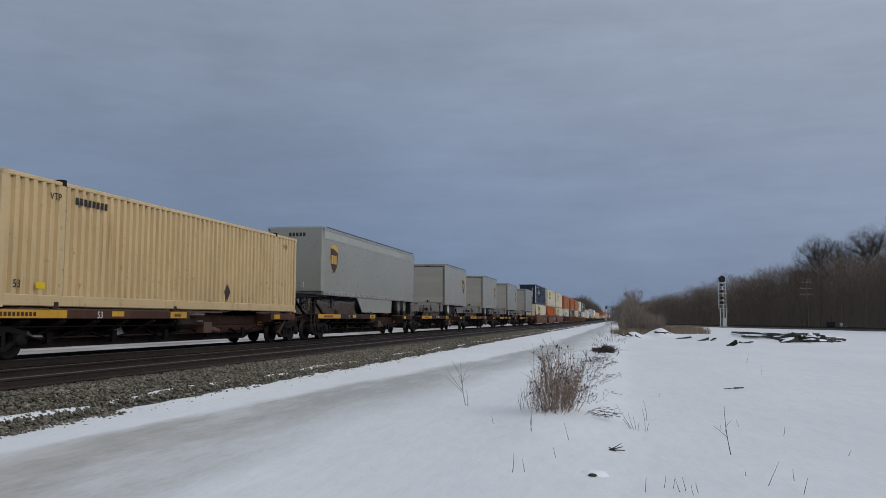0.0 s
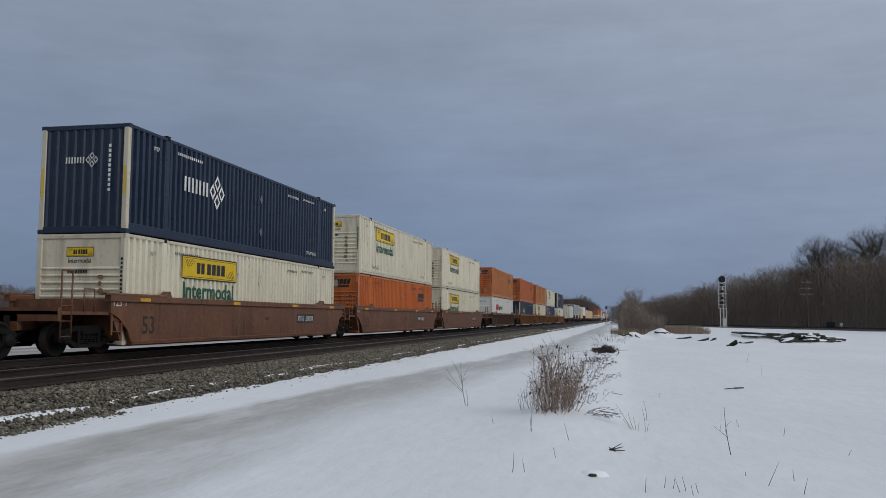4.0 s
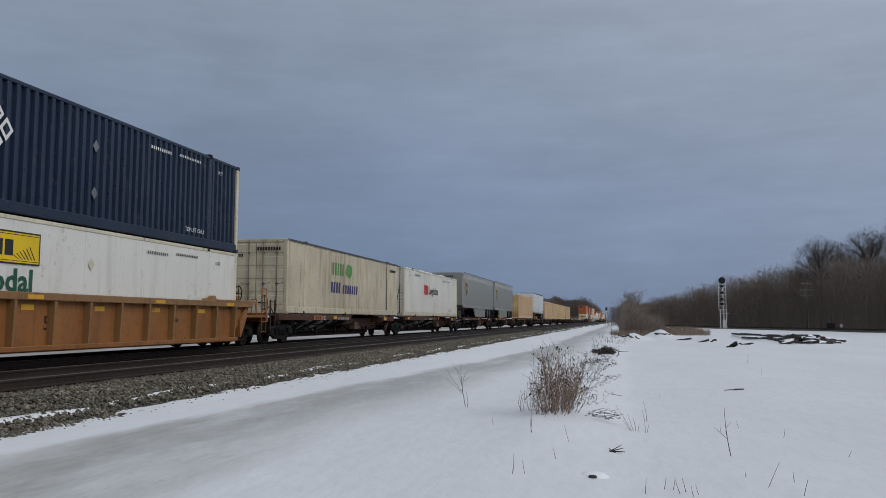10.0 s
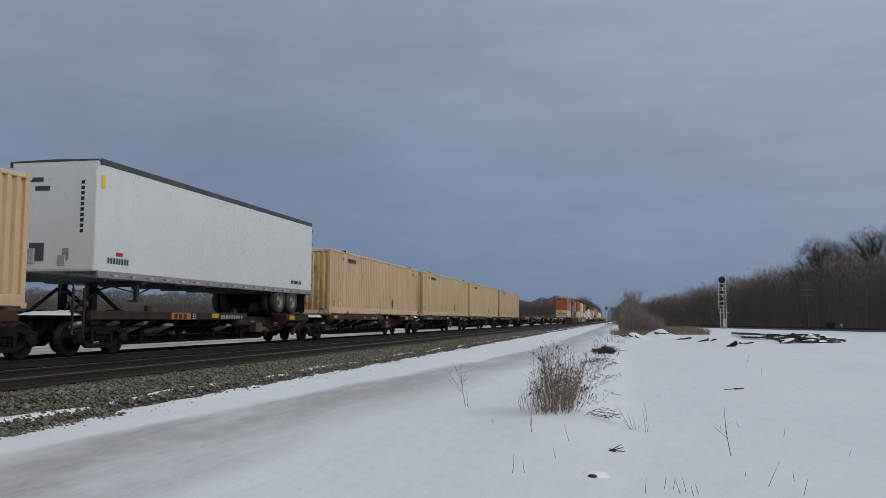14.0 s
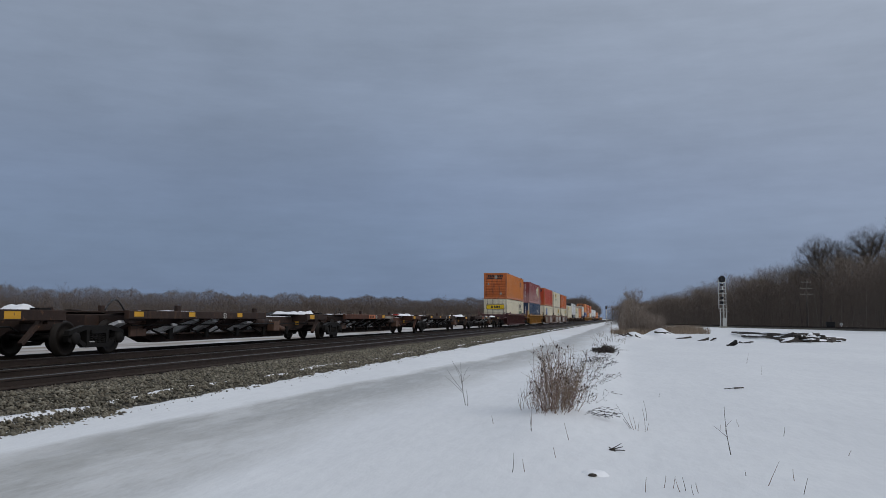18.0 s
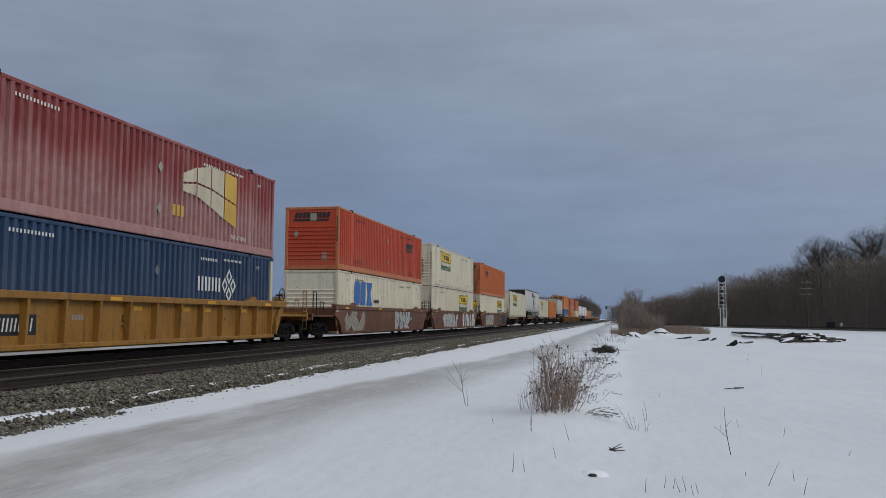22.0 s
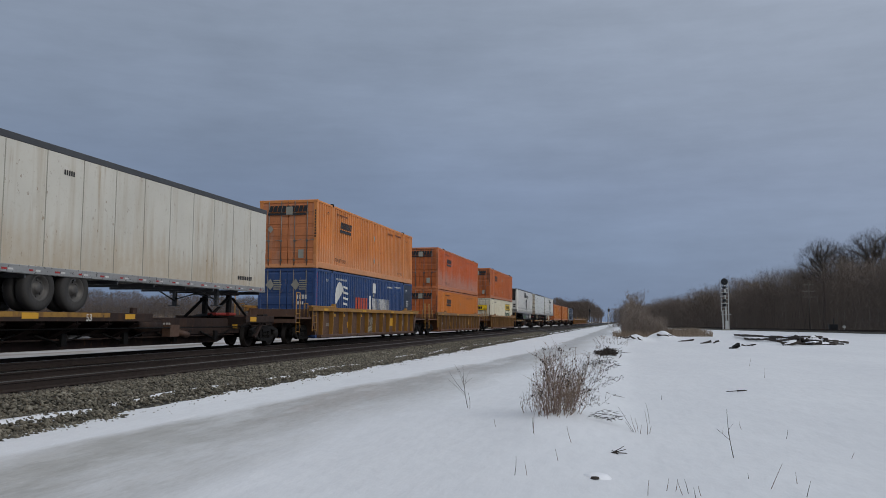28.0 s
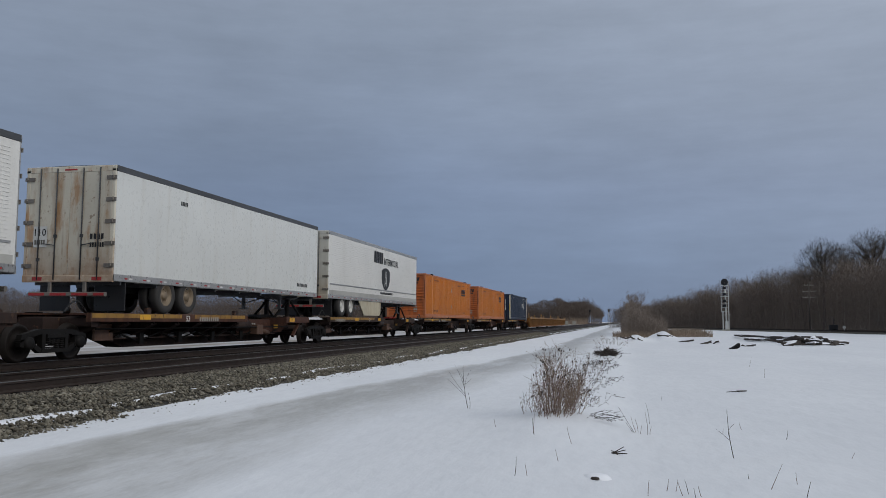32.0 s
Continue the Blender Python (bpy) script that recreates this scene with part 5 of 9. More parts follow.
# a thin, broken ribbon of snow left on the foot of the stone shoulder
strip = Geo()
row = []
for i in range(620):
    y = 4 + i * 0.13 * (1 + i / 300)
    c = float(np.interp(y, [9.8, 11.6, 14], [-7.86, -7.78, -7.86])) + 0.06 * math.sin(y * 0.8) + 0.06 * noise.noise((y * 1.3, 0, 0))
    h = (0.050 if y < 11.0 else 0.020) + 0.075 * noise.noise((y * 0.45, 5, 0)) + 0.03 * noise.noise((y * 2.3, 8, 0))
    if h < 0.008:
        row.append(None)
        continue
    zc = float(np.interp(c, [-8.40, -7.45], [tie_top - 0.05, 0.13]))
    row.append([(c - h, y, zc - 0.02 + 0.38 * h), (c - h * 0.5, y, zc + 0.045 + 0.19 * h), (c + h * 0.5, y, zc + 0.04 - 0.19 * h), (c + h * 1.1, y, zc - 0.03 - 0.41 * h)])
for a_, b_ in zip(row, row[1:]):
    if a_ and b_:
        strip.add(a_ + b_, [(0, 1, 5, 4), (1, 2, 6, 5), (2, 3, 7, 6)], True)
tagged(part("snow_ribbon", strip, CLEAN_SNOW, None), "thin ribbon of snow along the ballast foot", "snow", kind="structure")


# ---------- branch line behind the field ----------
BR = Vector((35.7, 114.4, 0))
BD = Vector((-0.359, 0.933, 0))
BN = Vector((0.933, 0.359, 0))
branch = tagged(new("track_branch"), "distant branch line track on a low dark bank", "railway track", kind="structure")
turn = Matrix.Translation(BR) @ Matrix.Rotation(math.atan2(BD.y, BD.x) - math.pi / 2, 4, "Z")
branch.matrix_world = turn
part("ballast_bank", Geo().prism([(-3.2, -0.3), (-3.2, 0.20), (-1.8, 0.42), (1.8, 0.42), (3.4, -0.3)][::-1], -120, 92, 1), BALLAST_BED, branch)
for sx in (-0.7535, 0.7535):
    part("rail", Geo().prism([(x - 0 + sx, z - RAIL_Z + 0.62) for x, z in rail_profile(0)], -120, 92, 1), RAIL_SIDE, branch)
tr = Geo()
for i in range(400):
    y = -119 + i * 0.525
    tr.beam(-1.3, 1.3, y - 0.11, y + 0.11, 0.30, 0.455, 0.012, 0)
tagged(part("tie_rows", tr, TIE_WOOD, branch), kind="stuff")


# ---------- trees ----------
def grow(rnd, tris, limbs, p, d, length, r, level, twigs, bend=0.25, rise=(0.25, 1.05)):
    """One branch and what grows from it. limbs: thick pieces (p, q, r0, r1); tris: thin twigs."""
    steps = 4 if level < 2 else 3
    pts = [p]
    for i in range(steps):
        d = (d + Vector((rnd.uniform(-1, 1), rnd.uniform(-1, 1), rnd.uniform(-0.5, 0.9))) * bend * (0.5 + 0.3 * level)).normalized()
        pts.append(pts[-1] + d * length / steps)
    for i in range(steps):
        r0, r1 = r * (1 - 0.75 * i / steps), r * (1 - 0.75 * (i + 1) / steps)
        limbs.append((pts[i], pts[i + 1], r0, r1)) if level < 3 else tris.append((pts[i], pts[i + 1], r0))
    if level >= 3:
        return
    n = twigs[level]
    for k in range(n):
        t = rnd.uniform(0.25 if level else 0.32, 1.0)
        i = min(steps - 1, int(t * steps))
        q = pts[i].lerp(pts[i + 1], t * steps - i)
        a = rnd.uniform(0, 2 * math.pi)
        side = Vector((math.cos(a), math.sin(a), rnd.uniform(*rise))).normalized()
        nd = (d * 0.55 + side * 0.8).normalized()
        ln = length * (rnd.uniform(0.34, 0.6) if level == 0 else rnd.uniform(0.35, 0.62)) * (1.15 - 0.5 * t)
        grow(rnd, tris, limbs, q, nd, ln, max(0.006, r * (1 - 0.7 * t) * 0.5), level + 1, twigs, bend, rise)


def tree_geo(seed, h, r, twigs, lean=0.06, twig_r=0.010, bend=0.25, wood_sides=5):
    rnd = random.Random(seed)
    tris, limbs = [], []
    grow(rnd, tris, limbs, Vector((0, 0, -0.2)), Vector((rnd.uniform(-lean, lean), rnd.uniform(-lean, lean), 1)).normalized(), h, r, 0, twigs, bend)
    trunk, crown = Geo(), Geo()
    for p, q, r0, r1 in limbs[:4]:
        trunk.rod(p, q, r0, wood_sides + 2, r1, True, False)
    for p, q, r0, r1 in limbs[4:]:
        crown.rod(p, q, max(r0 * 0.8, 0.009), 3, max(r1 * 0.8, 0.006), False, False)
    for p, q, r0 in tris:
        s = (q - p).cross(Vector((rnd.uniform(-1, 1), rnd.uniform(-1, 1), rnd.uniform(-1, 1)))).normalized() * max(r0, twig_r)
        crown.add([p - s, p + s, q], [(0, 1, 2)])
    return trunk, crown


TREES = []
for i, (h, r, tw) in enumerate(((13.0, 0.12, (20, 8, 7)), (12.0, 0.10, (22, 7, 7)), (14.0, 0.13, (18, 9, 7)), (9.5, 0.08, (20, 7, 7)), (8.0, 0.07, (22, 7, 6)), (10.5, 0.09, (18, 8, 7)))):
    a_, b_ = tree_geo(100 + i, h, r * 0.62, tw, twig_r=0.008)
    TREES.append((tint(a_.mesh("trunk"), BARK), tint(b_.mesh("crown"), TWIG), h))


def plant(kind, x, y, z, scale, turn_, label, group):
    tm, cm, h = TREES[kind]
    root = tagged(new("bare_tree"), label, "tree", group)
    part("trunk", tm, BARK, root)
    part("crown", cm, TWIG, root)
    root.matrix_world = Matrix.Translation((x, y, z)) @ Matrix.Rotation(turn_, 4, "Z") @ Matrix.Scale(scale, 4)
    return root


rw = random.Random(21)


def wood_height(t):
    return float(np.interp(t, [-70, -5, 12, 28, 45, 62, 80, 100], [18.0, 15.0, 12.6, 11.4, 10.7, 9.9, 7.6, 6.2]))


for i in range(290):
    t = rw.uniform(-34, 100)
    o = 7 + 26 * rw.random() ** 1.4
    p = BR + BD * t + BN * o
    hh = wood_height(t) * rw.uniform(0.66, 0.84) * (1 + o * 0.003) * (1 + 0.07 * math.sin(t * 0.41) * math.sin(t * 0.17 + 1))
    kd = rw.randrange(6)
    plant(kd, p.x, p.y, 0.15, hh / TREES[kd][2], rw.uniform(0, 6.28), "bare grey-brown deciduous tree at the wood's edge", "trees of the wood")

# the broad oak that stands over the wood, and its neighbour
def spreading_oak(seed):
    """A short bole under a wide, round-topped crown of crooked limbs and fine twigs."""
    rnd = random.Random(seed)
    tris, limbs = [], []
    trunk = Geo()
    p = Vector((0, 0, -0.2))
    for k in range(4):
        q = p + Vector((rnd.uniform(-0.12, 0.12), rnd.uniform(-0.12, 0.12), 2.7))
        trunk.rod(p, q, 0.30 - 0.04 * k, 8, 0.26 - 0.04 * k, True, False)
        p = q
    for k in range(24):
        a, f = k * 2.4 + rnd.uniform(-0.25, 0.25), (k + 0.5) / 24
        tilt = 0.05 + 1.42 * f ** 0.75
        d = Vector((math.sin(tilt) * math.cos(a), math.sin(tilt) * math.sin(a), math.cos(tilt)))
        grow(rnd, tris, limbs, p - Vector((0, 0, 2.4 * f + rnd.uniform(-0.3, 0.3))), d, rnd.uniform(3.5, 4.3), 0.105, 1, (0, 17, 13), 0.34, (-0.15, 0.85))
    crown = Geo()
    for p, q, r0, r1 in limbs:
        crown.rod(p, q, max(r0, 0.012), 4, max(r1, 0.008), False, False)
    for p, q, r0 in tris:
        s = (q - p).cross(Vector((rnd.uniform(-1, 1), rnd.uniform(-1, 1), rnd.uniform(-1, 1)))).normalized() * 0.0055
        crown.add([p - s, p + s, q], [(0, 1, 2)])
    # the outermost shoots, which round the crown off
    for k in range(5200):
        d = Vector((rnd.gauss(0, 1), rnd.gauss(0, 1), rnd.gauss(0, 1))).normalized()
        d.z = abs(d.z) if rnd.random() < 0.8 else -0.35 * abs(d.z)
        lobe = 1 + 0.10 * noise.noise(d * 2.1) + 0.06 * noise.noise(d * 5.0)
        p = Vector((0, 0, 10.3)) + Vector((d.x * 4.5, d.y * 4.5, d.z * 5.3)) * lobe * rnd.uniform(0.72, 0.97)
        q = p + (d + Vector((rnd.gauss(0, 0.5), rnd.gauss(0, 0.5), rnd.gauss(0.15, 0.4)))).normalized() * rnd.uniform(0.4, 0.95)
        s = (q - p).cross(Vector((rnd.uniform(-1, 1), rnd.uniform(-1, 1), rnd.uniform(-1, 1)))).normalized() * 0.0075
        crown.add([p - s, p + s, q], [(0, 1, 2)])
    return trunk, crown


a_, b_ = spreading_oak(7)
oak = tagged(new("bare_tree"), "tall spreading bare oak standing over the wood", "tree", "trees of the wood")
part("trunk", a_, BARK, oak)
part("crown", b_, BARK, oak)
oak.matrix_world = Matrix.Translation((32.4, 150.0, 0.2)) @ Matrix.Scale(1.0, 4)
for x, y, turn_, size in ((40.4, 152.0, 2.0, 1.10), (37.4, 158.0, 4.1, 0.98), (46.2, 150.0, 5.2, 1.22)):
    copy_thing(oak, Matrix.Translation((x, y, 0.2)) @ Matrix.Rotation(turn_, 4, "Z") @ Matrix.Scale(size, 4))


def ribbons(name, count, place, h0, h1, w0, w1, material, label, category, seed, lean=0.12, forks=2):
    """A mass of thin upright stems, each forked near the top, in one mesh."""
    rs = np.random.RandomState(seed)
    p = place(rs, count)
    h = rs.uniform(h0, h1, count) * p[:, 3]
    w = rs.uniform(w0, w1, count)
    a = rs.uniform(0, math.pi, count)
    side = np.stack([np.cos(a), np.sin(a), np.zeros(count)], -1) * w[:, None]
    tip = p[:, :3] + np.stack([rs.normal(0, lean, count) * h, rs.normal(0, lean, count) * h, h], -1)
    base = p[:, :3] - np.array((0, 0, 0.1))
    quads = [np.stack([base - side, base + side, tip], 1)]
    for k in range(forks):
        f = rs.uniform(0.3, 0.85, count)[:, None]
        q = base * (1 - f) + tip * f
        e = q + np.stack([rs.normal(0, 0.16, count) * h, rs.normal(0, 0.16, count) * h, rs.uniform(0.12, 0.38, count) * h], -1)
        quads.append(np.stack([q - side * 0.6, q + side * 0.6, e], 1))
    v = np.concatenate(quads).reshape(-1, 3)
    n = len(v) // 3
    me = bpy.data.meshes.new(name)
    me.vertices.add(len(v))
    me.vertices.foreach_set("co", v.ravel())
    me.loops.add(len(v))
    me.loops.foreach_set("vertex_index", np.arange(len(v)))
    me.polygons.add(n)
    me.polygons.foreach_set("loop_start", np.arange(n) * 3)
    me.polygons.foreach_set("loop_total", np.full(n, 3))
    me.update(calc_edges=True)
    me.materials.append(material)
    return tagged(new(name, me), label, category, kind="stuff")


def along_wood(o0, o1, t0=-34, t1=95):
    def place(rs, n):
        t, o = rs.uniform(t0, t1, n), rs.uniform(o0, o1, n)
        hh = np.interp(t, [-70, -5, 12, 28, 45, 62, 80, 100], [18.0, 15.0, 12.6, 11.4, 10.7, 9.9, 7.6, 6.2]) / 12
        return np.stack([BR.x + BD.x * t + BN.x * o, BR.y + BD.y * t + BN.y * o, np.full(n, 0.15), hh], -1)
    return place


def twig_haze(name, count, place, length, width, material, label, category, seed, low=0.0, upright=0.75):
    """The fine outer twigs of a mass of trees: short forked shoots at all heights up to place()'s height."""
    rs = np.random.RandomState(seed)
    p = place(rs, count)
    k = rs.uniform(low, 1, count) ** 0.8
    base = p[:, :3] + np.stack([np.zeros(count), np.zeros(count), p[:, 3] * k], -1)
    n3 = rs.normal(0, 1, (count, 3)) * 0.75
    n3[:, 2] = np.abs(n3[:, 2]) * 0.6 + upright
    n3 /= np.linalg.norm(n3, axis=1)[:, None]
    ln = rs.uniform(0.4, 1.3, (count, 1)) * length
    tip = base + n3 * ln
    side = np.cross(n3, rs.normal(0, 1, (count, 3)))
    side *= (rs.uniform(0.6, 1.3, count) * width / np.linalg.norm(side, axis=1))[:, None]
    fork = base * 0.55 + tip * 0.45
    out = [np.stack([base - side, base + side, tip], 1)]
    for m in range(2):
        out.append(np.stack([fork - side * 0.6, fork + side * 0.6, fork + (n3 * 0.6 + rs.normal(0, 0.42, (count, 3))) * ln * 0.55], 1))
    v = np.concatenate(out).reshape(-1, 3)
    n = len(v) // 3
    me = bpy.data.meshes.new(name)
    me.vertices.add(len(v))
    me.vertices.foreach_set("co", v.ravel())
    me.loops.add(len(v))
    me.loops.foreach_set("vertex_index", np.arange(len(v)))
    me.polygons.add(n)
    me.polygons.foreach_set("loop_start", np.arange(n) * 3)
    me.polygons.foreach_set("loop_total", np.full(n, 3))
    me.update(calc_edges=True)
    me.materials.append(material)
    return tagged(new(name, me), label, category, kind="stuff")


def wood_top(o0, o1, t0, t1):
    def place(rs, n):
        t, o = rs.uniform(t0, t1, n), rs.uniform(o0, o1, n)
        hh = np.interp(t, [-70, -5, 12, 28, 45, 62, 80, 100, 125], [18.0, 15.0, 12.6, 11.4, 10.7, 9.9, 7.6, 6.2, 5.0])
        hh = hh * (0.91 + 0.05 * np.sin(t * 0.9 + o * 0.7) + 0.05 * np.sin(t * 0.37 - o * 0.31) + 0.03 * np.sin(t * 2.3 + o))
        return np.stack([BR.x + BD.x * t + BN.x * o, BR.y + BD.y * t + BN.y * o, np.full(n, 0.15), hh], -1)
    return place


ribbons("undergrowth", 15000, along_wood(5.5, 26), 1.5, 6.5, 0.006, 0.015, TWIG, "dense bare brush under the trees", "undergrowth", 31, 0.15)
ribbons("undergrowth", 12000, along_wood(7, 42), 5.0, 10.6, 0.009, 0.020, TWIG, "dense bare saplings inside the wood", "undergrowth", 32, 0.09, 6)
ribbons("undergrowth", 7000, along_wood(4, 30, 50, 125), 3.0, 10.4, 0.008, 0.02, TWIG, "dense bare saplings at the wood's far end", "undergrowth", 39, 0.09, 6)
ribbons("undergrowth", 130, along_wood(5, 9), 4.0, 8.5, 0.014, 0.026, PALE_BARK, "pale birch saplings at the wood's edge", "undergrowth", 33, 0.08)
twig_haze("wood_twigs", 190000, wood_top(5, 17, -34, 125), 0.85, 0.017, TWIG, "fine brown twigs filling the wood's edge", "undergrowth", 41)
twig_haze("wood_twigs", 70000, wood_top(17, 40, -34, 125), 1.1, 0.022, TWIG, "fine brown twigs filling the wood", "undergrowth", 42, 0.35)


# thicket and tall dry grass at the end of the field
def patch(x0, x1, y0, y1):
    def place(rs, n):
        x, y = rs.uniform(x0, x1, n), rs.uniform(y0, y1, n)
        return np.stack([x, y, np.array([ground_z(a, b) for a, b in zip(x, y)]), np.ones(n)], -1)
    return place


for i in range(34):
    kd = (3, 4, 4, 5)[i % 4]
    x, y = rw.uniform(0.1, 2.5), rw.uniform(94, 120)
    plant(kd, x, y, ground_z(x, y), rw.uniform(2.6, 3.9) * (1.10 if x < 1.3 else 0.72) / TREES[kd][2], rw.uniform(0, 6.28), "small bare tree in the thicket", "thicket trees")
ribbons("thicket_brush", 6000, patch(-0.3, 4.6, 94, 124), 0.6, 2.4, 0.008, 0.02, TWIG, "tangled bare brush of the thicket", "brush", 34, 0.18)
ribbons("dry_grass", 3800, patch(3.6, 9.2, 93, 116), 0.35, 0.85, 0.012, 0.03, DRY_GRASS, "tan dry grass standing in the snow", "grass", 35, 0.2)
def thicket_top(rs, n):
    x, y = rs.uniform(-0.2, 4.4, n), rs.uniform(94, 122, n)
    return np.stack([x, y, np.zeros(n), np.interp(x, [-0.2, 0.4, 1.6, 2.6, 4.4], [2.0, 4.0, 3.7, 2.2, 1.2]) * rs.uniform(0.7, 1.05, n)], -1)


twig_haze("thicket_twigs", 16000, thicket_top, 0.55, 0.009, GREY_TWIG, "fine twigs of the thicket", "brush", 44)
ribbons("dry_grass", 900, patch(-1.2, 3.6, 90, 97), 0.3, 0.8, 0.012, 0.03, DRY_GRASS, "tan dry grass standing in the snow", "grass", 36, 0.2)


# far woods behind the train, joined
def far_wood(name, segments, count, h0, h1, seed, material, label):
    rs = np.random.RandomState(seed)
    protos = []
    for k in range(5):
        rnd = random.Random(seed * 10 + k)
        vs, fs = [], []
        tris, limbs = [], []
        grow(rnd, tris, limbs, Vector((0, 0, 0)), Vector((0, 0, 1)), 1.0, 0.014, 0, (9, 5, 3), 0.28)
        for p, q, r0, r1 in limbs:
            s = (q - p).cross(Vector((rnd.uniform(-1, 1), rnd.uniform(-1, 1), 0.2))).normalized()
            vs += [p - s * max(r0 * 0.6, 0.002), p + s * max(r0 * 0.6, 0.002), q + s * max(r1 * 0.6, 0.0015), q - s * max(r1 * 0.6, 0.0015)]
            fs.append(4)
        for p, q, r0 in tris[::2]:
            s = (q - p).cross(Vector((rnd.uniform(-1, 1), rnd.uniform(-1, 1), rnd.uniform(-1, 1)))).normalized() * 0.002
            vs += [p - s, p + s, q, q]
            fs.append(4)
        protos.append(np.array([tuple(v) for v in vs]))
    allv = []
    total = sum(math.dist(a[:2], b[:2]) * a[2] for a, b in zip(segments, segments[1:]))
    for a, b in zip(segments, segments[1:]):
        n = int(count * math.dist(a[:2], b[:2]) * a[2] / total)
        for _ in range(n):
            t = rs.uniform(0, 1)
            depth = rs.uniform(0, 28)
            x, y = a[0] + (b[0] - a[0]) * t, a[1] + (b[1] - a[1]) * t
            r_ = math.hypot(x, y)
            x, y = x * (1 + depth / r_), y * (1 + depth / r_)
            hh = rs.uniform(h0, h1) * (1.22 if rs.rand() < 0.03 else 1) * (a[3] + (b[3] - a[3]) * t)
            c, s = math.cos(rs.uniform(0, 6.28)), math.sin(rs.uniform(0, 6.28))
            m = math.hypot(c, s)
            c, s = c / m, s / m
            v = protos[rs.randint(5)] * hh
            allv.append(np.stack([v[:, 0] * c - v[:, 1] * s + x, v[:, 0] * s + v[:, 1] * c + y, v[:, 2]], -1))
    v = np.concatenate(allv)
    n = len(v) // 4
    me = bpy.data.meshes.new(name)
    me.vertices.add(len(v))
    me.vertices.foreach_set("co", v.ravel())
    me.loops.add(len(v))
    me.loops.foreach_set("vertex_index", np.arange(len(v)))
    me.polygons.add(n)
    me.polygons.foreach_set("loop_start", np.arange(n) * 4)
    me.polygons.foreach_set("loop_total", np.full(n, 4))
    me.update(calc_edges=True)
    me.materials.append(material)
    return tagged(new(name, me), label, "woods", kind="stuff")


FAR_BARK = paint("far_grey_bark", (0.112, 0.087, 0.072), 0.95, grime=(0.07, 0.055, 0.047), amount=0.4, streak=0.3, bump=0)
far_wood("far_woods", [(-330, 190, 1, 1.1), (-217, 262, 1, 1.12), (-150, 380, 1, 1.05), (-119, 435, 1, 1.1), (-70, 470, 1.4, 1.15), (-38, 480, 1.6, 1.2), (-24, 520, 1.8, 1.3), (-24, 700, 1.2, 1.25), (-26, 1000, 1, 1.2)], 420, 7.6, 10.4, 3, FAR_BARK, "bare grey woods far behind the line")


def far_line(rs, n):
    k = rs.uniform(0, 1, n)
    x = np.interp(k, [0, 0.3, 0.5, 0.62, 0.75, 0.85, 1], [-330, -217, -150, -119, -70, -38, -24])
    y = np.interp(k, [0, 0.3, 0.5, 0.62, 0.75, 0.85, 1], [190, 262, 380, 435, 470, 480, 560])
    f = 1 + rs.uniform(-0.05, 0.07, n)
    return np.stack([x * f, y * f, np.zeros(n), np.ones(n)], -1)


ribbons("far_brush", 50000, far_line, 6.0, 11.0, 0.016, 0.045, FAR_BARK, "bare grey brush along the far woods", "brush", 37, 0.05, 4)


def far_top(rs, n):
    p = far_line(rs, n)
    d = np.arctan2(p[:, 0], p[:, 1])
    p[:, 3] = 10.9 * (1 + 0.06 * np.sin(d * 61) + 0.05 * np.sin(d * 143 + 1) + 0.04 * np.sin(d * 310)) * np.interp(d, [-1.05, -0.3, -0.16, -0.09, -0.05, -0.04], [1.02, 1.03, 1.02, 1.12, 1.22, 1.1])
    return p


twig_haze("far_twigs", 190000, far_top, 1.3, 0.045, FAR_BARK, "fine grey-brown twigs of the far woods", "woods", 43, 0.1)


def front_line(rs, n):
    p = far_line(rs, n)
    p[:, :2] *= rs.uniform(0.86, 0.95, (n, 1))
    return p


ribbons("far_brush", 5000, front_line, 1.2, 4.2, 0.05, 0.14, DRY_GRASS, "tan scrub before the far woods", "brush", 38, 0.12)


# ---------- weeds in the foreground ----------
def stem_path(rnd, base, tip, sag, n=4):
    base, tip = Vector(base), Vector(tip)
    off = Vector((rnd.uniform(-1, 1), rnd.uniform(-1, 1), rnd.uniform(-0.2, 0.4))) * sag
    return [base.lerp(tip, i / n) + off * math.sin(math.pi * i / n) for i in range(n + 1)]


def stalk(geo, pts, r0, r1, n=3):
    m = len(pts) - 1
    for i in range(m):
        geo.rod(pts[i], pts[i + 1], r0 + (r1 - r0) * i / m, n, r0 + (r1 - r0) * (i + 1) / m, False, False)


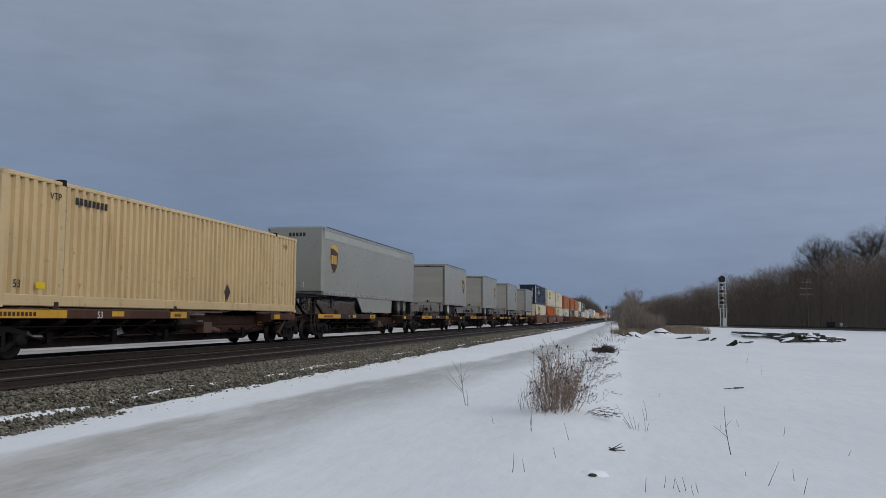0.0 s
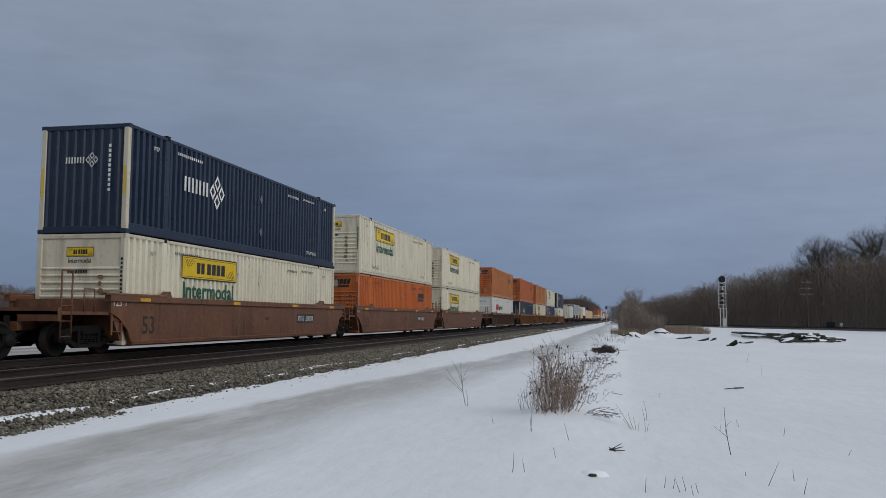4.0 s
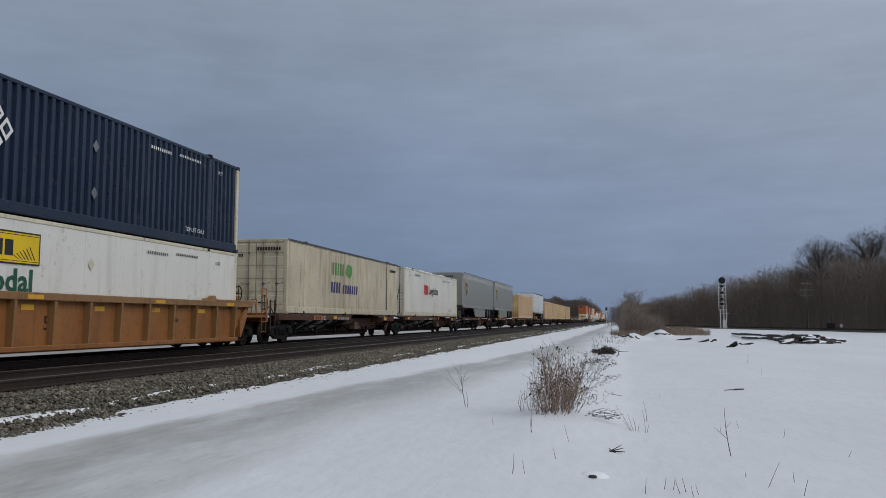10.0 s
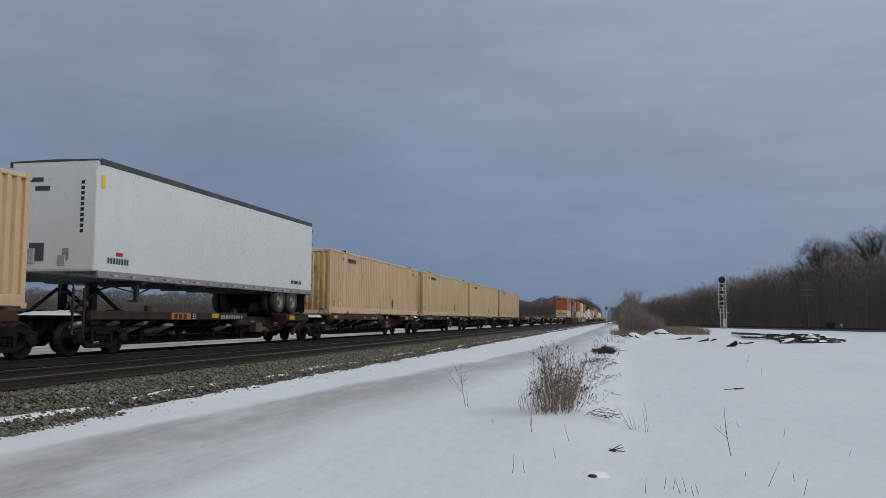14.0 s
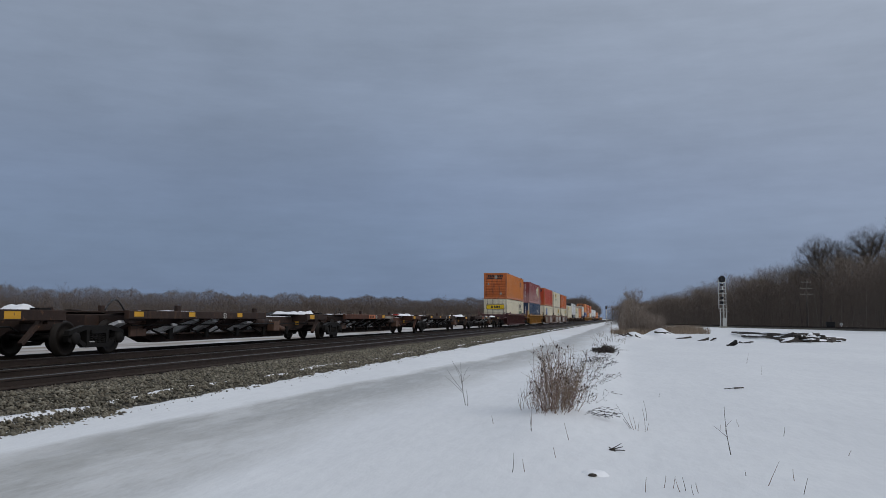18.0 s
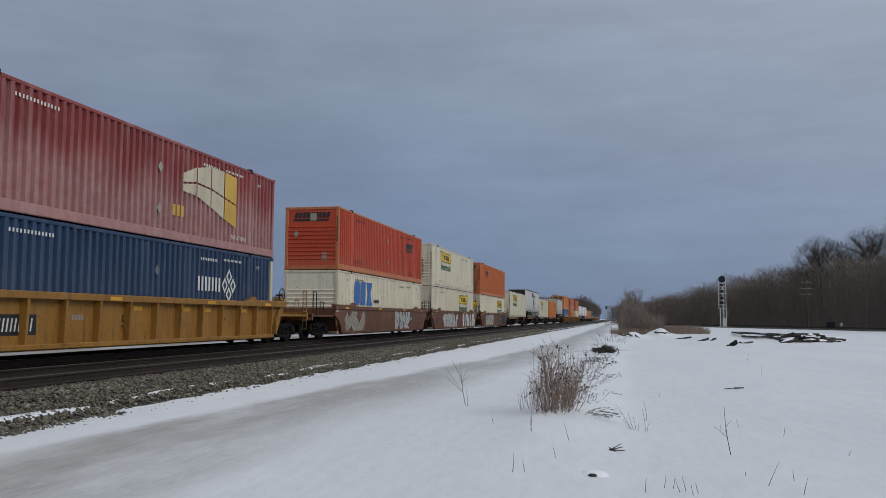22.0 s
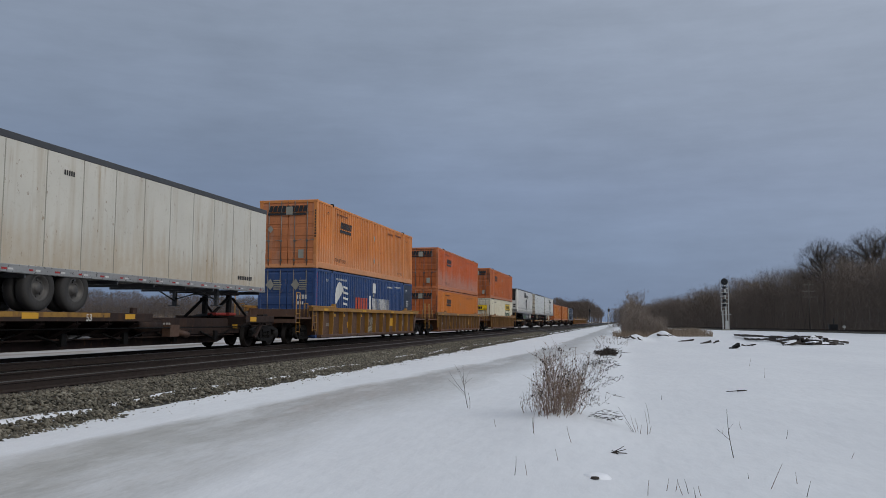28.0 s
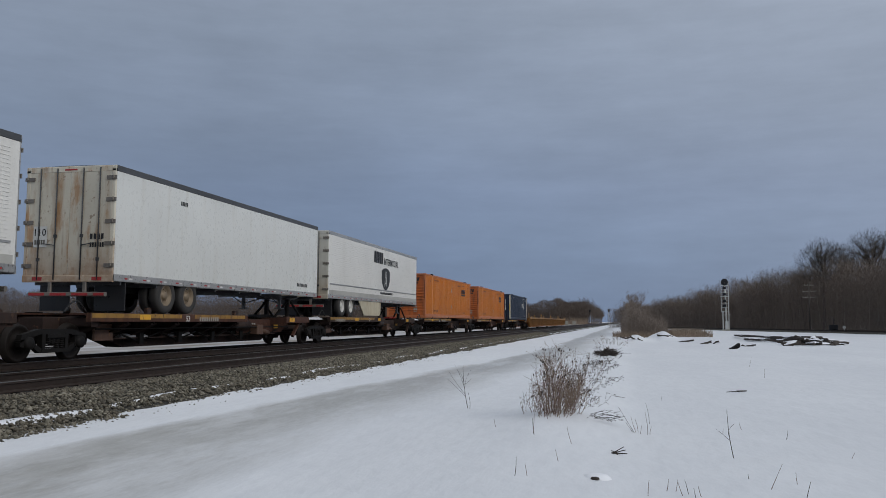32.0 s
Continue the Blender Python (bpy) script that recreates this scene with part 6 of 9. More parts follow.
def weed_clump(x, y, count, radius, h0, h1, seed, label, lean=(0, 0), stalk_mat=None, heads=True, tall=None, branch=(2, 6), profile=None):
    """A clump of dry stalks with ragged seed heads; each kind of piece in a mesh of its own."""
    thick = max(1.0, y / 24)
    rnd = random.Random(seed)
    root = tagged(new("dry_weed_clump"), label, "weeds", "weeds in the snow")
    red, tan, head, leaf = Geo(), Geo(), Geo(), Geo()
    for i in range(count):
        a, q = rnd.uniform(0, 6.28), radius * math.sqrt(rnd.random())
        bx, by = q * math.cos(a), q * math.sin(a) * 1.2
        h = rnd.uniform(h0, h1) * (1 - 0.35 * q / radius)
        if tall and rnd.random() < tall[0]:
            h, bx, by = rnd.uniform(h1, tall[1]), bx * 0.5, by * 0.5
        spread = 0.22 if h < h1 else 0.09
        if profile:
            bx, by, h, fan = profile(rnd)
            spread = 0.13
        tx, ty = bx * 1.2 + rnd.gauss(0, spread) * h + lean[0] * h, by * 1.2 + rnd.gauss(0, spread) * h + lean[1] * h
        if profile:
            tx += fan * h
        gz = ground_z(x + bx, y + by)
        pts = stem_path(rnd, (bx, by, gz - 0.03), (tx, ty, gz + h), 0.15 * h, 5)
        stalk(red if rnd.random() < 0.55 else tan, pts, 0.0042 * thick, 0.0020 * thick)
        d = (pts[-1] - pts[-2]).normalized()
        for k in range(rnd.randrange(*branch)):
            j = rnd.randrange(1, len(pts) - 1)
            s = pts[j].lerp(pts[j + 1], rnd.random() ** 0.6)
            e = s + Vector((rnd.gauss(0, 0.10), rnd.gauss(0, 0.10), rnd.uniform(0.0, 0.16))) * (0.6 + h * 0.5)
            stalk(tan if rnd.random() < 0.6 else red, [s, e], 0.0022 * thick, 0.0010 * thick)
            if heads and rnd.random() < 0.05:
                head.lathe(tuple(e), [(-0.012, 0.003), (0.0, 0.011), (0.012, 0.009), (0.02, 0.002)], 5, 2)
        if heads and rnd.random() < 0.22:
            for k in range(rnd.randrange(1, 4)):
                c = pts[-1] + Vector((rnd.gauss(0, 0.022), rnd.gauss(0, 0.022), rnd.uniform(-0.07, 0.02)))
                head.lathe(tuple(c), [(-0.014, 0.003), (0.0, 0.012), (0.012, 0.010), (0.022, 0.002)], 5, 2)
        if rnd.random() < 0.5:
            j = rnd.randrange(0, len(pts) - 1)
            s = pts[j]
            u = Vector((rnd.gauss(0, 1), rnd.gauss(0, 1), rnd.uniform(-0.3, 0.6))).normalized()
            w_ = u.cross(Vector((0, 0, 1))).normalized() * 0.007
            e = s + u * rnd.uniform(0.04, 0.12)
            leaf.add([s - w_, s + w_, e + w_ * 0.5 - Vector((0, 0, 0.02)), e - w_ * 0.5 - Vector((0, 0, 0.02))], [(0, 1, 2, 3)])
    tagged(part("stalk_tangle", red, stalk_mat or RED_STALK, root, "reddish dry stalks"), kind="stuff")
    tagged(part("stalk_tangle", tan, DRY_GRASS, root, "tan dry stalks"), kind="stuff")
    if heads:
        tagged(part("seed_head_tangle", head, SEED, root, "dark ragged seed heads"), kind="stuff")
    if leaf.v:
        tagged(part("dry_leaves", leaf, DRY_GRASS, root), kind="stuff")
    root.location = (x, y, 0)
    return root


def broad_stand(rnd):
    """Place and height of one stalk in a broad stand that is tall on one side and slopes away to the other."""
    u = rnd.random()
    h = float(np.interp(u, [0, 0.12, 0.3, 0.42, 0.6, 0.8, 1], [0.50, 0.80, 1.20, 1.14, 0.86, 0.70, 0.52]))
    return -0.20 + 0.48 * u + rnd.gauss(0, 0.05), -0.25 + 0.8 * u + rnd.gauss(0, 0.30), h * rnd.uniform(0.45, 1.0), 0.34 * (u - 0.42)


weed_clump(-1.12, 13.95, 150, 0.17, 0.45, 0.96, 1, "thick broad clump of reddish dry weeds with dark seed heads", (0.03, 0), branch=(8, 17), profile=broad_stand)
weed_clump(-1.55, 14.3, 7, 0.14, 0.25, 0.62, 3, "thin clump of dry weeds beside the large one", (-0.1, 0))
weed_clump(-0.80, 16.6, 14, 0.26, 0.12, 0.42, 4, "dry weeds leaning over the bank", (0.25, 0), SEED)
weed_clump(-0.95, 20.0, 14, 0.3, 0.2, 0.8, 5, "dry weeds on the snowy bank", (0.15, 0), SEED)
weed_clump(-1.30, 21.5, 8, 0.3, 0.3, 0.9, 6, "thin dry weeds on the snowy bank", (0.1, 0))
weed_clump(-0.9, 25.5, 13, 0.4, 0.2, 0.7, 7, "dry weeds on the snowy bank", (0.2, 0), SEED)
weed_clump(-1.1, 30.0, 7, 0.4, 0.12, 0.4, 8, "dry weeds on the snowy bank", (0.2, 0), SEED)
weed_clump(-1.25, 37.0, 5, 0.5, 0.12, 0.35, 9, "dry weeds on the snowy bank", (0.1, 0), SEED)
weed_clump(-1.1, 49.0, 9, 0.8, 0.12, 0.35, 10, "dry weeds along the bank's far end", (0.1, 0), SEED)
weed_clump(-0.9, 60.0, 22, 1.2, 0.2, 0.6, 11, "dry weeds along the bank's far end", (0.1, 0), SEED)
weed_clump(-0.7, 76.0, 34, 1.4, 0.2, 0.8, 12, "dry weeds along the bank's far end", (0.1, 0), SEED)
weed_clump(-1.05, 17.8, 9, 0.35, 0.15, 0.5, 14, "short dark weeds on the snowy bank", (0.1, 0), SEED)
weed_clump(-1.0, 23.5, 9, 0.35, 0.15, 0.5, 15, "short dark weeds on the snowy bank", (0.15, 0), SEED)


def single_stem(x, y, name, label, shoots, seed, r=0.006, material=None):
    """A bare woody stem: shoots are (dx, dy, height, start share) from the base."""
    rnd = random.Random(seed)
    gz = ground_z(x, y)
    root = tagged(new(name), label, "weeds", "single stems in the snow")
    main = shoots[0]
    pts = stem_path(rnd, (0, 0, -0.04), (main[0], main[1], main[2]), 0.05 * main[2], 6)
    g = Geo()
    stalk(g, pts, r, r * 0.35, 5)
    part("stem", g, material or BARK, root)
    for dx, dy, h, s in shoots[1:]:
        i = min(5, int(s * 6))
        q = pts[i].lerp(pts[i + 1], s * 6 - i)
        b = Geo()
        stalk(b, stem_path(rnd, q, (dx, dy, h), 0.04, 4), r * 0.6, r * 0.25, 4)
        part("shoot", b, material or BARK, root)
    root.location = (x, y, gz)
    return root


single_stem(-2.84, 15.4, "woody_stem", "bare twiggy sapling standing in the snow", [(-0.10, 0.0, 0.78, 0), (-0.36, 0, 0.66, 0.35), (-0.28, 0.1, 0.8, 0.5), (0.04, 0.05, 0.7, 0.45), (-0.40, 0.05, 0.52, 0.3), (0.08, -0.05, 0.55, 0.55), (-0.2, 0.0, 0.72, 0.6)], 1)
single_stem(-2.79, 15.3, "woody_stem", "thin bare stem standing in the snow", [(-0.03, 0, 0.30, 0)], 2, 0.005)
single_stem(1.37, 11.67, "woody_stem", "forked dark stem standing in the snow", [(-0.08, 0.0, 0.62, 0), (-0.21, 0.05, 0.36, 0.4), (0.01, 0.02, 0.44, 0.45)], 3, 0.0065)
for i, (x, y, dx, h) in enumerate(((0.15, 13.9, -0.27, 0.40), (0.17, 13.9, -0.10, 0.27), (0.19, 14.0, -0.05, 0.22), (0.13, 13.9, -0.14, 0.16), (0.33, 13.8, -0.04, 0.36), (0.36, 13.9, 0.03, 0.12), (0.40, 15.4, -0.06, 0.36), (0.22, 13.8, 0.02, 0.14),
                                   (-1.25, 11.7, 0.02, 0.36), (-1.22, 11.6, -0.03, 0.22), (-0.70, 11.4, -0.07, 0.22), (-0.77, 10.0, -0.04, 0.13), (-1.15, 8.9, 0.02, 0.20), (-1.02, 9.0, -0.03, 0.14), (1.43, 9.3, 0.13, 0.26), (1.70, 8.9, 0.05, 0.16), (1.78, 9.7, -0.02, 0.12),
                                   (0.55, 8.7, -0.06, 0.13), (0.60, 8.8, -0.04, 0.14), (0.47, 8.9, 0.03, 0.12), (0.38, 8.9, 0.03, 0.12), (0.66, 8.6, -0.03, 0.10), (0.72, 8.7, -0.04, 0.10), (0.20, 8.6, 0.01, 0.15), (1.31, 9.9, -0.01, 0.06), (4.88, 36.0, 0.1, 0.4), (4.4, 29.0, 0.0, 0.3), (2.41, 14.0, 0.03, 0.14), (1.5, 14.3, 0.02, 0.10), (1.9, 15.0, -0.05, 0.12),
                                   (-1.85, 16.0, -0.05, 0.24), (-1.9, 12.6, -0.03, 0.12), (2.9, 12.2, 0.05, 0.08), (0.8, 20.0, 0.0, 0.1))):
    single_stem(x, y, "grass_stem", "thin dry grass stem poking out of the snow", [(dx, 0.0, h, 0)], 50 + i, 0.0042, RED_STALK if i % 3 else BARK)


# ---------- sticks, planks and the heap of old ties ----------
def loose(name, label, category, geo, material, x, y, z=0.0, rx=0, ry=0, rz=0, group=""):
    ob = part(name, geo, material, None)
    ob.matrix_world = pose(x, y, ground_z(x, y) + z, rx, ry, rz)
    return tagged(ob, label, category, group)


loose("broken_stick", "dark broken stick lying on the snow", "stick", Geo().rod((-0.24, 0, 0), (0.02, 0.02, 0.02), 0.009, 6, 0.012).rod((0.02, 0.02, 0.02), (0.26, 0, 0.035), 0.022, 6, 0.016), OLD_WOOD, 2.75, 22.7, 0.015, 0, 0, 8)
loose("broken_stick", "thin dry stick lying on the snow", "stick", Geo().rod((-0.12, 0, 0.03), (0.14, 0, 0.0), 0.006, 5, 0.004), BARK, -0.16, 19.4, 0.01, 0, 0, -20)
tw = Geo().rod((-0.09, 0.0, 0.02), (0.08, 0.05, 0.06), 0.009, 5, 0.005).rod((-0.08, 0.03, 0.02), (0.06, -0.02, 0.11), 0.008, 5, 0.004).rod((-0.1, 0.02, 0.02), (0.1, 0.0, 0.02), 0.01, 5, 0.006).rod((-0.02, -0.03, 0.01), (-0.1, 0.03, 0.05), 0.009, 5, 0.005)
loose("twig_tangle", "small tangle of black twigs in a dent of the snow", "twigs", tw, SEED, -0.09, 11.2, 0.0)
loose("snow_lump", "low lump of snow with a dark dent", "snow", Geo().lathe((0, 0, 0), [(-0.02, 0.17), (0.018, 0.13), (0.034, 0.07), (0.036, 0.0)], 16, 2), CLEAN_SNOW, -0.32, 9.35, 0.0)
loose("twig_tangle", "dark frozen leaf in the snow dent", "twigs", Geo().lathe((0, 0, 0), [(-0.01, 0.05), (0.008, 0.04), (0.012, 0.0)], 9, 2), SEED, -0.33, 9.20, 0.015)
fl = Geo()
rf = random.Random(4)
for i in range(15):
    p0 = Vector((rf.uniform(-0.30, 0.10), rf.gauss(0, 0.30), rf.uniform(0.01, 0.05)))
    p1 = p0 + Vector((rf.uniform(0.08, 0.22), rf.gauss(-0.12, 0.14), rf.uniform(0.0, 0.07)))
    p2 = p1 + Vector((rf.uniform(0.05, 0.18), rf.gauss(-0.10, 0.12), rf.uniform(-0.05, 0.0)))
    fl.rod(p0, p1, 0.0038, 4, 0.003).rod(p1, p2, 0.0035, 4, 0.0015)
    for k in range(3):
        q = p1.lerp(p2, rf.random())
        fl.rod(q, q + Vector((rf.gauss(0.03, 0.04), rf.gauss(0, 0.05), rf.uniform(-0.01, 0.03))), 0.006, 4, 0.002)
loose("flattened_weeds", "dark flattened weeds lying on the snow", "weeds", fl, SEED, -0.46, 14.5, 0.0, group="weeds in the snow")
# small dark sprigs along the lip of the bank
sg = Geo()
for i in range(52):
    t = rf.random() ** 0.95
    bx, by = -0.66 - 0.40 * t + rf.gauss(0, 0.24), 15.4 + 27 * t
    bz = ground_z(bx, by)
    k0 = max(1.0, by / 17)
    for k in range(rf.randrange(2, 6)):
        p0 = Vector((bx + rf.gauss(0, 0.08), by + rf.gauss(0, 0.12), bz - 0.01))
        p1 = p0 + Vector((rf.gauss(0.05, 0.05), rf.gauss(0, 0.06), rf.uniform(0.04, 0.17)))
        p2 = p1 + Vector((rf.uniform(0.02, 0.15), rf.gauss(-0.02, 0.05), rf.uniform(-0.07, 0.04)))
        sg.rod(p0, p1, 0.0028 * k0, 3, 0.0022 * k0, False, False).rod(p1, p2, 0.0024 * k0, 3, 0.0014 * k0, False, False)
        for m in range(rf.randrange(0, 4)):
            q = p1.lerp(p2, rf.random()) + Vector((rf.gauss(0, 0.012), rf.gauss(0, 0.012), rf.gauss(0, 0.012)))
            sg.rod(q - Vector((0.008, 0, 0.006)) * k0, q + Vector((0.010, 0, 0.004)) * k0, 0.0075 * k0, 4, 0.004 * k0, False, True)
tagged(part("bank_sprigs", sg, SEED, None), "small dark dry sprigs along the snowy bank", "weeds", kind="stuff")
# dark torn brush on the bank
rb = random.Random(9)
bg = Geo()
for i in range(300):
    p0 = Vector((rb.gauss(0, 0.24), rb.gauss(0, 0.9), rb.uniform(0, 0.22)))
    p0.z *= max(0.2, 1 - abs(p0.x) / 0.5)
    bg.rod(p0, p0 + Vector((rb.gauss(0.03, 0.15), rb.gauss(0, 0.25), rb.gauss(-0.02, 0.10))), rb.uniform(0.008, 0.028), 4, 0.006)
for i in range(9):
    c = Vector((rb.gauss(0, 0.14), rb.gauss(0, 0.5), 0.0))
    bg.lathe(tuple(c), [(-0.1, rb.uniform(0.10, 0.18)), (0.0, rb.uniform(0.06, 0.15)), (rb.uniform(0.03, 0.10), 0.02)], 6, 2)
loose("brush_pile", "dark heap of torn roots and brush on the bank", "brush pile", bg, SEED, -0.80, 40.5, 0.07)

def splinter(length, width, height, seed, parts=4):
    """A worn, broken piece of timber: an uneven bar with ragged ends."""
    rnd = random.Random(seed)
    g = Geo()
    rows = []
    for k in range(parts + 1):
        y0 = -length / 2 + length * k / parts
        w_, h_ = width / 2 * rnd.uniform(0.72, 1.1), height / 2 * rnd.uniform(0.65, 1.15)
        dz = rnd.uniform(-0.2, 0.2) * height
        rows.append([(y0 + rnd.uniform(-0.3, 0.3) * width, sx * w_ * rnd.uniform(0.85, 1.1), dz + sz * h_) for sx, sz in ((-1, -1), (1, -1), (1, 0.4), (0.4, 1), (-1, 0.9))])
    for a, b in zip(rows, rows[1:]):
        g.add(a + b, [(m, (m + 1) % 5, 5 + (m + 1) % 5, 5 + m) for m in range(5)])
    g.add(rows[0], [(4, 3, 2, 1, 0)])
    g.add(rows[-1], [(0, 1, 2, 3, 4)])
    return g


def snow_cap(length, width, seed):
    """A soft pad of snow that lies on a timber."""
    rnd = random.Random(seed)
    g = Geo()
    rows = []
    for k in range(6):
        f = math.sin(math.pi * (k + 0.35) / 5.7)
        y0 = -length / 2 + length * k / 5
        rows.append([(y0, -width / 2 * f, -0.03), (y0, -width * 0.3 * f, 0.05 * f * rnd.uniform(0.6, 1.4)), (y0, width * 0.3 * f, 0.05 * f * rnd.uniform(0.6, 1.4)), (y0, width / 2 * f, -0.03)])
    for a, b in zip(rows, rows[1:]):
        g.add(a + b, [(0, 1, 5, 4), (1, 2, 6, 5), (2, 3, 7, 6)], True)
    return g


ro = random.Random(12)
for i in range(40):
    x = ro.uniform(10.7, 14.0)
    y = 60.8 + ro.gauss(0, 0.9) + (x - 11) * 0.3
    edge = 1 - abs(x - 12.2) / 2.4
    L_ = ro.uniform(0.5, 1.9)
    w_ = ro.uniform(0.14, 0.26)
    z = ro.uniform(0.0, 0.46) * edge
    rz = ro.choice((-25, -10, 8, 20, 65, 100)) + ro.uniform(-12, 12)
    tilt = ro.uniform(-16, 16)
    loose("old_tie", "broken weathered railway tie on a heap", "railway tie", splinter(L_, w_, w_ * ro.uniform(0.6, 1.0), 200 + i), OLD_WOOD, x, y, z, ro.uniform(-20, 20), tilt, rz, "heap of old ties")
    if i % 3:
        loose("snow_patch", "patch of snow on the tie heap", "snow", snow_cap(L_ * ro.uniform(0.4, 0.8), w_ * 1.5, 300 + i), CLEAN_SNOW, x, y - 0.02, z + w_ * 0.45, 0, tilt, rz, "snow on the tie heap")
for i, (x0, y0, x1, y1, z0, z1) in enumerate(((9.1, 75.0, 11.6, 60.2, 0.10, 0.42), (9.6, 75.5, 12.6, 61.5, 0.10, 0.45), (9.5, 72.0, 11.0, 61.5, 0.06, 0.22), (10.2, 70.5, 13.2, 60.6, 0.12, 0.40), (12.2, 61.0, 15.2, 63.5, 0.36, 0.14), (11.8, 63.5, 14.6, 63.0, 0.3, 0.12))):
    a_, b_ = Vector((x0, y0, ground_z(x0, y0) + z0)), Vector((x1, y1, ground_z(x1, y1) + z1))
    g = splinter((b_ - a_).length, 0.20, 0.16, 400 + i, 9)
    ob = part("old_timber", g, OLD_WOOD, None)
    d_ = b_ - a_
    ob.matrix_world = Matrix.Translation((a_ + b_) / 2) @ Matrix.Rotation(math.atan2(d_.y, d_.x), 4, "Z") @ Matrix.Rotation(-math.atan2(d_.z, math.hypot(d_.x, d_.y)), 4, "Y")
    tagged(ob, "long weathered timber slanting over the tie heap", "timber", "heap of old ties")
    for k in range(3):
        f = (0.18, 0.48, 0.78)[k] + ro.uniform(-0.08, 0.08)
        p = a_.lerp(b_, f)
        cap = part("snow_patch", snow_cap(ro.uniform(0.8, 2.2), 0.24, 500 + i * 3 + k), CLEAN_SNOW, None)
        cap.matrix_world = Matrix.Translation(p + Vector((0, 0, 0.07))) @ Matrix.Rotation(math.atan2(d_.y, d_.x), 4, "Z")
        tagged(cap, "strip of snow lying on a timber", "snow", "snow on the tie heap")
for i, (x, y, z, rx, ry, rz, L_, w_, label) in enumerate((
        (-0.15, 73.5, 0.10, 0, 22, 0, 0.55, 0.16, "dark broken plank sticking out of a snow heap"), (0.75, 71.6, 0.04, 10, 32, 10, 0.85, 0.22, "dark broken plank sticking out of a snow heap"), (1.25, 71.4, 0.02, 0, 38, 0, 0.6, 0.2, "dark broken plank sticking out of a snow heap"),
        (0.2, 72.6, 0.06, 0, -15, 30, 0.4, 0.16, "dark broken plank sticking out of a snow heap"), (3.2, 75.6, 0.03, 20, 3, 0, 0.95, 0.18, "dark plank half buried in a snow heap"), (3.9, 76.2, 0.02, 0, 12, 20, 0.35, 0.14, "dark plank half buried in a snow heap"),
        (4.96, 72.8, 0.06, 0, -10, 8, 1.25, 0.20, "snow-covered dark plank on the field"), (5.2, 73.4, 0.02, 0, -14, 8, 0.8, 0.14, "snow-covered dark plank on the field"), (6.05, 67.6, 0.05, 0, -16, 15, 0.9, 0.24, "snow-covered dark plank on the field"), (6.75, 67.0, 0.10, 0, -24, -10, 0.42, 0.2, "snow-covered dark plank on the field"),
        (6.85, 57.0, 0.08, 10, -28, 15, 0.72, 0.34, "rough grey block lying in the snow"), (7.9, 60.0, 0.02, 0, 14, 30, 0.5, 0.14, "small dark plank in the snow"), (8.4, 60.8, 0.02, 0, -9, -15, 0.6, 0.14, "small dark plank in the snow"), (8.2, 59.6, 0.0, 0, 5, 10, 0.4, 0.12, "small dark plank in the snow"))):
    loose("plank", label, "plank", splinter(L_, w_, w_ * 0.7, 600 + i), OLD_WOOD if i != 10 else STEEL_DARK, x, y, z, rx, ry, rz, "planks in the snow")


# ---------- signals and poles ----------
def signal_mast(x, y, h, label):
    root = tagged(new("signal_mast"), label, "railway signal", "railway signals")
    g0 = ground_z(x, y)
    part("plinth", Geo().beam(-0.5, 0.7, -0.5, 0.5, -0.3, 0.25, 0.05, 2), GREY_MARK, root)
    part("mast", Geo().rod((0.25, 0, 0.2), (0.05, 0, h - 0.4), 0.16, 10, 0.10).beam(0.02, 0.52, -0.25, 0.25, 0.2, 1.6, 0.04, 2), SIGNAL_PAINT, root)
    lad = Geo()
    for sx in (-0.54, 0.54):
        lad.beam(sx * 0.95 - 0.05 + (0.1 if sx > 0 else -0.05), sx * 0.95 + 0.05 + (0.1 if sx > 0 else -0.05), -0.05, 0.05, h * 0.36, h - 0.55, 0.01, 2)
    part("ladder_rails", lad, SIGNAL_PAINT, root)
    for k in range(9):
        z = h * 0.37 + k * (h * 0.57) / 8
        part("rung", Geo().beam(-0.58, 0.62, -0.05, 0.05, z, z + 0.09, 0.01, 0), SIGNAL_PAINT, root)
    part("lower_post", Geo().beam(-0.42, -0.24, -0.06, 0.06, 0.1, h * 0.38, 0.02, 2).beam(0.55, 0.70, -0.06, 0.06, 0.1, h * 0.38, 0.02, 2), SIGNAL_PAINT, root)
    part("platform", Geo().beam(-0.55, 1.0, -0.4, 0.4, h * 0.30, h * 0.30 + 0.08, 0.01, 0).beam(-0.7, 0.75, -0.35, 0.35, h * 0.655, h * 0.655 + 0.08, 0.01, 0), SIGNAL_PAINT, root)
    for z, r in ((h - 0.55, 0.58),):
        head = part("signal_head", Geo().rod((-0.0, -0.20, z), (-0.0, -0.12, z), r, 22), BLACK_PLASTIC, root, "round black signal target")
        for dx, dz in ((0, 0.3), (0, 0), (0, -0.3)):
            part("lens_hood", Geo().rod((dx, -0.45, z + dz), (dx, -0.2, z + dz), 0.10, 10), BLACK_PLASTIC, head)
    for z in (h * 0.80, h * 0.68, h * 0.55, h * 0.46):
        part("relay_box", Geo().beam(-0.34, 0.20, -0.28, 0.10, z, z + 0.42, 0.03, 2), BLACK_PLASTIC, root)
    root.location = (x, y, g0)
    return root


signal_mast(16.65, 150.0, 8.8, "silver lattice railway signal mast with a round black head")


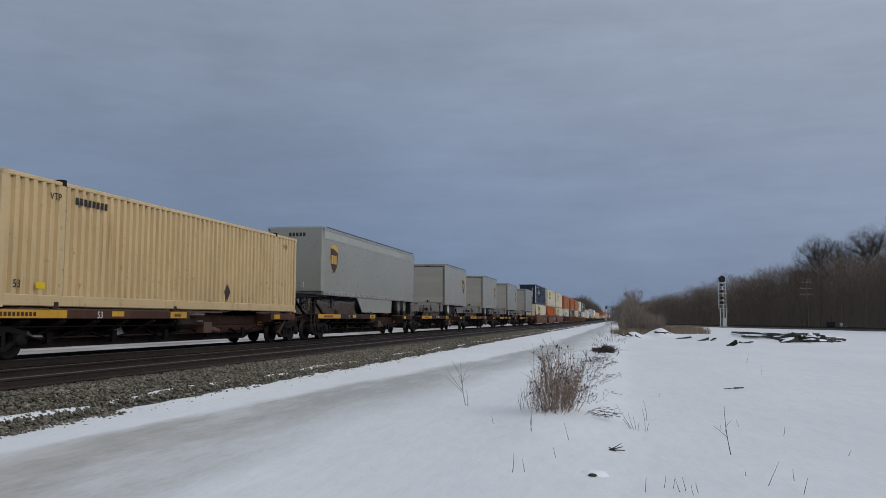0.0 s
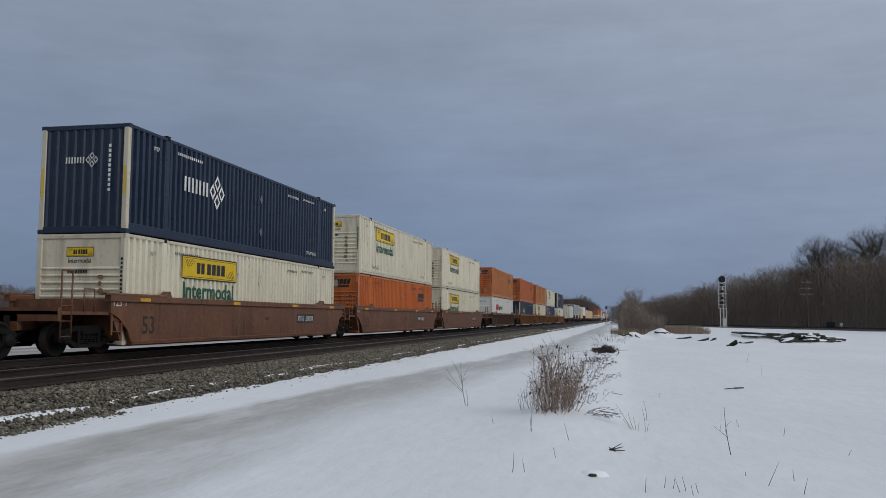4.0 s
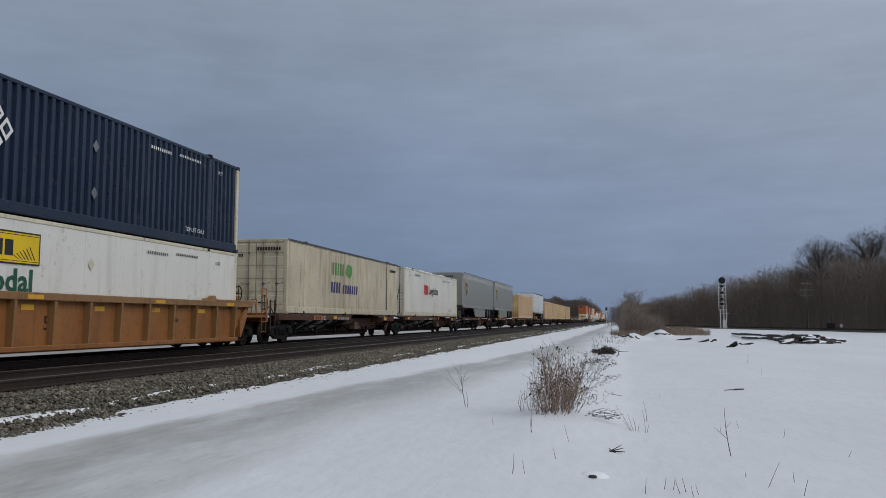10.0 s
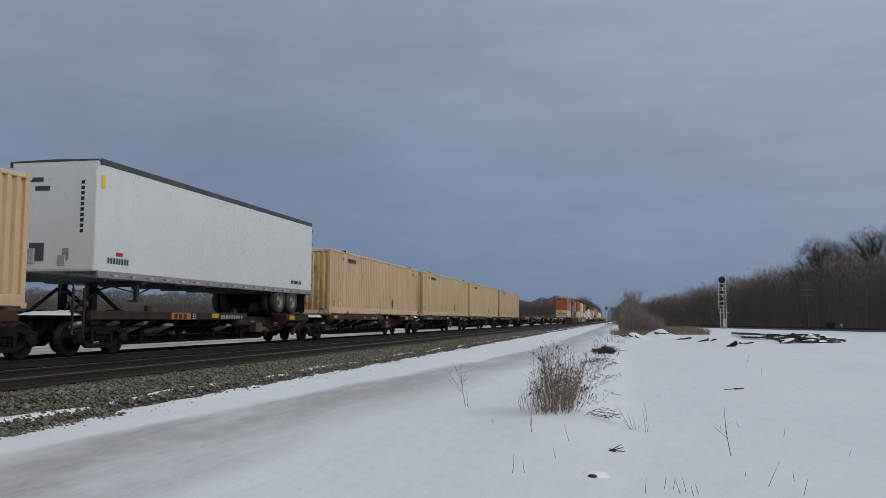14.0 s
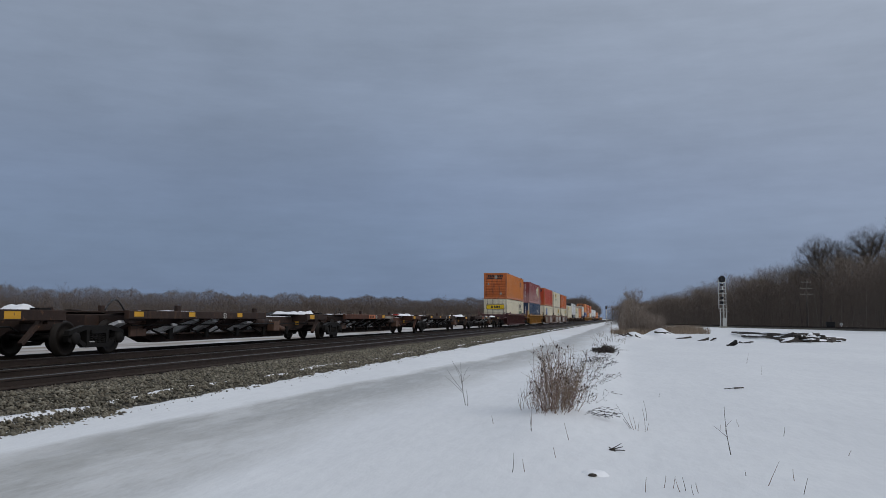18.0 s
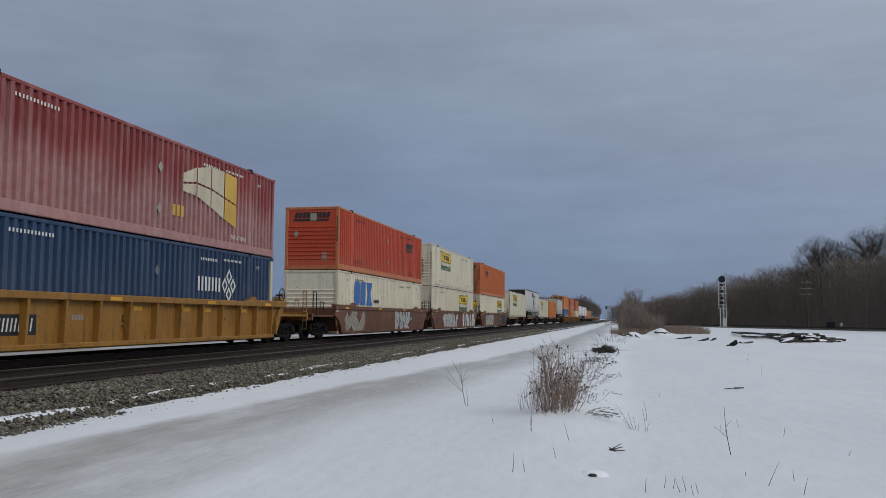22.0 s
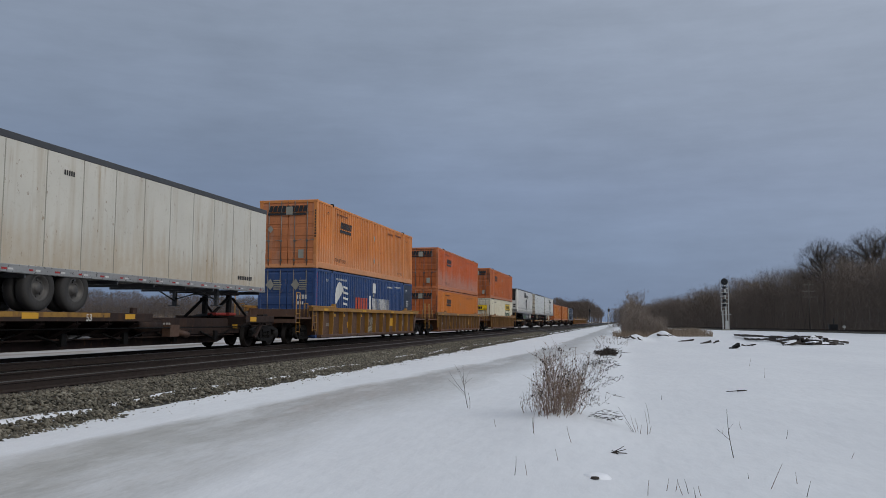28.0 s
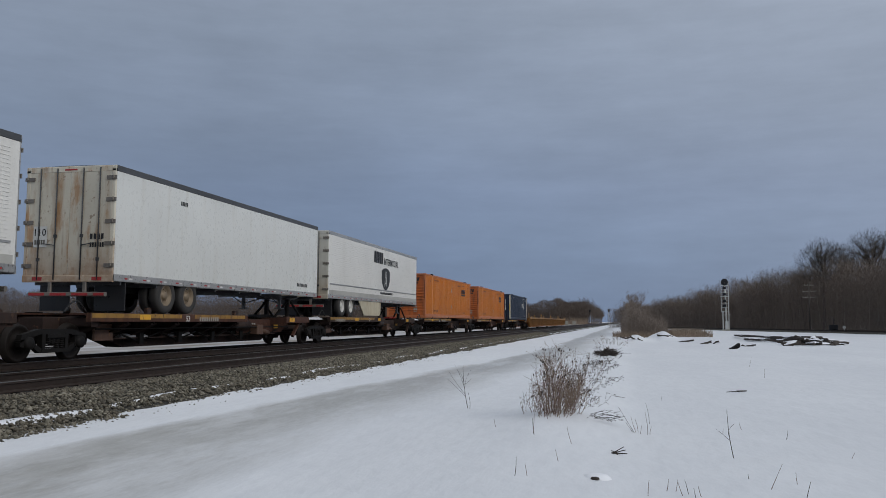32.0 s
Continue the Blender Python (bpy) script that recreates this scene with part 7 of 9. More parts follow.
def pole(x, y, h, arms, label):
    root = tagged(new("utility_pole"), label, "utility pole", "line-side poles")
    part("post", Geo().rod((0, 0, -0.3), (0, 0, h), 0.12, 8, 0.08), BARK, root)
    for z, w_ in arms:
        arm = part("crossarm", Geo().beam(-w_, w_, -0.05, 0.03, z, z + 0.09, 0.01, 0), PALE_BARK, root)
        for k in range(4):
            part("insulator", Geo().rod((-w_ + 0.1 + k * (2 * w_ - 0.2) / 3, 0, z + 0.12), (-w_ + 0.1 + k * (2 * w_ - 0.2) / 3, 0, z + 0.22), 0.03, 6), GREY_MARK, arm)
    root.location = (x, y, ground_z(x, y))
    return root


pole(28.1, 140.0, 7.6, ((7.2, 0.7), (6.2, 0.95), (5.3, 0.95)), "old wooden line pole with three pale crossarms")
# a low switch stand and its lamp by the branch
st = tagged(new("switch_stand"), "dark switch stand with a white target beside the branch line", "switch stand")
part("stand", Geo().beam(-0.3, 0.3, -0.3, 0.3, 0, 0.5, 0.05, 2).rod((0, 0, 0.5), (0, 0, 2.0), 0.06, 8).beam(-0.7, 0.5, -0.3, 0.3, 0.0, 1.1, 0.06, 2), BLACK_PLASTIC, st)
part("target", Geo().rod((1.4, -0.05, 0.75), (1.4, 0.02, 0.75), 0.22, 12).rod((1.4, 0, 0.0), (1.4, 0, 0.8), 0.04, 6), WHITE_INK, st)
st.location = (30.2, 134.0, 0.25)

# distant masts and cabinets along the main line
for x, y, h in ((-6.0, 330.0, 6.5), (-16.8, 420.0, 7.5), (-5.8, 520.0, 8.0)):
    m_ = tagged(new("signal_mast"), "distant slim signal mast beside the line", "railway signal", "railway signals")
    part("post", Geo().rod((0, 0, 0), (0, 0, h), 0.12, 8), SIGNAL_PAINT if h < 7 else STEEL_DARK, m_)
    part("signal_head", Geo().beam(-0.4, 0.4, -0.2, 0.1, h - 1.2, h, 0.05, 2), BLACK_PLASTIC, m_)
    m_.location = (x, y, 0)
for x, y, w_ in ((-18.5, 318.0, 0.6), (-17.5, 262.0, 0.4)):
    loose("relay_cabinet", "grey line-side relay cabinet", "cabinet", Geo().beam(-w_, w_, -0.6, 0.6, 0, 1.6, 0.06, 2), GREY_MARK, x, y, 0.1, group="line-side cabinets")


# ---------- road trailers carried on the train ----------
def tyre_mesh():
    return Geo().lathe((0, 0, 0), [(-0.13, 0.30), (-0.14, 0.42), (-0.12, 0.49), (-0.07, 0.515), (0.07, 0.515), (0.12, 0.49), (0.14, 0.42), (0.13, 0.30), (0.06, 0.285), (-0.06, 0.285), (-0.13, 0.30)], 22)


def rim_mesh():
    g = Geo().lathe((0, 0, 0), [(0.125, 0.30), (0.135, 0.27), (0.05, 0.25), (0.02, 0.14), (0.09, 0.12), (0.12, 0.07), (0.12, 0.0)], 20)
    for k in range(8):
        a = k * math.pi / 4
        g.rod((0.02, 0.18 * math.cos(a), 0.18 * math.sin(a)), (0.06, 0.18 * math.cos(a), 0.18 * math.sin(a)), 0.018, 5)
    return g


def trailer(label, L, skin, doors_near=True, axles=2, emblem=None, skirt=None, reefer=False, seams=0, roof_trim=None, door_skin=None, wheel_y=None, slats=False, height=2.95, tyre=None, rim=None):
    """A semi-trailer, box from y = 0 to L; z = 0 is the deck that its wheels stand on."""
    tyre, rim = tyre or TYRE, rim or RIM
    root = tagged(new("semi_trailer"), label, "semi-trailer", "trailers on the train")
    z0, z1, w = 0.82, 0.82 + height, 1.295
    body = Geo()
    c = 0.10 if not doors_near else 0.03
    body.prism([(-w, c), (-w + c, 0), (w - c, 0), (w, c), (w, L - 0.03), (w - 0.03, L), (-w + 0.03, L), (-w, L - 0.03)], z0 + 0.16, z1 - 0.06, 2)
    part("box_body", body, skin, root)
    part("roof", Geo().prism([(-w + 0.03, z1 - 0.06), (-w + 0.08, z1 - 0.01), (0, z1 + 0.015), (w - 0.08, z1 - 0.01), (w - 0.03, z1 - 0.06)], 0.02, L - 0.02, 1), roof_trim or ALU, root)
    for sx in (-1, 1):
        part("top_rail", Geo().beam(*sorted((sx * (w - 0.02), sx * (w + 0.012))), 0.02, L - 0.02, z1 - 0.16, z1 - 0.005, 0.01), roof_trim or ALU, root)
        part("bottom_rail", Geo().beam(*sorted((sx * (w - 0.05), sx * (w + 0.014))), 0.03, L - 0.03, z0 - 0.02, z0 + 0.17, 0.015), ALU, root)
        g = Geo()
        k = 0
        y = 0.5
        while y < L - 0.4:
            g.box(*sorted((sx * (w + 0.012), sx * (w + 0.018))), y, y + (0.16 if k % 2 else 0.12), z0 + 0.045, z0 + 0.085)
            y += 0.84
            k += 1
        tagged(part("marker_tape", g, REFLECT_RED, root, "red strips of marker tape"), kind="stuff")
        g = Geo()
        y = 0.7
        while y < L - 0.4:
            g.box(*sorted((sx * (w + 0.012), sx * (w + 0.017))), y, y + 0.15, z0 + 0.045, z0 + 0.085)
            y += 0.84
        tagged(part("marker_tape", g, WHITE_INK, root, "white strips of marker tape"), kind="stuff")
    y = 0.4
    while y < L:
        part("crossmember", pmesh("crossmember", lambda: Geo().box(-w + 0.05, w - 0.05, 0, 0.06, 0.72, 0.82), DARK_TRIM), DARK_TRIM, root).matrix_local = Matrix.Translation((0, y, 0))
        y += 1.7
    if seams:
        g = Geo()
        for k in range(1, seams):
            y = L * k / seams
            g.box(w - 0.002, w + 0.006, y - 0.012, y + 0.012, z0 + 0.17, z1 - 0.16)
        tagged(part("panel_seams", g, GREY_MARK, root, "dark panel seams"), kind="stuff")
    if slats:
        g = Geo()
        for k in range(26):
            z = z0 + 0.45 + k * 0.086
            g.box(w, w + 0.008, 0.3, L - 0.3, z, z + 0.012)
        part("side_ribs", g, skin, root)
    f = Face(root, SIDE, w + 0.004)
    # running gear: the door end carries the wheels, the nose the landing legs
    back = (lambda d: d) if doors_near else (lambda d: L - d)
    wy = wheel_y if wheel_y is not None else (1.3 if axles == 1 else 2.1)
    sub = Geo()
    ys = [back(wy + 1.24 * k) for k in range(axles)]
    for sx in (-1, 1):
        sub.box(sx * 0.5 - 0.05, sx * 0.5 + 0.05, min(ys) - 0.9, max(ys) + 0.9, z0 - 0.28, z0 - 0.10)
    for y in ys:
        sub.rod((-1.1, y, 0.515), (1.1, y, 0.515), 0.065, 8).box(-0.6, -0.4, y - 0.3, y + 0.3, 0.55, 0.62).box(0.4, 0.6, y - 0.3, y + 0.3, 0.55, 0.62)
    part("wheel_frame", sub, STEEL_DARK, root)
    for y in ys:
        for sx in (-1, 1):
            for off in (0.0, -0.32):
                wh = part("tyre", pmesh("tyre", tyre_mesh, tyre), tyre, root)
                wh.matrix_local = Matrix.Translation((sx * (w - 0.16 + off), y, 0.515)) @ Matrix.Rotation(0 if sx > 0 else math.pi, 4, "Z")
                if off == 0.0:
                    part("rim", pmesh("rim", rim_mesh, rim), rim, wh)
    ly = back(L - 2.6)
    for sx in (-1, 1):
        leg = part("landing_leg", Geo().beam(sx * 0.75 - 0.06, sx * 0.75 + 0.06, ly - 0.06, ly + 0.06, 0.30, z0 + 0.02, 0.01, 2).box(sx * 0.75 - 0.14, sx * 0.75 + 0.14, ly - 0.14, ly + 0.14, 0.27, 0.31), DARK_TRIM, root)
        part("leg_brace", Geo().rod((sx * 0.75, ly, 0.45), (sx * 0.75, back(L - 3.7), z0 - 0.03), 0.025, 5).rod((sx * 0.75, ly, 0.5), (-sx * 0.4, ly, z0 - 0.03), 0.02, 5), DARK_TRIM, leg)
    # rail hitch stand under the king pin
    hy = back(L - 1.1)
    part("king_pin_plate", Geo().prism([(-0.5, z0 - 0.14), (0.5, z0 - 0.14), (0.75, z0 - 0.02), (-0.75, z0 - 0.02)], hy - 0.6, hy + 0.6, 1), DARK_TRIM, root)
    for sx in (-1, 1):
        part("hitch_strut", Geo().beam(sx * 0.45 - 0.07, sx * 0.45 + 0.07, hy - 0.1, hy + 0.1, -0.12, z0 - 0.12, 0.02, 2).rod((sx * 0.45, hy, z0 - 0.2), (sx * 0.45, hy + (1.3 if doors_near else -1.3) * -1, -0.05), 0.055, 6).rod((sx * 0.6, hy, z0 - 0.25), (sx * 0.6, hy + (1.1 if doors_near else -1.1), -0.05), 0.045, 6), STEEL_DARK, root)
    # ends
    de = door_skin or skin
    for end_near in (True, False):
        isdoor = end_near == doors_near
        flip = Matrix.Identity(4) if end_near else Matrix.Translation((0, L, 0)) @ Matrix.Rotation(math.pi, 4, "Z")
        if isdoor:
            fr = part("door_frame", Geo().beam(-w, w, -0.02, 0.05, z1 - 0.17, z1 - 0.01, 0.015, 0).beam(-w, w, -0.03, 0.05, z0 - 0.04, z0 + 0.14, 0.015, 0).beam(-w, -w + 0.12, -0.02, 0.05, z0, z1 - 0.1, 0.015, 2).beam(w - 0.12, w, -0.02, 0.05, z0, z1 - 0.1, 0.015, 2), de if door_skin else PUP_FRAME if axles == 1 else ALU, root)
            fr.matrix_local = flip
            if axles == 1:
                hs = (height - 0.36) / 7
                for k in range(7):
                    part("door_slat", pmesh("door_slat", lambda: Geo().beam(-w + 0.13, w - 0.13, -0.016, 0.02, 0, hs, 0.006, 0), SILVER_DOOR), SILVER_DOOR, root).matrix_local = flip @ Matrix.Translation((0, 0, z0 + 0.16 + k * hs))
                dx, zl, zh = w - 0.15, z0 + 0.15, z1 - 0.18
                part("door_seal", Geo().box(-dx - 0.02, -dx + 0.012, -0.022, 0.0, zl, zh).box(dx - 0.012, dx + 0.02, -0.022, 0.0, zl, zh).box(-dx, dx, -0.023, 0.0, zh - 0.035, zh), BLACK_PLASTIC, root, "black rubber door seal").matrix_local = flip
                part("door_handle", Geo().box(-0.16, 0.16, -0.045, -0.016, z0 + 0.22, z0 + 0.27).box(-0.05, 0.05, -0.05, -0.016, z0 + 0.17, z0 + 0.33), STEEL_DARK, root).matrix_local = flip
                # the stepped rear structure under the floor
                part("dock_plate", Geo().beam(-1.2, -0.62, -0.05, 0.02, 0.30, z0 - 0.03, 0.02, 2).beam(0.34, 0.86, -0.05, 0.02, 0.36, z0 - 0.03, 0.02, 2).beam(-0.62, 0.34, -0.02, 0.02, 0.58, z0 - 0.03, 0.02, 2), PUP_FRAME, root, "dirty grey dock plates").matrix_local = flip
                part("dock_plate", Geo().beam(-1.16, 1.1, -0.12, -0.05, 0.30, 0.36, 0.015, 0).beam(-0.5, -0.4, -0.10, 0.0, 0.34, 0.62, 0.015, 2).beam(0.05, 0.15, -0.10, 0.0, 0.34, 0.62, 0.015, 2).beam(0.95, 1.08, -0.08, 0.35, 0.34, z0, 0.015, 2), PUP_FRAME, root, "dirty grey step bars").matrix_local = flip
                part("pintle_hook", Geo().beam(-0.14, 0.0, -0.16, 0.02, 0.42, 0.56, 0.03, 1).rod((-0.3, -0.09, z0 - 0.02), (-0.24, -0.09, 0.46), 0.02, 5).rod((0.2, -0.09, z0 - 0.02), (0.26, -0.09, 0.5), 0.02, 5), STEEL_DARK, root).matrix_local = flip
            else:
                for sd in (-1, 1):
                    leaf = part("door", Geo().box(*sorted((sd * 0.008, sd * (w - 0.11))), -0.012, 0.03, z0 + 0.13, z1 - 0.16), de, root)
                    leaf.matrix_local = flip
                    part("lock_rod", Geo().rod((sd * 0.86, -0.035, z0 + 0.02), (sd * 0.86, -0.035, z1 - 0.06), 0.017, 6).box(sd * 0.86 - 0.04, sd * 0.86 + 0.04, -0.05, -0.01, z0 + 0.5, z0 + 0.58), DARK_TRIM, leaf)
                    part("lock_rod", Geo().rod((sd * 0.38, -0.035, z0 + 0.02), (sd * 0.38, -0.035, z1 - 0.06), 0.017, 6).box(sd * 0.38 - 0.04, sd * 0.38 + 0.04, -0.05, -0.01, z0 + 1.1, z0 + 1.18).rod((sd * 0.38, -0.05, z0 + 0.9), (sd * 0.72, -0.05, z0 + 0.95), 0.014, 5), DARK_TRIM, leaf)
                    for k in range(5):
                        part("hinge", Geo().box(*sorted((sd * (w + 0.03), sd * (w - 0.25))), -0.036, -0.01, z0 + 0.33 + k * 0.56, z0 + 0.43 + k * 0.56).rod((sd * (w - 0.05), -0.04, z0 + 0.32 + k * 0.56), (sd * (w - 0.05), -0.04, z0 + 0.44 + k * 0.56), 0.02, 6), GALVANISED, leaf)
            bg = part("bumper_guard", Geo().beam(-1.1, 1.1, -0.03, 0.07, 0.42, 0.53, 0.02, 0).beam(-0.55, -0.45, -0.02, 0.05, 0.5, z0, 0.015, 2).beam(0.45, 0.55, -0.02, 0.05, 0.5, z0, 0.015, 2), GALVANISED, root)
            bg.matrix_local = flip
            part("bumper_tape", Geo().box(-1.08, -0.62, -0.036, -0.03, 0.44, 0.51).box(-0.46, 0.0, -0.036, -0.03, 0.44, 0.51).box(0.16, 0.62, -0.036, -0.03, 0.44, 0.51).box(0.78, 1.08, -0.036, -0.03, 0.44, 0.51), REFLECT_RED, bg)
            # mud flaps, widened so their black also stands for shade round the tyres
            if axles == 2:
                for sd in (-1, 1):
                    part("mud_flap", Geo().beam(*sorted((sd * 0.36, sd * 1.26)), 0.62, 0.65, 0.06, 0.82, 0.01, 2), BLACK_PLASTIC, root).matrix_local = flip
            part("tail_lamps", Geo().box(-1.0, -0.72, -0.036, -0.028, z0 + 0.0, z0 + 0.09).box(0.72, 1.0, -0.036, -0.028, z0 + 0.0, z0 + 0.09).box(-0.18, 0.18, -0.026, -0.02, z1 - 0.12, z1 - 0.08), REFLECT_RED, root).matrix_local = flip
        elif reefer:
            unit = part("cooling_unit", Geo().prism([(0.02, z0 + 0.36), (-0.20, z0 + 0.42), (-0.27, z0 + 0.9), (-0.28, z0 + 1.7), (-0.16, z1 - 0.10), (0.02, z1 - 0.05)], -1.16, 1.16, 0), WHITE, root, "white nose-mounted refrigeration unit")
            unit.matrix_local = flip
            gr = Geo()
            for k in range(9):
                z = z0 + 1.62 + k * 0.125
                wd = 0.80 + 0.012 * k * k * 0.35
                gr.beam(-wd, wd, -0.325 + 0.006 * k, -0.2, z, z + 0.09, 0.02, 0)
            gr.prism([(-0.29, z0 + 1.52), (-0.28, z0 + 1.5), (-0.16, z1 - 0.10), (-0.22, z1 - 0.08)], -1.02, 1.02, 0)
            part("grille", gr, BLACK_PLASTIC, unit)
            part("hatch", Geo().box(-0.95, -0.03, -0.295, -0.27, z0 + 0.62, z0 + 1.45).box(0.03, 0.66, -0.295, -0.27, z0 + 0.62, z0 + 1.45), WHITE, unit)
            part("gauge_panel", Geo().box(0.76, 1.02, -0.30, -0.275, z0 + 0.7, z0 + 0.85).box(0.76, 1.02, -0.30, -0.275, z0 + 0.95, z0 + 1.1), BLACK_PLASTIC, unit)
            part("nose_roof", Geo().prism([(0.02, z1 - 0.06), (-0.24, z1 - 0.10), (-0.22, z1 - 0.04), (0.02, z1 + 0.01)], -1.15, 1.15, 0), DARK_TRIM, root).matrix_local = flip
            part("nose_step", Geo().beam(-1.2, 1.2, -0.22, 0.0, z0 + 0.30, z0 + 0.38, 0.02, 0), EMBLEM_BROWN, root).matrix_local = flip
        else:
            nose = part("nose_panel", Geo().box(-w + 0.12, w - 0.12, -0.012, 0.0, z0 + 0.2, z1 - 0.12), skin, root)
            nose.matrix_local = flip
            nf = part("service_box", Geo().beam(-0.75, -0.45, -0.05, -0.012, z0 + 0.35, z0 + 0.72, 0.02, 2).beam(0.2, 0.42, -0.04, -0.012, z0 + 0.3, z0 + 0.55, 0.02, 2), ALU, root)
            nf.matrix_local = flip
            part("clearance_lamp", Geo().box(-0.7, -0.3, -0.02, -0.012, z1 - 0.55, z1 - 0.44), DARK_TRIM, root).matrix_local = flip
    if skirt:
        a, b = sorted((back(skirt[0]), back(skirt[1])))
        part("side_skirt", Geo().prism([(a, z0 - 0.02), (b, z0 - 0.02), (b - 0.12, z0 - 0.72), (a + 0.9, z0 - 0.72)], w - 0.06, w - 0.02, 0), skirt[2], root)
    return root, f, z0, z1, w


def emblem_shield(f, u, v, w, h):
    f.put("shield_rim", [shield_outline(u, v, w * 1.06, h * 1.05)], GOLD, 0.0012, "thin gold rim of the shield emblem")
    f.put("shield_emblem", [shield_outline(u, v, w, h)], EMBLEM_BROWN, 0.0025, "dark brown shield emblem with gold top")
    f.put("shield_gold", [[(u - 0.5 * w, v + 0.36 * h), (u - 0.1 * w, v + 0.37 * h), (u + 0.5 * w, v + 0.24 * h), (u + 0.5 * w, v + 0.36 * h), (u + 0.28 * w, v + 0.46 * h), (u, v + 0.5 * h), (u - 0.28 * w, v + 0.46 * h)]], GOLD, 0.004)
    f.bars(u - 0.36 * w, v - 0.16 * h, 0.76 * w, 0.30 * h, 3, GOLD, 0.004, gap=0.3)


def grey_trailer(L=16.15, axles=2, near_doors=False, at=None, height=2.95, rim=None, skin=None):
    skin = skin or SILVER
    r, f, z0, z1, w = trailer("smooth grey semi-trailer with a brown and gold shield emblem" if axles == 2 else "short grey single-axle trailer with shield emblem and roller door",
                              L, skin, near_doors, axles, skirt=None if axles == 1 else (4.9, 11.2, skin), height=height, tyre=DARK_TYRE if axles == 2 else None, rim=rim or (DARK_RIM if axles == 2 else None))
    u = at if at is not None else (1.35 if not near_doors else L - 1.25)
    emblem_shield(f, u, z0 + 1.60, 0.98, 1.28)
    part("roof_edge", Geo().box(w - 0.01, w + 0.016, 0.3, L - 0.2, z1 - 0.035, z1 + 0.012), DARK_TRIM, r, "dark worn roof edge")
    part("belt_line", Geo().box(w - 0.003, w + 0.006, 0.05, L - 0.05, z1 - 0.52, z1 - 0.49), ALU, r)
    if axles == 2:
        part("top_band", Geo().box(w - 0.003, w + 0.004, 0.05, L - 0.05, z1 - 0.488, z1 - 0.165), PALE_BAND, r, "paler grey band under the roof")
    if not near_doors:
        e = Face(r, FRONT, 0.014)
        e.bars(-0.3, z1 - 0.42, 0.8, 0.16, 5, INK)
        e.rect("vent_plate", -0.4, z0 + 0.3, -0.05, z0 + 0.75, DARK_TRIM, 0.004)
    return r


def white_trailer(L, near_doors=False, stained=False, seams=0, roof=None):
    r, f, z0, z1, w = trailer("stained white panelled semi-trailer with rusty doors" if stained else "plain white semi-trailer with black number bars", L, TRAILER_STAINED if stained else TRAILER_WHITE if not near_doors else PALE_GREY, near_doors, 2, seams=seams, roof_trim=roof or DARK_TRIM, door_skin=DOOR_STAINED if near_doors else None, wheel_y=2.6 if near_doors else 1.9, rim=DARK_RIM if stained else RIM_RUST if near_doors else None)
    f.bars(L - 2.2, z0 + 0.35, 1.1, 0.13, 8, INK)
    if not near_doors:
        f.bars(0.4, z0 + 0.36, 0.95, 0.15, 8, GREEN_INK)
        e = Face(r, FRONT, 0.014)
        e.column(0.78, z0 + 1.1, 0.10, 1.35, 10, INK)
        f.rect("label_plate", -0.0 + 0.06, z1 - 0.75, 0.2, z1 - 0.4, YELLOW_PANEL, 0.004)
        f.rect("label_plate", 0.75, z0 + 0.56, 1.05, z0 + 0.66, RED_INK, 0.004)
        e.rect("vent_plate", -0.62, z0 + 0.4, -0.2, z0 + 0.86, DARK_TRIM, 0.006)
        e.rect("label_plate", 0.32, z0 + 0.42, 0.5, z0 + 0.72, GREY_MARK, 0.006)
        e.rect("nose_vent", -0.52, z1 - 0.78, -0.1, z1 - 0.66, DARK_TRIM, 0.006)
    else:
        e = Face(r, FRONT, 0.02)
        e.bars(0.62, z0 + 1.05, 0.42, 0.14, 4, INK)
        e.bars(0.62, z0 + 0.85, 0.42, 0.12, 6, INK)
        e.rect("label_plate", -1.02, z0 + 0.86, -0.62, z0 + 1.4, WHITE_INK, 0.004)
        e.text("110", -0.98, z0 + 1.15, 0.19, INK, width=0.33, lift=0.008)
        e.bars(-0.98, z0 + 0.93, 0.32, 0.12, 5, SOFT_INK, 0.008)
        f.bars(3.2, z1 - 0.62, 0.4, 0.12, 5, INK)
    return r


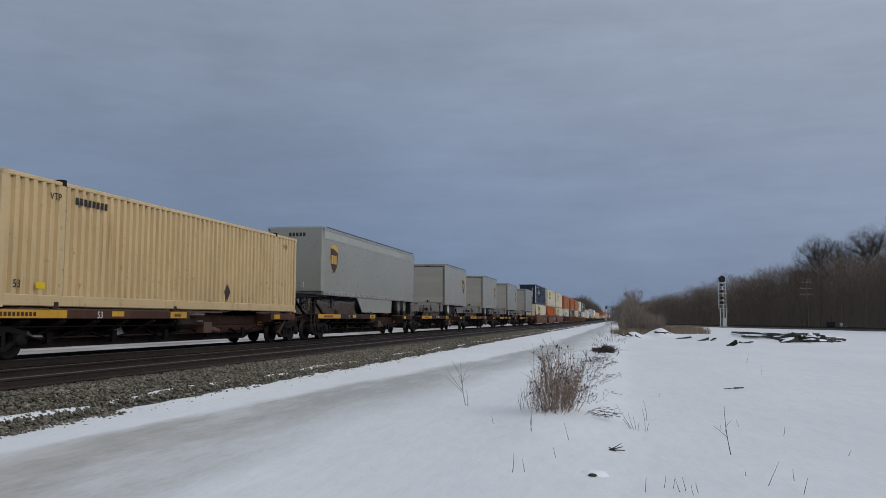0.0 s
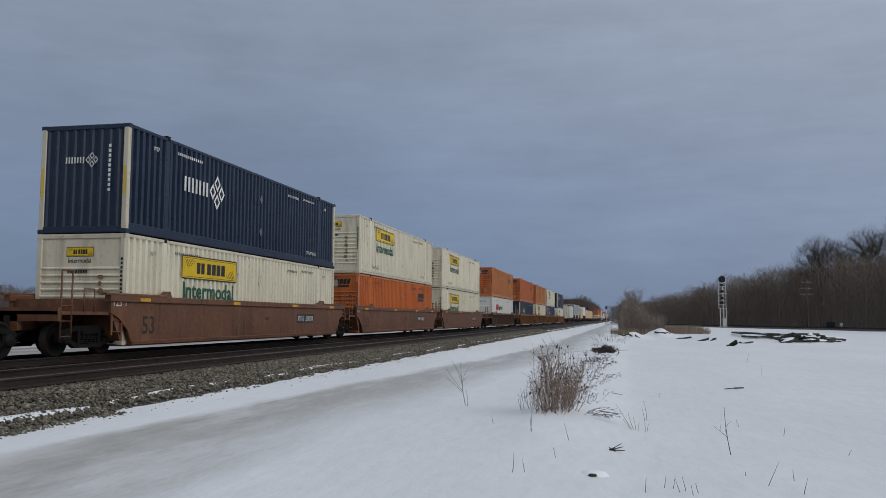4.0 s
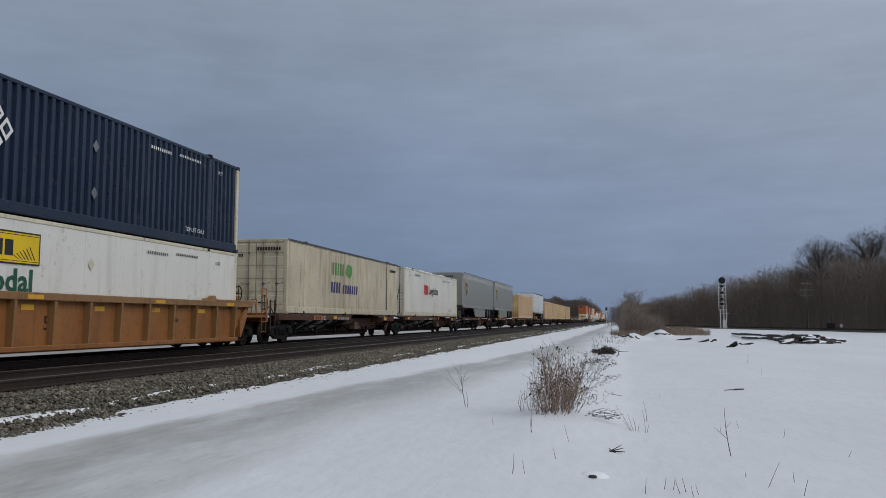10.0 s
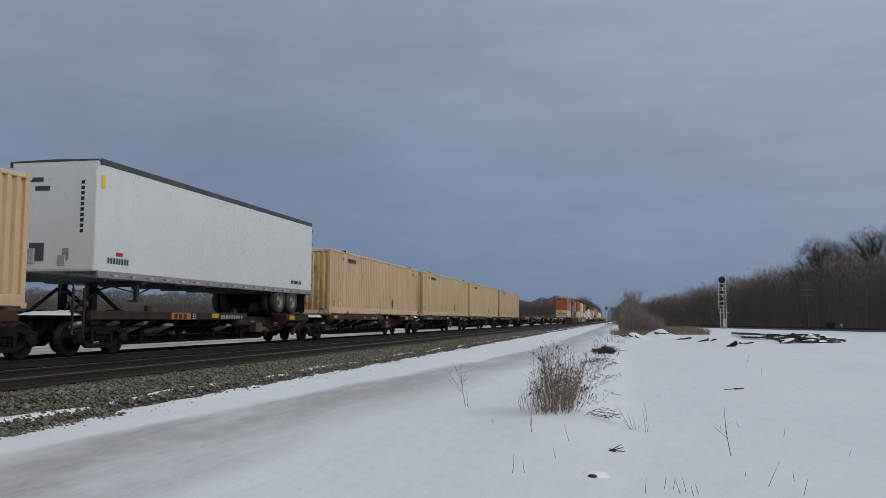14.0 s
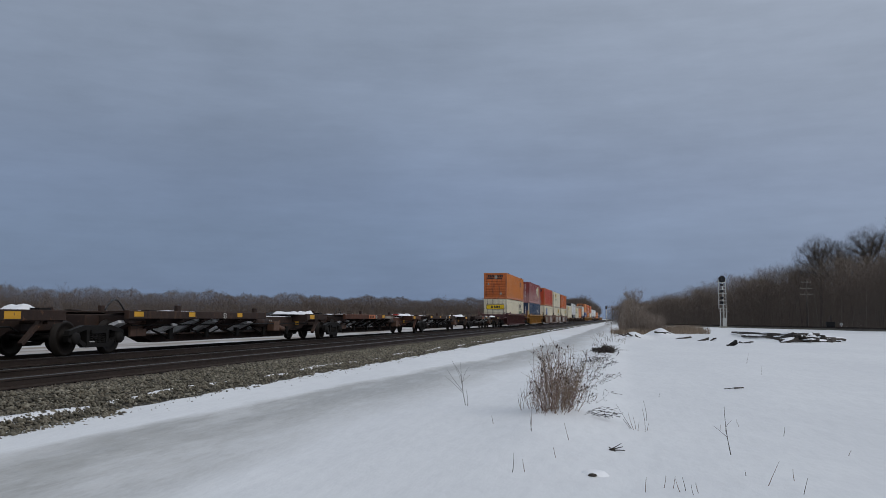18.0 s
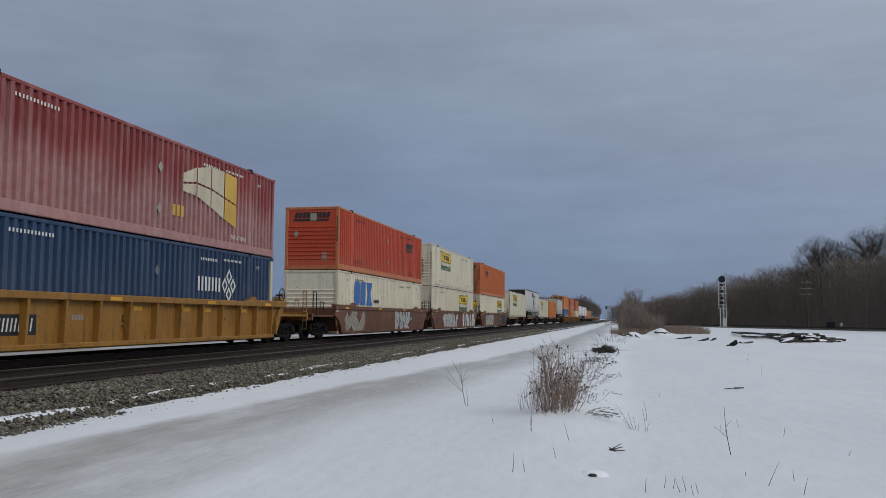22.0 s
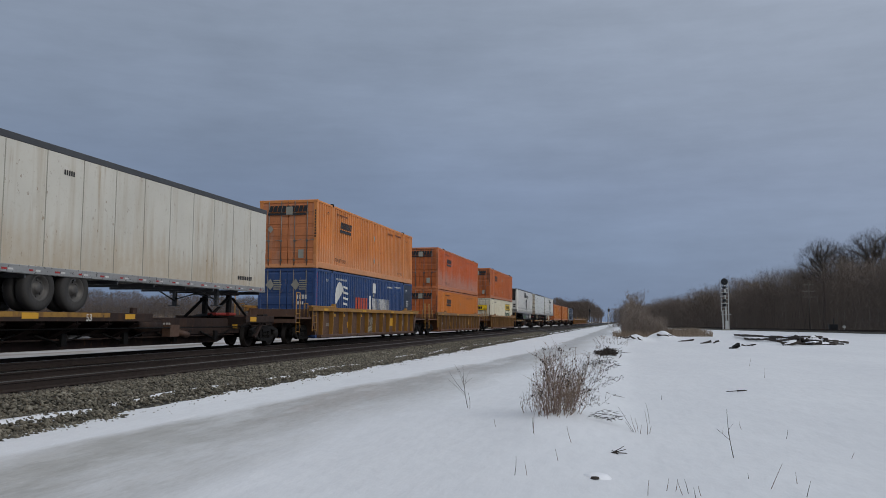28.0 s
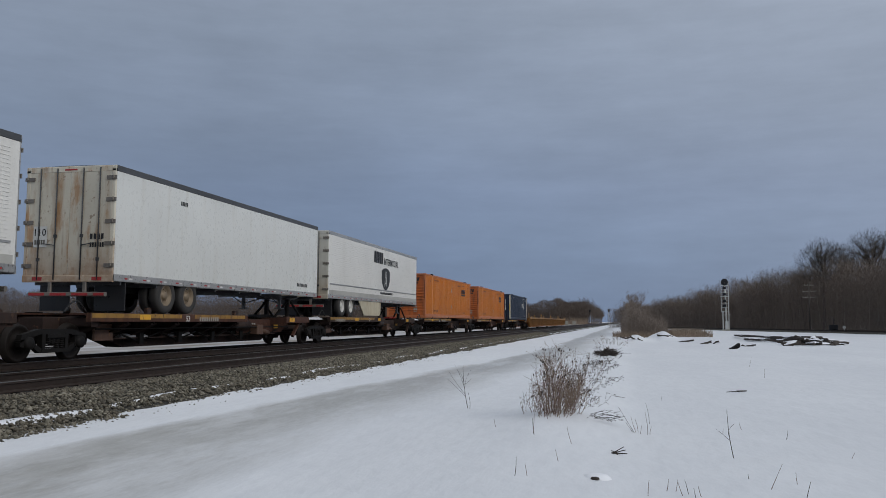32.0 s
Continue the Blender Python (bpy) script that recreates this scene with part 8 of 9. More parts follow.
def reefer_trailer(near_nose=True, L=16.15):
    r, f, z0, z1, w = trailer("white ribbed refrigerated trailer with black road emblem and lettering", L, REEFER_WHITE, not near_nose, 2, skirt=(4.6, 11.4, DARK_TRIM) if near_nose else (4.4, 8.2, REEFER_CREAM), reefer=near_nose, slats=True, rim=WHITE_RIM, roof_trim=DARK_TRIM if near_nose else None, wheel_y=2.0, door_skin=None if near_nose else TRAILER_STAINED)
    part("rub_rail", Geo().beam(w, w + 0.02, 0.25, L - 0.2, z0 + 0.60, z0 + 0.66, 0.006), ALU, r, "dull metal rub rail")
    part("lower_band", Geo().box(w - 0.003, w + 0.005, 0.15, L - 0.1, z0 + 0.172, z0 + 0.36), GREY_BAND, r, "grimy grey lower side panel")
    u = L * 0.53 if near_nose else L * 0.56
    f.bars(u - 2.1, z0 + 2.02, 1.65, 0.60, 5, INK, 0.012, 0.1, gap=0.14)
    f.text("INTERMODAL", u - 0.3, z0 + 2.0, 0.36, INK, width=2.9, lift=0.012, bold=True)
    f.put("shield_emblem", [shield_outline(u + 0.1, z0 + 1.22, 1.55, 1.25)], INK, 0.012, "black shield emblem with a road")
    f.put("road_mark", [[(u - 0.12, z0 + 0.85), (u - 0.06, z0 + 0.85), (u + 0.06, z0 + 1.65), (u + 0.02, z0 + 1.65)], [(u + 0.26, z0 + 0.85), (u + 0.32, z0 + 0.85), (u + 0.18, z0 + 1.65), (u + 0.14, z0 + 1.65)], [(u + 0.0, z0 + 1.0), (u + 0.2, z0 + 1.0), (u + 0.2, z0 + 1.06), (u + 0.0, z0 + 1.06)], [(u + 0.03, z0 + 1.3), (u + 0.17, z0 + 1.3), (u + 0.17, z0 + 1.35), (u + 0.03, z0 + 1.35)]], WHITE_INK, 0.015)
    f.bars(u - 0.9, z0 + 0.42, 2.4, 0.11, 14, INK, 0.012)
    if near_nose:
        s = Face(r, SIDE, w - 0.016)
        s.put("leaf_emblem", [[(6.3, 0.35), (6.5, 0.22), (7.5, 0.22), (7.7, 0.40), (7.3, 0.56), (6.5, 0.56)]], LIME_INK, 0.004)
        s.text("eco", 6.45, 0.30, 0.26, INK, lift=0.008, bold=True)
        for uu in (9.3, 9.75):
            s.diamond(uu, 0.40, 0.22, WHITE_INK)
        Face(r, SIDE, w + 0.004).column(0.14, z0 + 0.35, 0.1, 1.2, 9, INK)
    return r


# ---------- rail vehicles ----------
def railwheel():
    return Geo().lathe((0, 0, 0), [(-0.065, 0.0), (-0.065, 0.14), (-0.03, 0.16), (-0.02, 0.33), (-0.07, 0.36), (-0.07, 0.455), (-0.045, 0.455), (-0.035, 0.425), (0.065, 0.418), (0.07, 0.36), (0.02, 0.33), (0.01, 0.16), (0.07, 0.14), (0.07, 0.0)], 24)


def sideframe():
    """A cast truck frame with open windows, spring nest and bearing caps."""
    g = Geo()
    g.prism([(-1.16, 0.44), (-1.10, 0.62), (-0.55, 0.74), (0.55, 0.74), (1.10, 0.62), (1.16, 0.44), (1.02, 0.50), (0.52, 0.62), (-0.52, 0.62), (-1.02, 0.50)], -0.07, 0.07, 0)
    g.prism([(-0.50, 0.20), (0.50, 0.20), (0.44, 0.30), (-0.44, 0.30)], -0.09, 0.09, 0)
    for d in (-1, 1):
        g.prism([(d * 0.50, 0.20), (d * 0.80, 0.36), (d * 0.74, 0.44), (d * 0.42, 0.29)][::d], -0.06, 0.06, 0)
        g.prism([(d * 0.34, 0.28), (d * 0.44, 0.28), (d * 0.46, 0.64), (d * 0.34, 0.64)][::d], -0.075, 0.075, 0)
        g.prism([(d * 0.70, 0.36), (d * 0.76, 0.30), (d * 0.82, 0.56), (d * 0.72, 0.60)][::d], -0.07, 0.07, 0)
        g.prism([(d * 1.02, 0.32), (d * 1.14, 0.36), (d * 1.16, 0.50), (d * 1.00, 0.52)][::d], -0.07, 0.07, 0)
    for y in (-0.89, 0.89):
        g.lathe((0.06, y, 0.425), [(0.0, 0.15), (0.06, 0.14), (0.08, 0.09), (0.085, 0.0)], 14)
    for k in range(4):
        for z in range(5):
            g.rod((0.03, -0.24 + k * 0.16, 0.31 + z * 0.045), (0.03, -0.24 + k * 0.16, 0.335 + z * 0.045), 0.062, 7)
    g.box(0.03, 0.12, -0.33, 0.33, 0.54, 0.62)
    return g


def bogie(parent, y):
    b = part("bogie", pmesh("bolster", lambda: Geo().beam(-1.05, 1.05, -0.2, 0.2, 0.42, 0.68, 0.04, 0), STEEL_DARK), STEEL_DARK, parent)
    b.matrix_local = Matrix.Translation((0, y, 0))
    for sx in (-1, 1):
        sf = part("side_frame", pmesh("side_frame", sideframe, STEEL_DARK), STEEL_DARK, b)
        sf.matrix_local = Matrix.Translation((sx * 1.0, 0, 0)) @ Matrix.Rotation(0 if sx > 0 else math.pi, 4, "Z")
        for dy in (-0.89, 0.89):
            wh = part("wheel", pmesh("rail_wheel", railwheel, WHEEL_STEEL), WHEEL_STEEL, b)
            wh.matrix_local = Matrix.Translation((sx * 0.755, dy, 0.425)) @ Matrix.Rotation(0 if sx > 0 else math.pi, 4, "Z")
    for dy in (-0.89, 0.89):
        ax = part("axle", pmesh("axle", lambda: Geo().rod((-0.75, 0, 0.425), (0.75, 0, 0.425), 0.08, 10), WHEEL_STEEL), WHEEL_STEEL, b)
        ax.matrix_local = Matrix.Translation((0, dy, 0))
    return b


def brake_wheel(parent, x, y, z, material=None):
    g = Geo()
    pts = [(x, y + 0.27 * math.cos(k * math.pi / 6), z + 0.27 * math.sin(k * math.pi / 6)) for k in range(12)]
    for k in range(12):
        g.rod(pts[k], pts[(k + 1) % 12], 0.018, 5)
    for k in range(0, 12, 3):
        g.rod((x, y, z), pts[k], 0.014, 5)
    g.rod((x, y, z), (x - 0.25, y, z), 0.03, 6)
    return part("brake_wheel", g, material or STEEL_DARK, parent)


def ladder(parent, x, y, z0, z1, material, rungs=4, wide=0.42):
    g = Geo()
    for dy in (-wide / 2, wide / 2):
        g.beam(x - 0.02, x + 0.03, y + dy - 0.03, y + dy + 0.03, z0, z1, 0.01, 2)
    for k in range(rungs):
        z = z0 + 0.08 + k * (z1 - z0 - 0.15) / max(1, rungs - 1)
        g.rod((x + 0.01, y - wide / 2, z), (x + 0.01, y + wide / 2, z), 0.014, 5)
    return part("ladder", g, material, parent)


def coupler(parent, y, d):
    g = Geo().beam(-0.14, 0.14, min(y, y + d * 0.75), max(y, y + d * 0.75), 0.66, 0.92, 0.03).box(-0.2, 0.2, *sorted((y + d * 0.6, y + d * 0.95)), 0.62, 0.98)
    g.rod((0.3, y, 0.6), (0.3, y + d * 0.8, 0.42), 0.03, 6)
    return part("coupler", g, STEEL_DARK, parent)


def snow_mound(x0, x1, y0, y1, z, h, seed):
    """An uneven low heap of snow over a rectangle."""
    g = Geo()
    n, m = 11, 13
    vs = []
    for j in range(m):
        for i in range(n):
            u, v = i / (n - 1), j / (m - 1)
            edge = min(1.0, 2.6 * math.sin(math.pi * u) * math.sin(math.pi * v)) ** 0.7
            k = max(0.0, edge * (0.55 + 0.55 * noise.noise((u * 2.2 + seed * 1.7, v * 3.1, 0)) + 0.35 * noise.noise((u * 5 + seed, v * 7, 3))))
            jit = 0.10 * noise.noise((v * 4, seed, u * 4))
            vs.append((x0 + (x1 - x0) * (u + jit * edge), y0 + (y1 - y0) * (v + jit * (1 - edge) * 0.5), z + h * k))
    g.add(vs, [(j * n + i, j * n + i + 1, (j + 1) * n + i + 1, (j + 1) * n + i) for j in range(m - 1) for i in range(n - 1)], True)
    return g


def spine_unit(L, start, end, tone, marks, seed, empty=False, light=False):
    """One platform of an articulated skeleton car, from joint to joint; rail top is z = 0.
    start, end: True where the platform ends in a coupler and has a bogie of its own."""
    rnd = random.Random(seed)
    root = tagged(new("skeleton_wagon"), "%s skeleton wagon platform with yellow marks%s" % ("rusty red" if tone is SPINE_RED else "sooty brown", ", empty and snowy" if empty else ""), "rail wagon", "skeleton wagons of the train")
    part("centre_sill", Geo().prism([(-0.33, 0.62), (-0.33, 1.0), (0.33, 1.0), (0.33, 0.62), (0.2, 0.55), (-0.2, 0.55)], 0.5, L - 0.5, 1).prism([(2.7, 0.56), (3.9, 0.20), (L - 3.9, 0.20), (L - 2.7, 0.56)], -0.26, 0.26, 0), SPINE, root)
    a, b = 0.9, 9.5
    for sx in (-1, 1):
        part("deck_beam", Geo().beam(*sorted((sx * 1.20, sx * 1.33)), a, b, 0.90, 1.12, 0.012), tone, root)
        part("deck_plate", Geo().box(*sorted((sx * 0.66, sx * 1.22)), a + 0.1, b - 0.1, 1.07, 1.11), tone, root)
        for k in range(7 if sx > 0 else 0):
            y = a + 0.5 + k * (b - a - 1.0) / 6
            gu = part("gusset", pmesh("gusset", lambda: Geo().prism([(0.32, 0.42), (1.2, 0.84), (1.2, 1.05), (0.32, 1.05)], -0.025, 0.025, 1).prism([(0.32, 0.40), (1.18, 0.83), (1.18, 0.86), (0.32, 0.44)], -0.15, 0.15, 1), SPINE), SPINE, root)
            gu.matrix_local = Matrix.Translation((0, y, 0))
            if light and rnd.random() < 0.75:
                wedge = part("snow_wedge", pmesh("snow_wedge", lambda: Geo().prism([(0.34, 0.44), (1.16, 0.86), (1.14, 0.95), (0.34, 0.66)], -0.50, -0.03, 1), DIRTY_SNOW), DIRTY_SNOW, gu, "wedge of dirty snow")
                k0 = rnd.uniform(0.55, 1.0)
                wedge.matrix_local = Matrix.Translation((0.34 * (1 - k0), -0.03 * k0, 0.44 * (1 - k0) + 0.05)) @ Matrix.Diagonal((k0, rnd.uniform(0.5, 1.1), k0 * rnd.uniform(0.8, 1.1), 1))
        c, d = L - 3.9, L - 1.6
        part("end_beam", Geo().beam(*sorted((sx * 1.22, sx * 1.32)), c, d, 0.86, 1.10, 0.012).box(*sorted((sx * 0.3, sx * 1.24)), c, c + 0.3, 0.8, 1.06).box(*sorted((sx * 0.3, sx * 1.24)), d - 0.3, d, 0.8, 1.06), tone, root)
        part("container_pedestal", Geo().beam(*sorted((sx * 1.05, sx * 1.30)), L - 2.5, L - 2.1, 1.10, 1.145, 0.01, 2).beam(*sorted((sx * 1.05, sx * 1.30)), 1.9, 2.3, 1.12, 1.145, 0.01, 2), STEEL_DARK, root)
        part("walkway", Geo().box(*sorted((sx * 0.36, sx * 0.62)), b, L - 1.2, 0.98, 1.01), CLEAN_SNOW if empty else SPINE, root, "snow-covered walkway grating" if empty else "")
    # trailer hitch
    h = part("hitch", Geo().prism([(L - 4.6, 1.06), (L - 3.0, 1.06), (L - 3.1, 1.16), (L - 3.6, 1.18), (L - 4.4, 1.10)], -0.36, 0.36, 0).box(-0.5, 0.5, L - 3.5, L - 3.1, 1.0, 1.1), STEEL_DARK, root)
    if rnd.random() < 0.5:
        part("hitch_arm", Geo().beam(0.30, 0.62, L - 4.7, L - 4.0, 1.10, 1.19, 0.03).beam(0.28, 0.55, L - 3.6, L - 3.1, 1.10, 1.20, 0.03), RED_PART, root, "worn dark red hitch arm")
    part("brake_reservoir", Geo().rod((0.72, b + 0.25, 0.78), (0.72, b + 1.25, 0.78), 0.19, 12).rod((0.72, b + 0.15, 0.78), (0.72, b + 0.25, 0.78), 0.12, 12, 0.19), SPINE, root)
    part("side_plate", Geo().prism([(b + 0.2, 0.98), (b + 0.6, 0.50), (L - 2.9, 0.50), (L - 2.3, 0.80), (L - 2.3, 0.98)], 0.62, 0.66, 0), tone, root)
    part("bogie_strut", Geo().beam(-0.06, 0.06, -0.62, 0.62, -0.05, 0.05, 0.01), tone, root).matrix_local = pose(1.12, L - 2.35, 0.74, 40, 0, 0)
    sp = Face(root, SIDE, 0.664)
    sp.rect("yellow_mark", L - 3.6, 0.66, L - 3.2, 0.86, YELLOW_MARK, 0.002)
    sp.bars(b + 1.2, 0.72, 0.9, 0.14, 6, FAINT_INK)
    # hoses and cut levers
    hose = Geo()
    for k in range(8):
        t0, t1 = k / 8, (k + 1) / 8
        q = lambda t: (1.0, 0.35 + t * 0.85, 1.12 + 0.28 * math.sin(math.pi * t))
        hose.rod(q(t0), q(t1), 0.022, 5)
    part("hose", hose, BLACK_PLASTIC, root)
    part("tie_down", Geo().beam(1.18, 1.3, 3.4, 3.6, 1.12, 1.28, 0.02, 2).beam(1.18, 1.3, 8.6, 8.8, 1.12, 1.26, 0.02, 2).beam(-1.3, -1.18, 3.4, 3.6, 1.12, 1.28, 0.02, 2), SPINE, root)
    part("bolster_arm", Geo().beam(-1.25, 1.25, L - 2.15, L - 1.85, 0.78, 1.02, 0.03, 0), SPINE, root)
    part("bolster_arm", Geo().beam(-1.2, 1.2, 1.1, 1.4, 0.78, 1.02, 0.03, 0), SPINE, root)
    for j in range(3):
        y0 = (3.2, 6.6, b + 0.9)[j] + rnd.uniform(-0.6, 0.6)
        part("hanging_snow", snow_mound(0.22, 0.62, y0, y0 + rnd.uniform(0.5, 1.3), 0.46 if j < 2 else 0.50, rnd.uniform(0.12, 0.30), seed * 3 + j), DIRTY_SNOW, root, "dirty snow caught on the frame")
    part("sill_ledge", Geo().box(0.2, 0.66, 2.8, L - 3.4, 0.44, 0.475), SPINE, root)
    rig = Geo()
    for k in range(5):
        y0 = 3.0 + k * (L - 6.4) / 5
        rig.rod((0.74, y0, 0.58), (0.62, y0 + 1.1, 0.36), 0.028, 5).rod((0.62, y0 + 1.1, 0.36), (0.78, y0 + 1.9, 0.60), 0.022, 5)
        rig.box(0.60, 0.72, y0 + 1.0, y0 + 1.2, 0.30, 0.60)
    tagged(part("brake_rigging", rig, STEEL_DARK, root), kind="stuff")
    part("valve_box", Geo().beam(0.70, 1.02, b + 1.5, b + 2.0, 0.46, 0.80, 0.03, 2).rod((0.86, b + 2.0, 0.6), (0.86, b + 2.7, 0.5), 0.10, 10).beam(0.68, 0.76, 1.9, 2.7, 0.42, 0.84, 0.02, 2), RUST_CAR, root, "grimy brake valve and cylinder")
    part("brake_pipe", Geo().rod((0.98, 1.6, 0.72), (0.98, L - 3.0, 0.72), 0.022, 6).rod((0.98, L - 3.0, 0.72), (0.72, L - 2.4, 0.6), 0.022, 6), STEEL_DARK, root)
    f = Face(root, SIDE, 1.332)
    ink = WHITE_INK
    for u, w_, m_ in marks:
        if m_ == "y":
            f.rect("yellow_mark", u, 0.96, u + w_ * 0.75, 1.09, YELLOW_MARK, 0.002)
        elif m_ == "53":
            f.text("53", u, 0.91, 0.17, ink)
        elif m_ == "n":
            f.bars(u, 0.92, w_ * 0.62, 0.12, 9, FAINT_INK)
        elif m_ == "o":
            f.rect("orange_stripe", u, 0.92, u + w_, 1.10, YELLOW_MARK, 0.0015)
            f.bars(u + w_ * 0.25, 0.96, w_ * 0.4, 0.09, 9, SPINE_RED, 0.004)
        elif m_ == "w":
            f.rect("worn_edge_stripe", u, 1.00, u + w_, 1.11, WORN_YELLOW, 0.0012, "flaking yellow edge stripe")
        elif m_ == "t":
            f.rect("orange_stripe", u, 0.91, u + w_, 1.10, ORANGE_FRAME, 0.0015)
            f.bars(u + 0.15, 0.93, w_ * 0.7, 0.14, 3, SPINE_RED, 0.004, gap=0.3)
    f2 = Face(root, SIDE, 1.322)
    f2.rect("yellow_mark", L - 3.6, 0.90, L - 3.1, 1.06, YELLOW_MARK, 0.002)
    if empty:
        part("snow_heap", snow_mound(0.2, 0.8, L - 2.6, L - 1.7, 1.08, 0.19, seed), CLEAN_SNOW, root, "patch of old snow")
        part("snow_heap", snow_mound(-1.1, -0.5, 4.0, 9.0, 1.105, 0.07, seed + 50), CLEAN_SNOW, root, "patch of old snow")
        part("snow_heap", snow_mound(0.0, 1.0, L - 4.6, L - 3.6, 1.08, 0.14, seed + 90), CLEAN_SNOW, root, "patch of old snow")
    elif light or rnd.random() < 0.4:
        part("snow_heap", snow_mound(-0.2, 0.95, 0.2, 1.3, 1.0, 0.15, seed), CLEAN_SNOW, root, "patch of old snow")
    if start:
        bogie(root, 1.75)
        coupler(root, 0.75, -1)
        brake_wheel(root, 0.9, 0.55, 1.55, STEEL_DARK)
        ladder(root, 1.25, 0.5, 0.55, 1.65, SPINE, 3)
    if end:
        bogie(root, L - 1.75)
        coupler(root, L - 0.75, 1)
    else:
        bogie(root, L)
    return root


def well_unit(L, a, start, end, tone, ribbed, trim, seed, marks=(), label="", graffiti=None, rail=None):
    """A well of a double-stack car; its pit runs from y = a over 16.5 m; rail top is z = 0."""
    root = tagged(new("well_wagon"), label or "brown double-stack well wagon", "rail wagon", "well wagons of the train")
    b = a + 16.45
    zt, zb, w = 1.50, 0.25, 1.50
    rail = rail or tone
    if tone in (BROWN_CAR, TAN_CAR) and ribbed:
        rail = RIB_WORN if tone is TAN_CAR or trim is YELLOW_CAR and not graffiti else RIB_BROWN
    rib_paint = rail
    panel = (WELL_PANEL if start else OCHRE_PANEL) if ribbed and tone is BROWN_CAR else tone
    for sx in (-1, 1):
        inset = 0.19 if ribbed else 0.04
        x0, x1 = sorted((sx * (w - inset - 0.06), sx * (w - inset)))
        # side plate with sloped lower corners at the bogies
        out = [(a - 0.6, zt - 0.05), (a - 0.6, 1.05), (a - 0.25, 0.92), (a + 0.15, 0.62), (a + 0.35, zb), (b - 0.35, zb), (b - 0.15, 0.62), (b + 0.25, 0.92), (b + 0.6, 1.05), (b + 0.6, zt - 0.05)]
        wall = part("side_wall", Geo().prism(out if sx > 0 else out[::-1], x0, x1, 0), panel, root)
        part("top_chord", Geo().beam(*sorted((sx * (w - 0.16), sx * (w + 0.02))), a - 0.7, b + 0.7, zt - 0.17, zt, 0.015), rail, root)
        part("bottom_chord", Geo().beam(*sorted((sx * (w - 0.18), sx * (w - 0.01))), a + 0.35, b - 0.35, zb - 0.02, zb + 0.10, 0.015), tone, root)
        if ribbed:
            for k in range(13 if sx > 0 else 8):
                y = a + 0.55 + k * (b - a - 1.1) / (12 if sx > 0 else 7)
                part("rib", pmesh(("side_rib", sx), lambda: Geo().prism([(sx * (w - 0.20), zb + 0.08), (sx * (w - 0.03), zb + 0.10), (sx * (w + 0.006), zt - 0.3), (sx * (w + 0.006), zt - 0.16), (sx * (w - 0.20), zt - 0.15)][::sx], -0.038, 0.038, 1), rib_paint), rib_paint, wall).matrix_local = Matrix.Translation((0, y, 0))
        for k, y in enumerate((a + 2.0, b - 2.1)):
            part("guide_block", Geo().prism([(y - 0.55, zt), (y - 0.5, zt + 0.06), (y - 0.2, zt + 0.07), (y - 0.1, zt + 0.16), (y + 0.12, zt + 0.16), (y + 0.2, zt + 0.02), (y + 0.25, zt)], *sorted((sx * (w - 0.12), sx * (w + 0.0))), 0), rail, root)
        for y0, y1 in ((a - 0.9, a + 1.9), (b - 1.9, b + 0.9)):
            part("end_cap", Geo().beam(*sorted((sx * (w - 0.12), sx * (w + 0.025))), y0, y1, zt - 0.02, zt + 0.05, 0.015), rail, root)
    part("pit_floor", Geo().box(-w + 0.2, w - 0.2, a + 0.3, b - 0.3, 0.200, 0.221), tone, root)
    for y, d in ((a, -1), (b, 1)):
        part("end_bulkhead", Geo().prism([(y, zb + 0.1), (y + d * 0.08, zb + 0.1), (y + d * 0.5, 1.02), (y + d * 0.5, zt - 0.1), (y + d * 0.42, zt - 0.1), (y, 0.9)], -w + 0.1, w - 0.1, 0), tone, root)
        e = 0.25 if d < 0 else L - 0.25
        deck0, deck1 = sorted((y + d * 0.5, e))
        part("end_platform", Geo().box(-1.38, 1.38, deck0, deck1, 1.0, 1.08).beam(-0.35, 0.35, deck0, deck1, 0.62, 1.0, 0.03).box(-1.4, 1.4, *sorted((e, e - d * 0.1)), 0.85, 1.16), tone, root)
        for sx in (-1, 1):
            lx = sx * 1.38
            g = Geo()
            for q in (0.12, 0.5):
                g.rod((lx, e - d * q, 0.45), (lx, e - d * q, 2.02), 0.022, 6)
            g.rod((lx, e - d * 0.12, 2.02), (lx, e - d * 0.5, 2.02), 0.022, 6)
            for z in (0.5, 0.85, 1.2):
                g.rod((lx, e - d * 0.12, z), (lx, e - d * 0.5, z), 0.016, 5)
            part("ladder", g, trim, root)
            part("handrail", Geo().rod((lx, e - d * 0.95, 1.06), (lx, e - d * 0.95, 1.62), 0.018, 5).rod((lx, e - d * 1.35, 1.06), (lx, e - d * 1.35, 1.62), 0.018, 5).rod((lx, e - d * 0.95, 1.62), (lx, e - d * 1.35, 1.62), 0.018, 5), trim, root)
    f = Face(root, SIDE, w - (0.19 if ribbed else 0.04))
    top = Face(root, SIDE, w + 0.02)
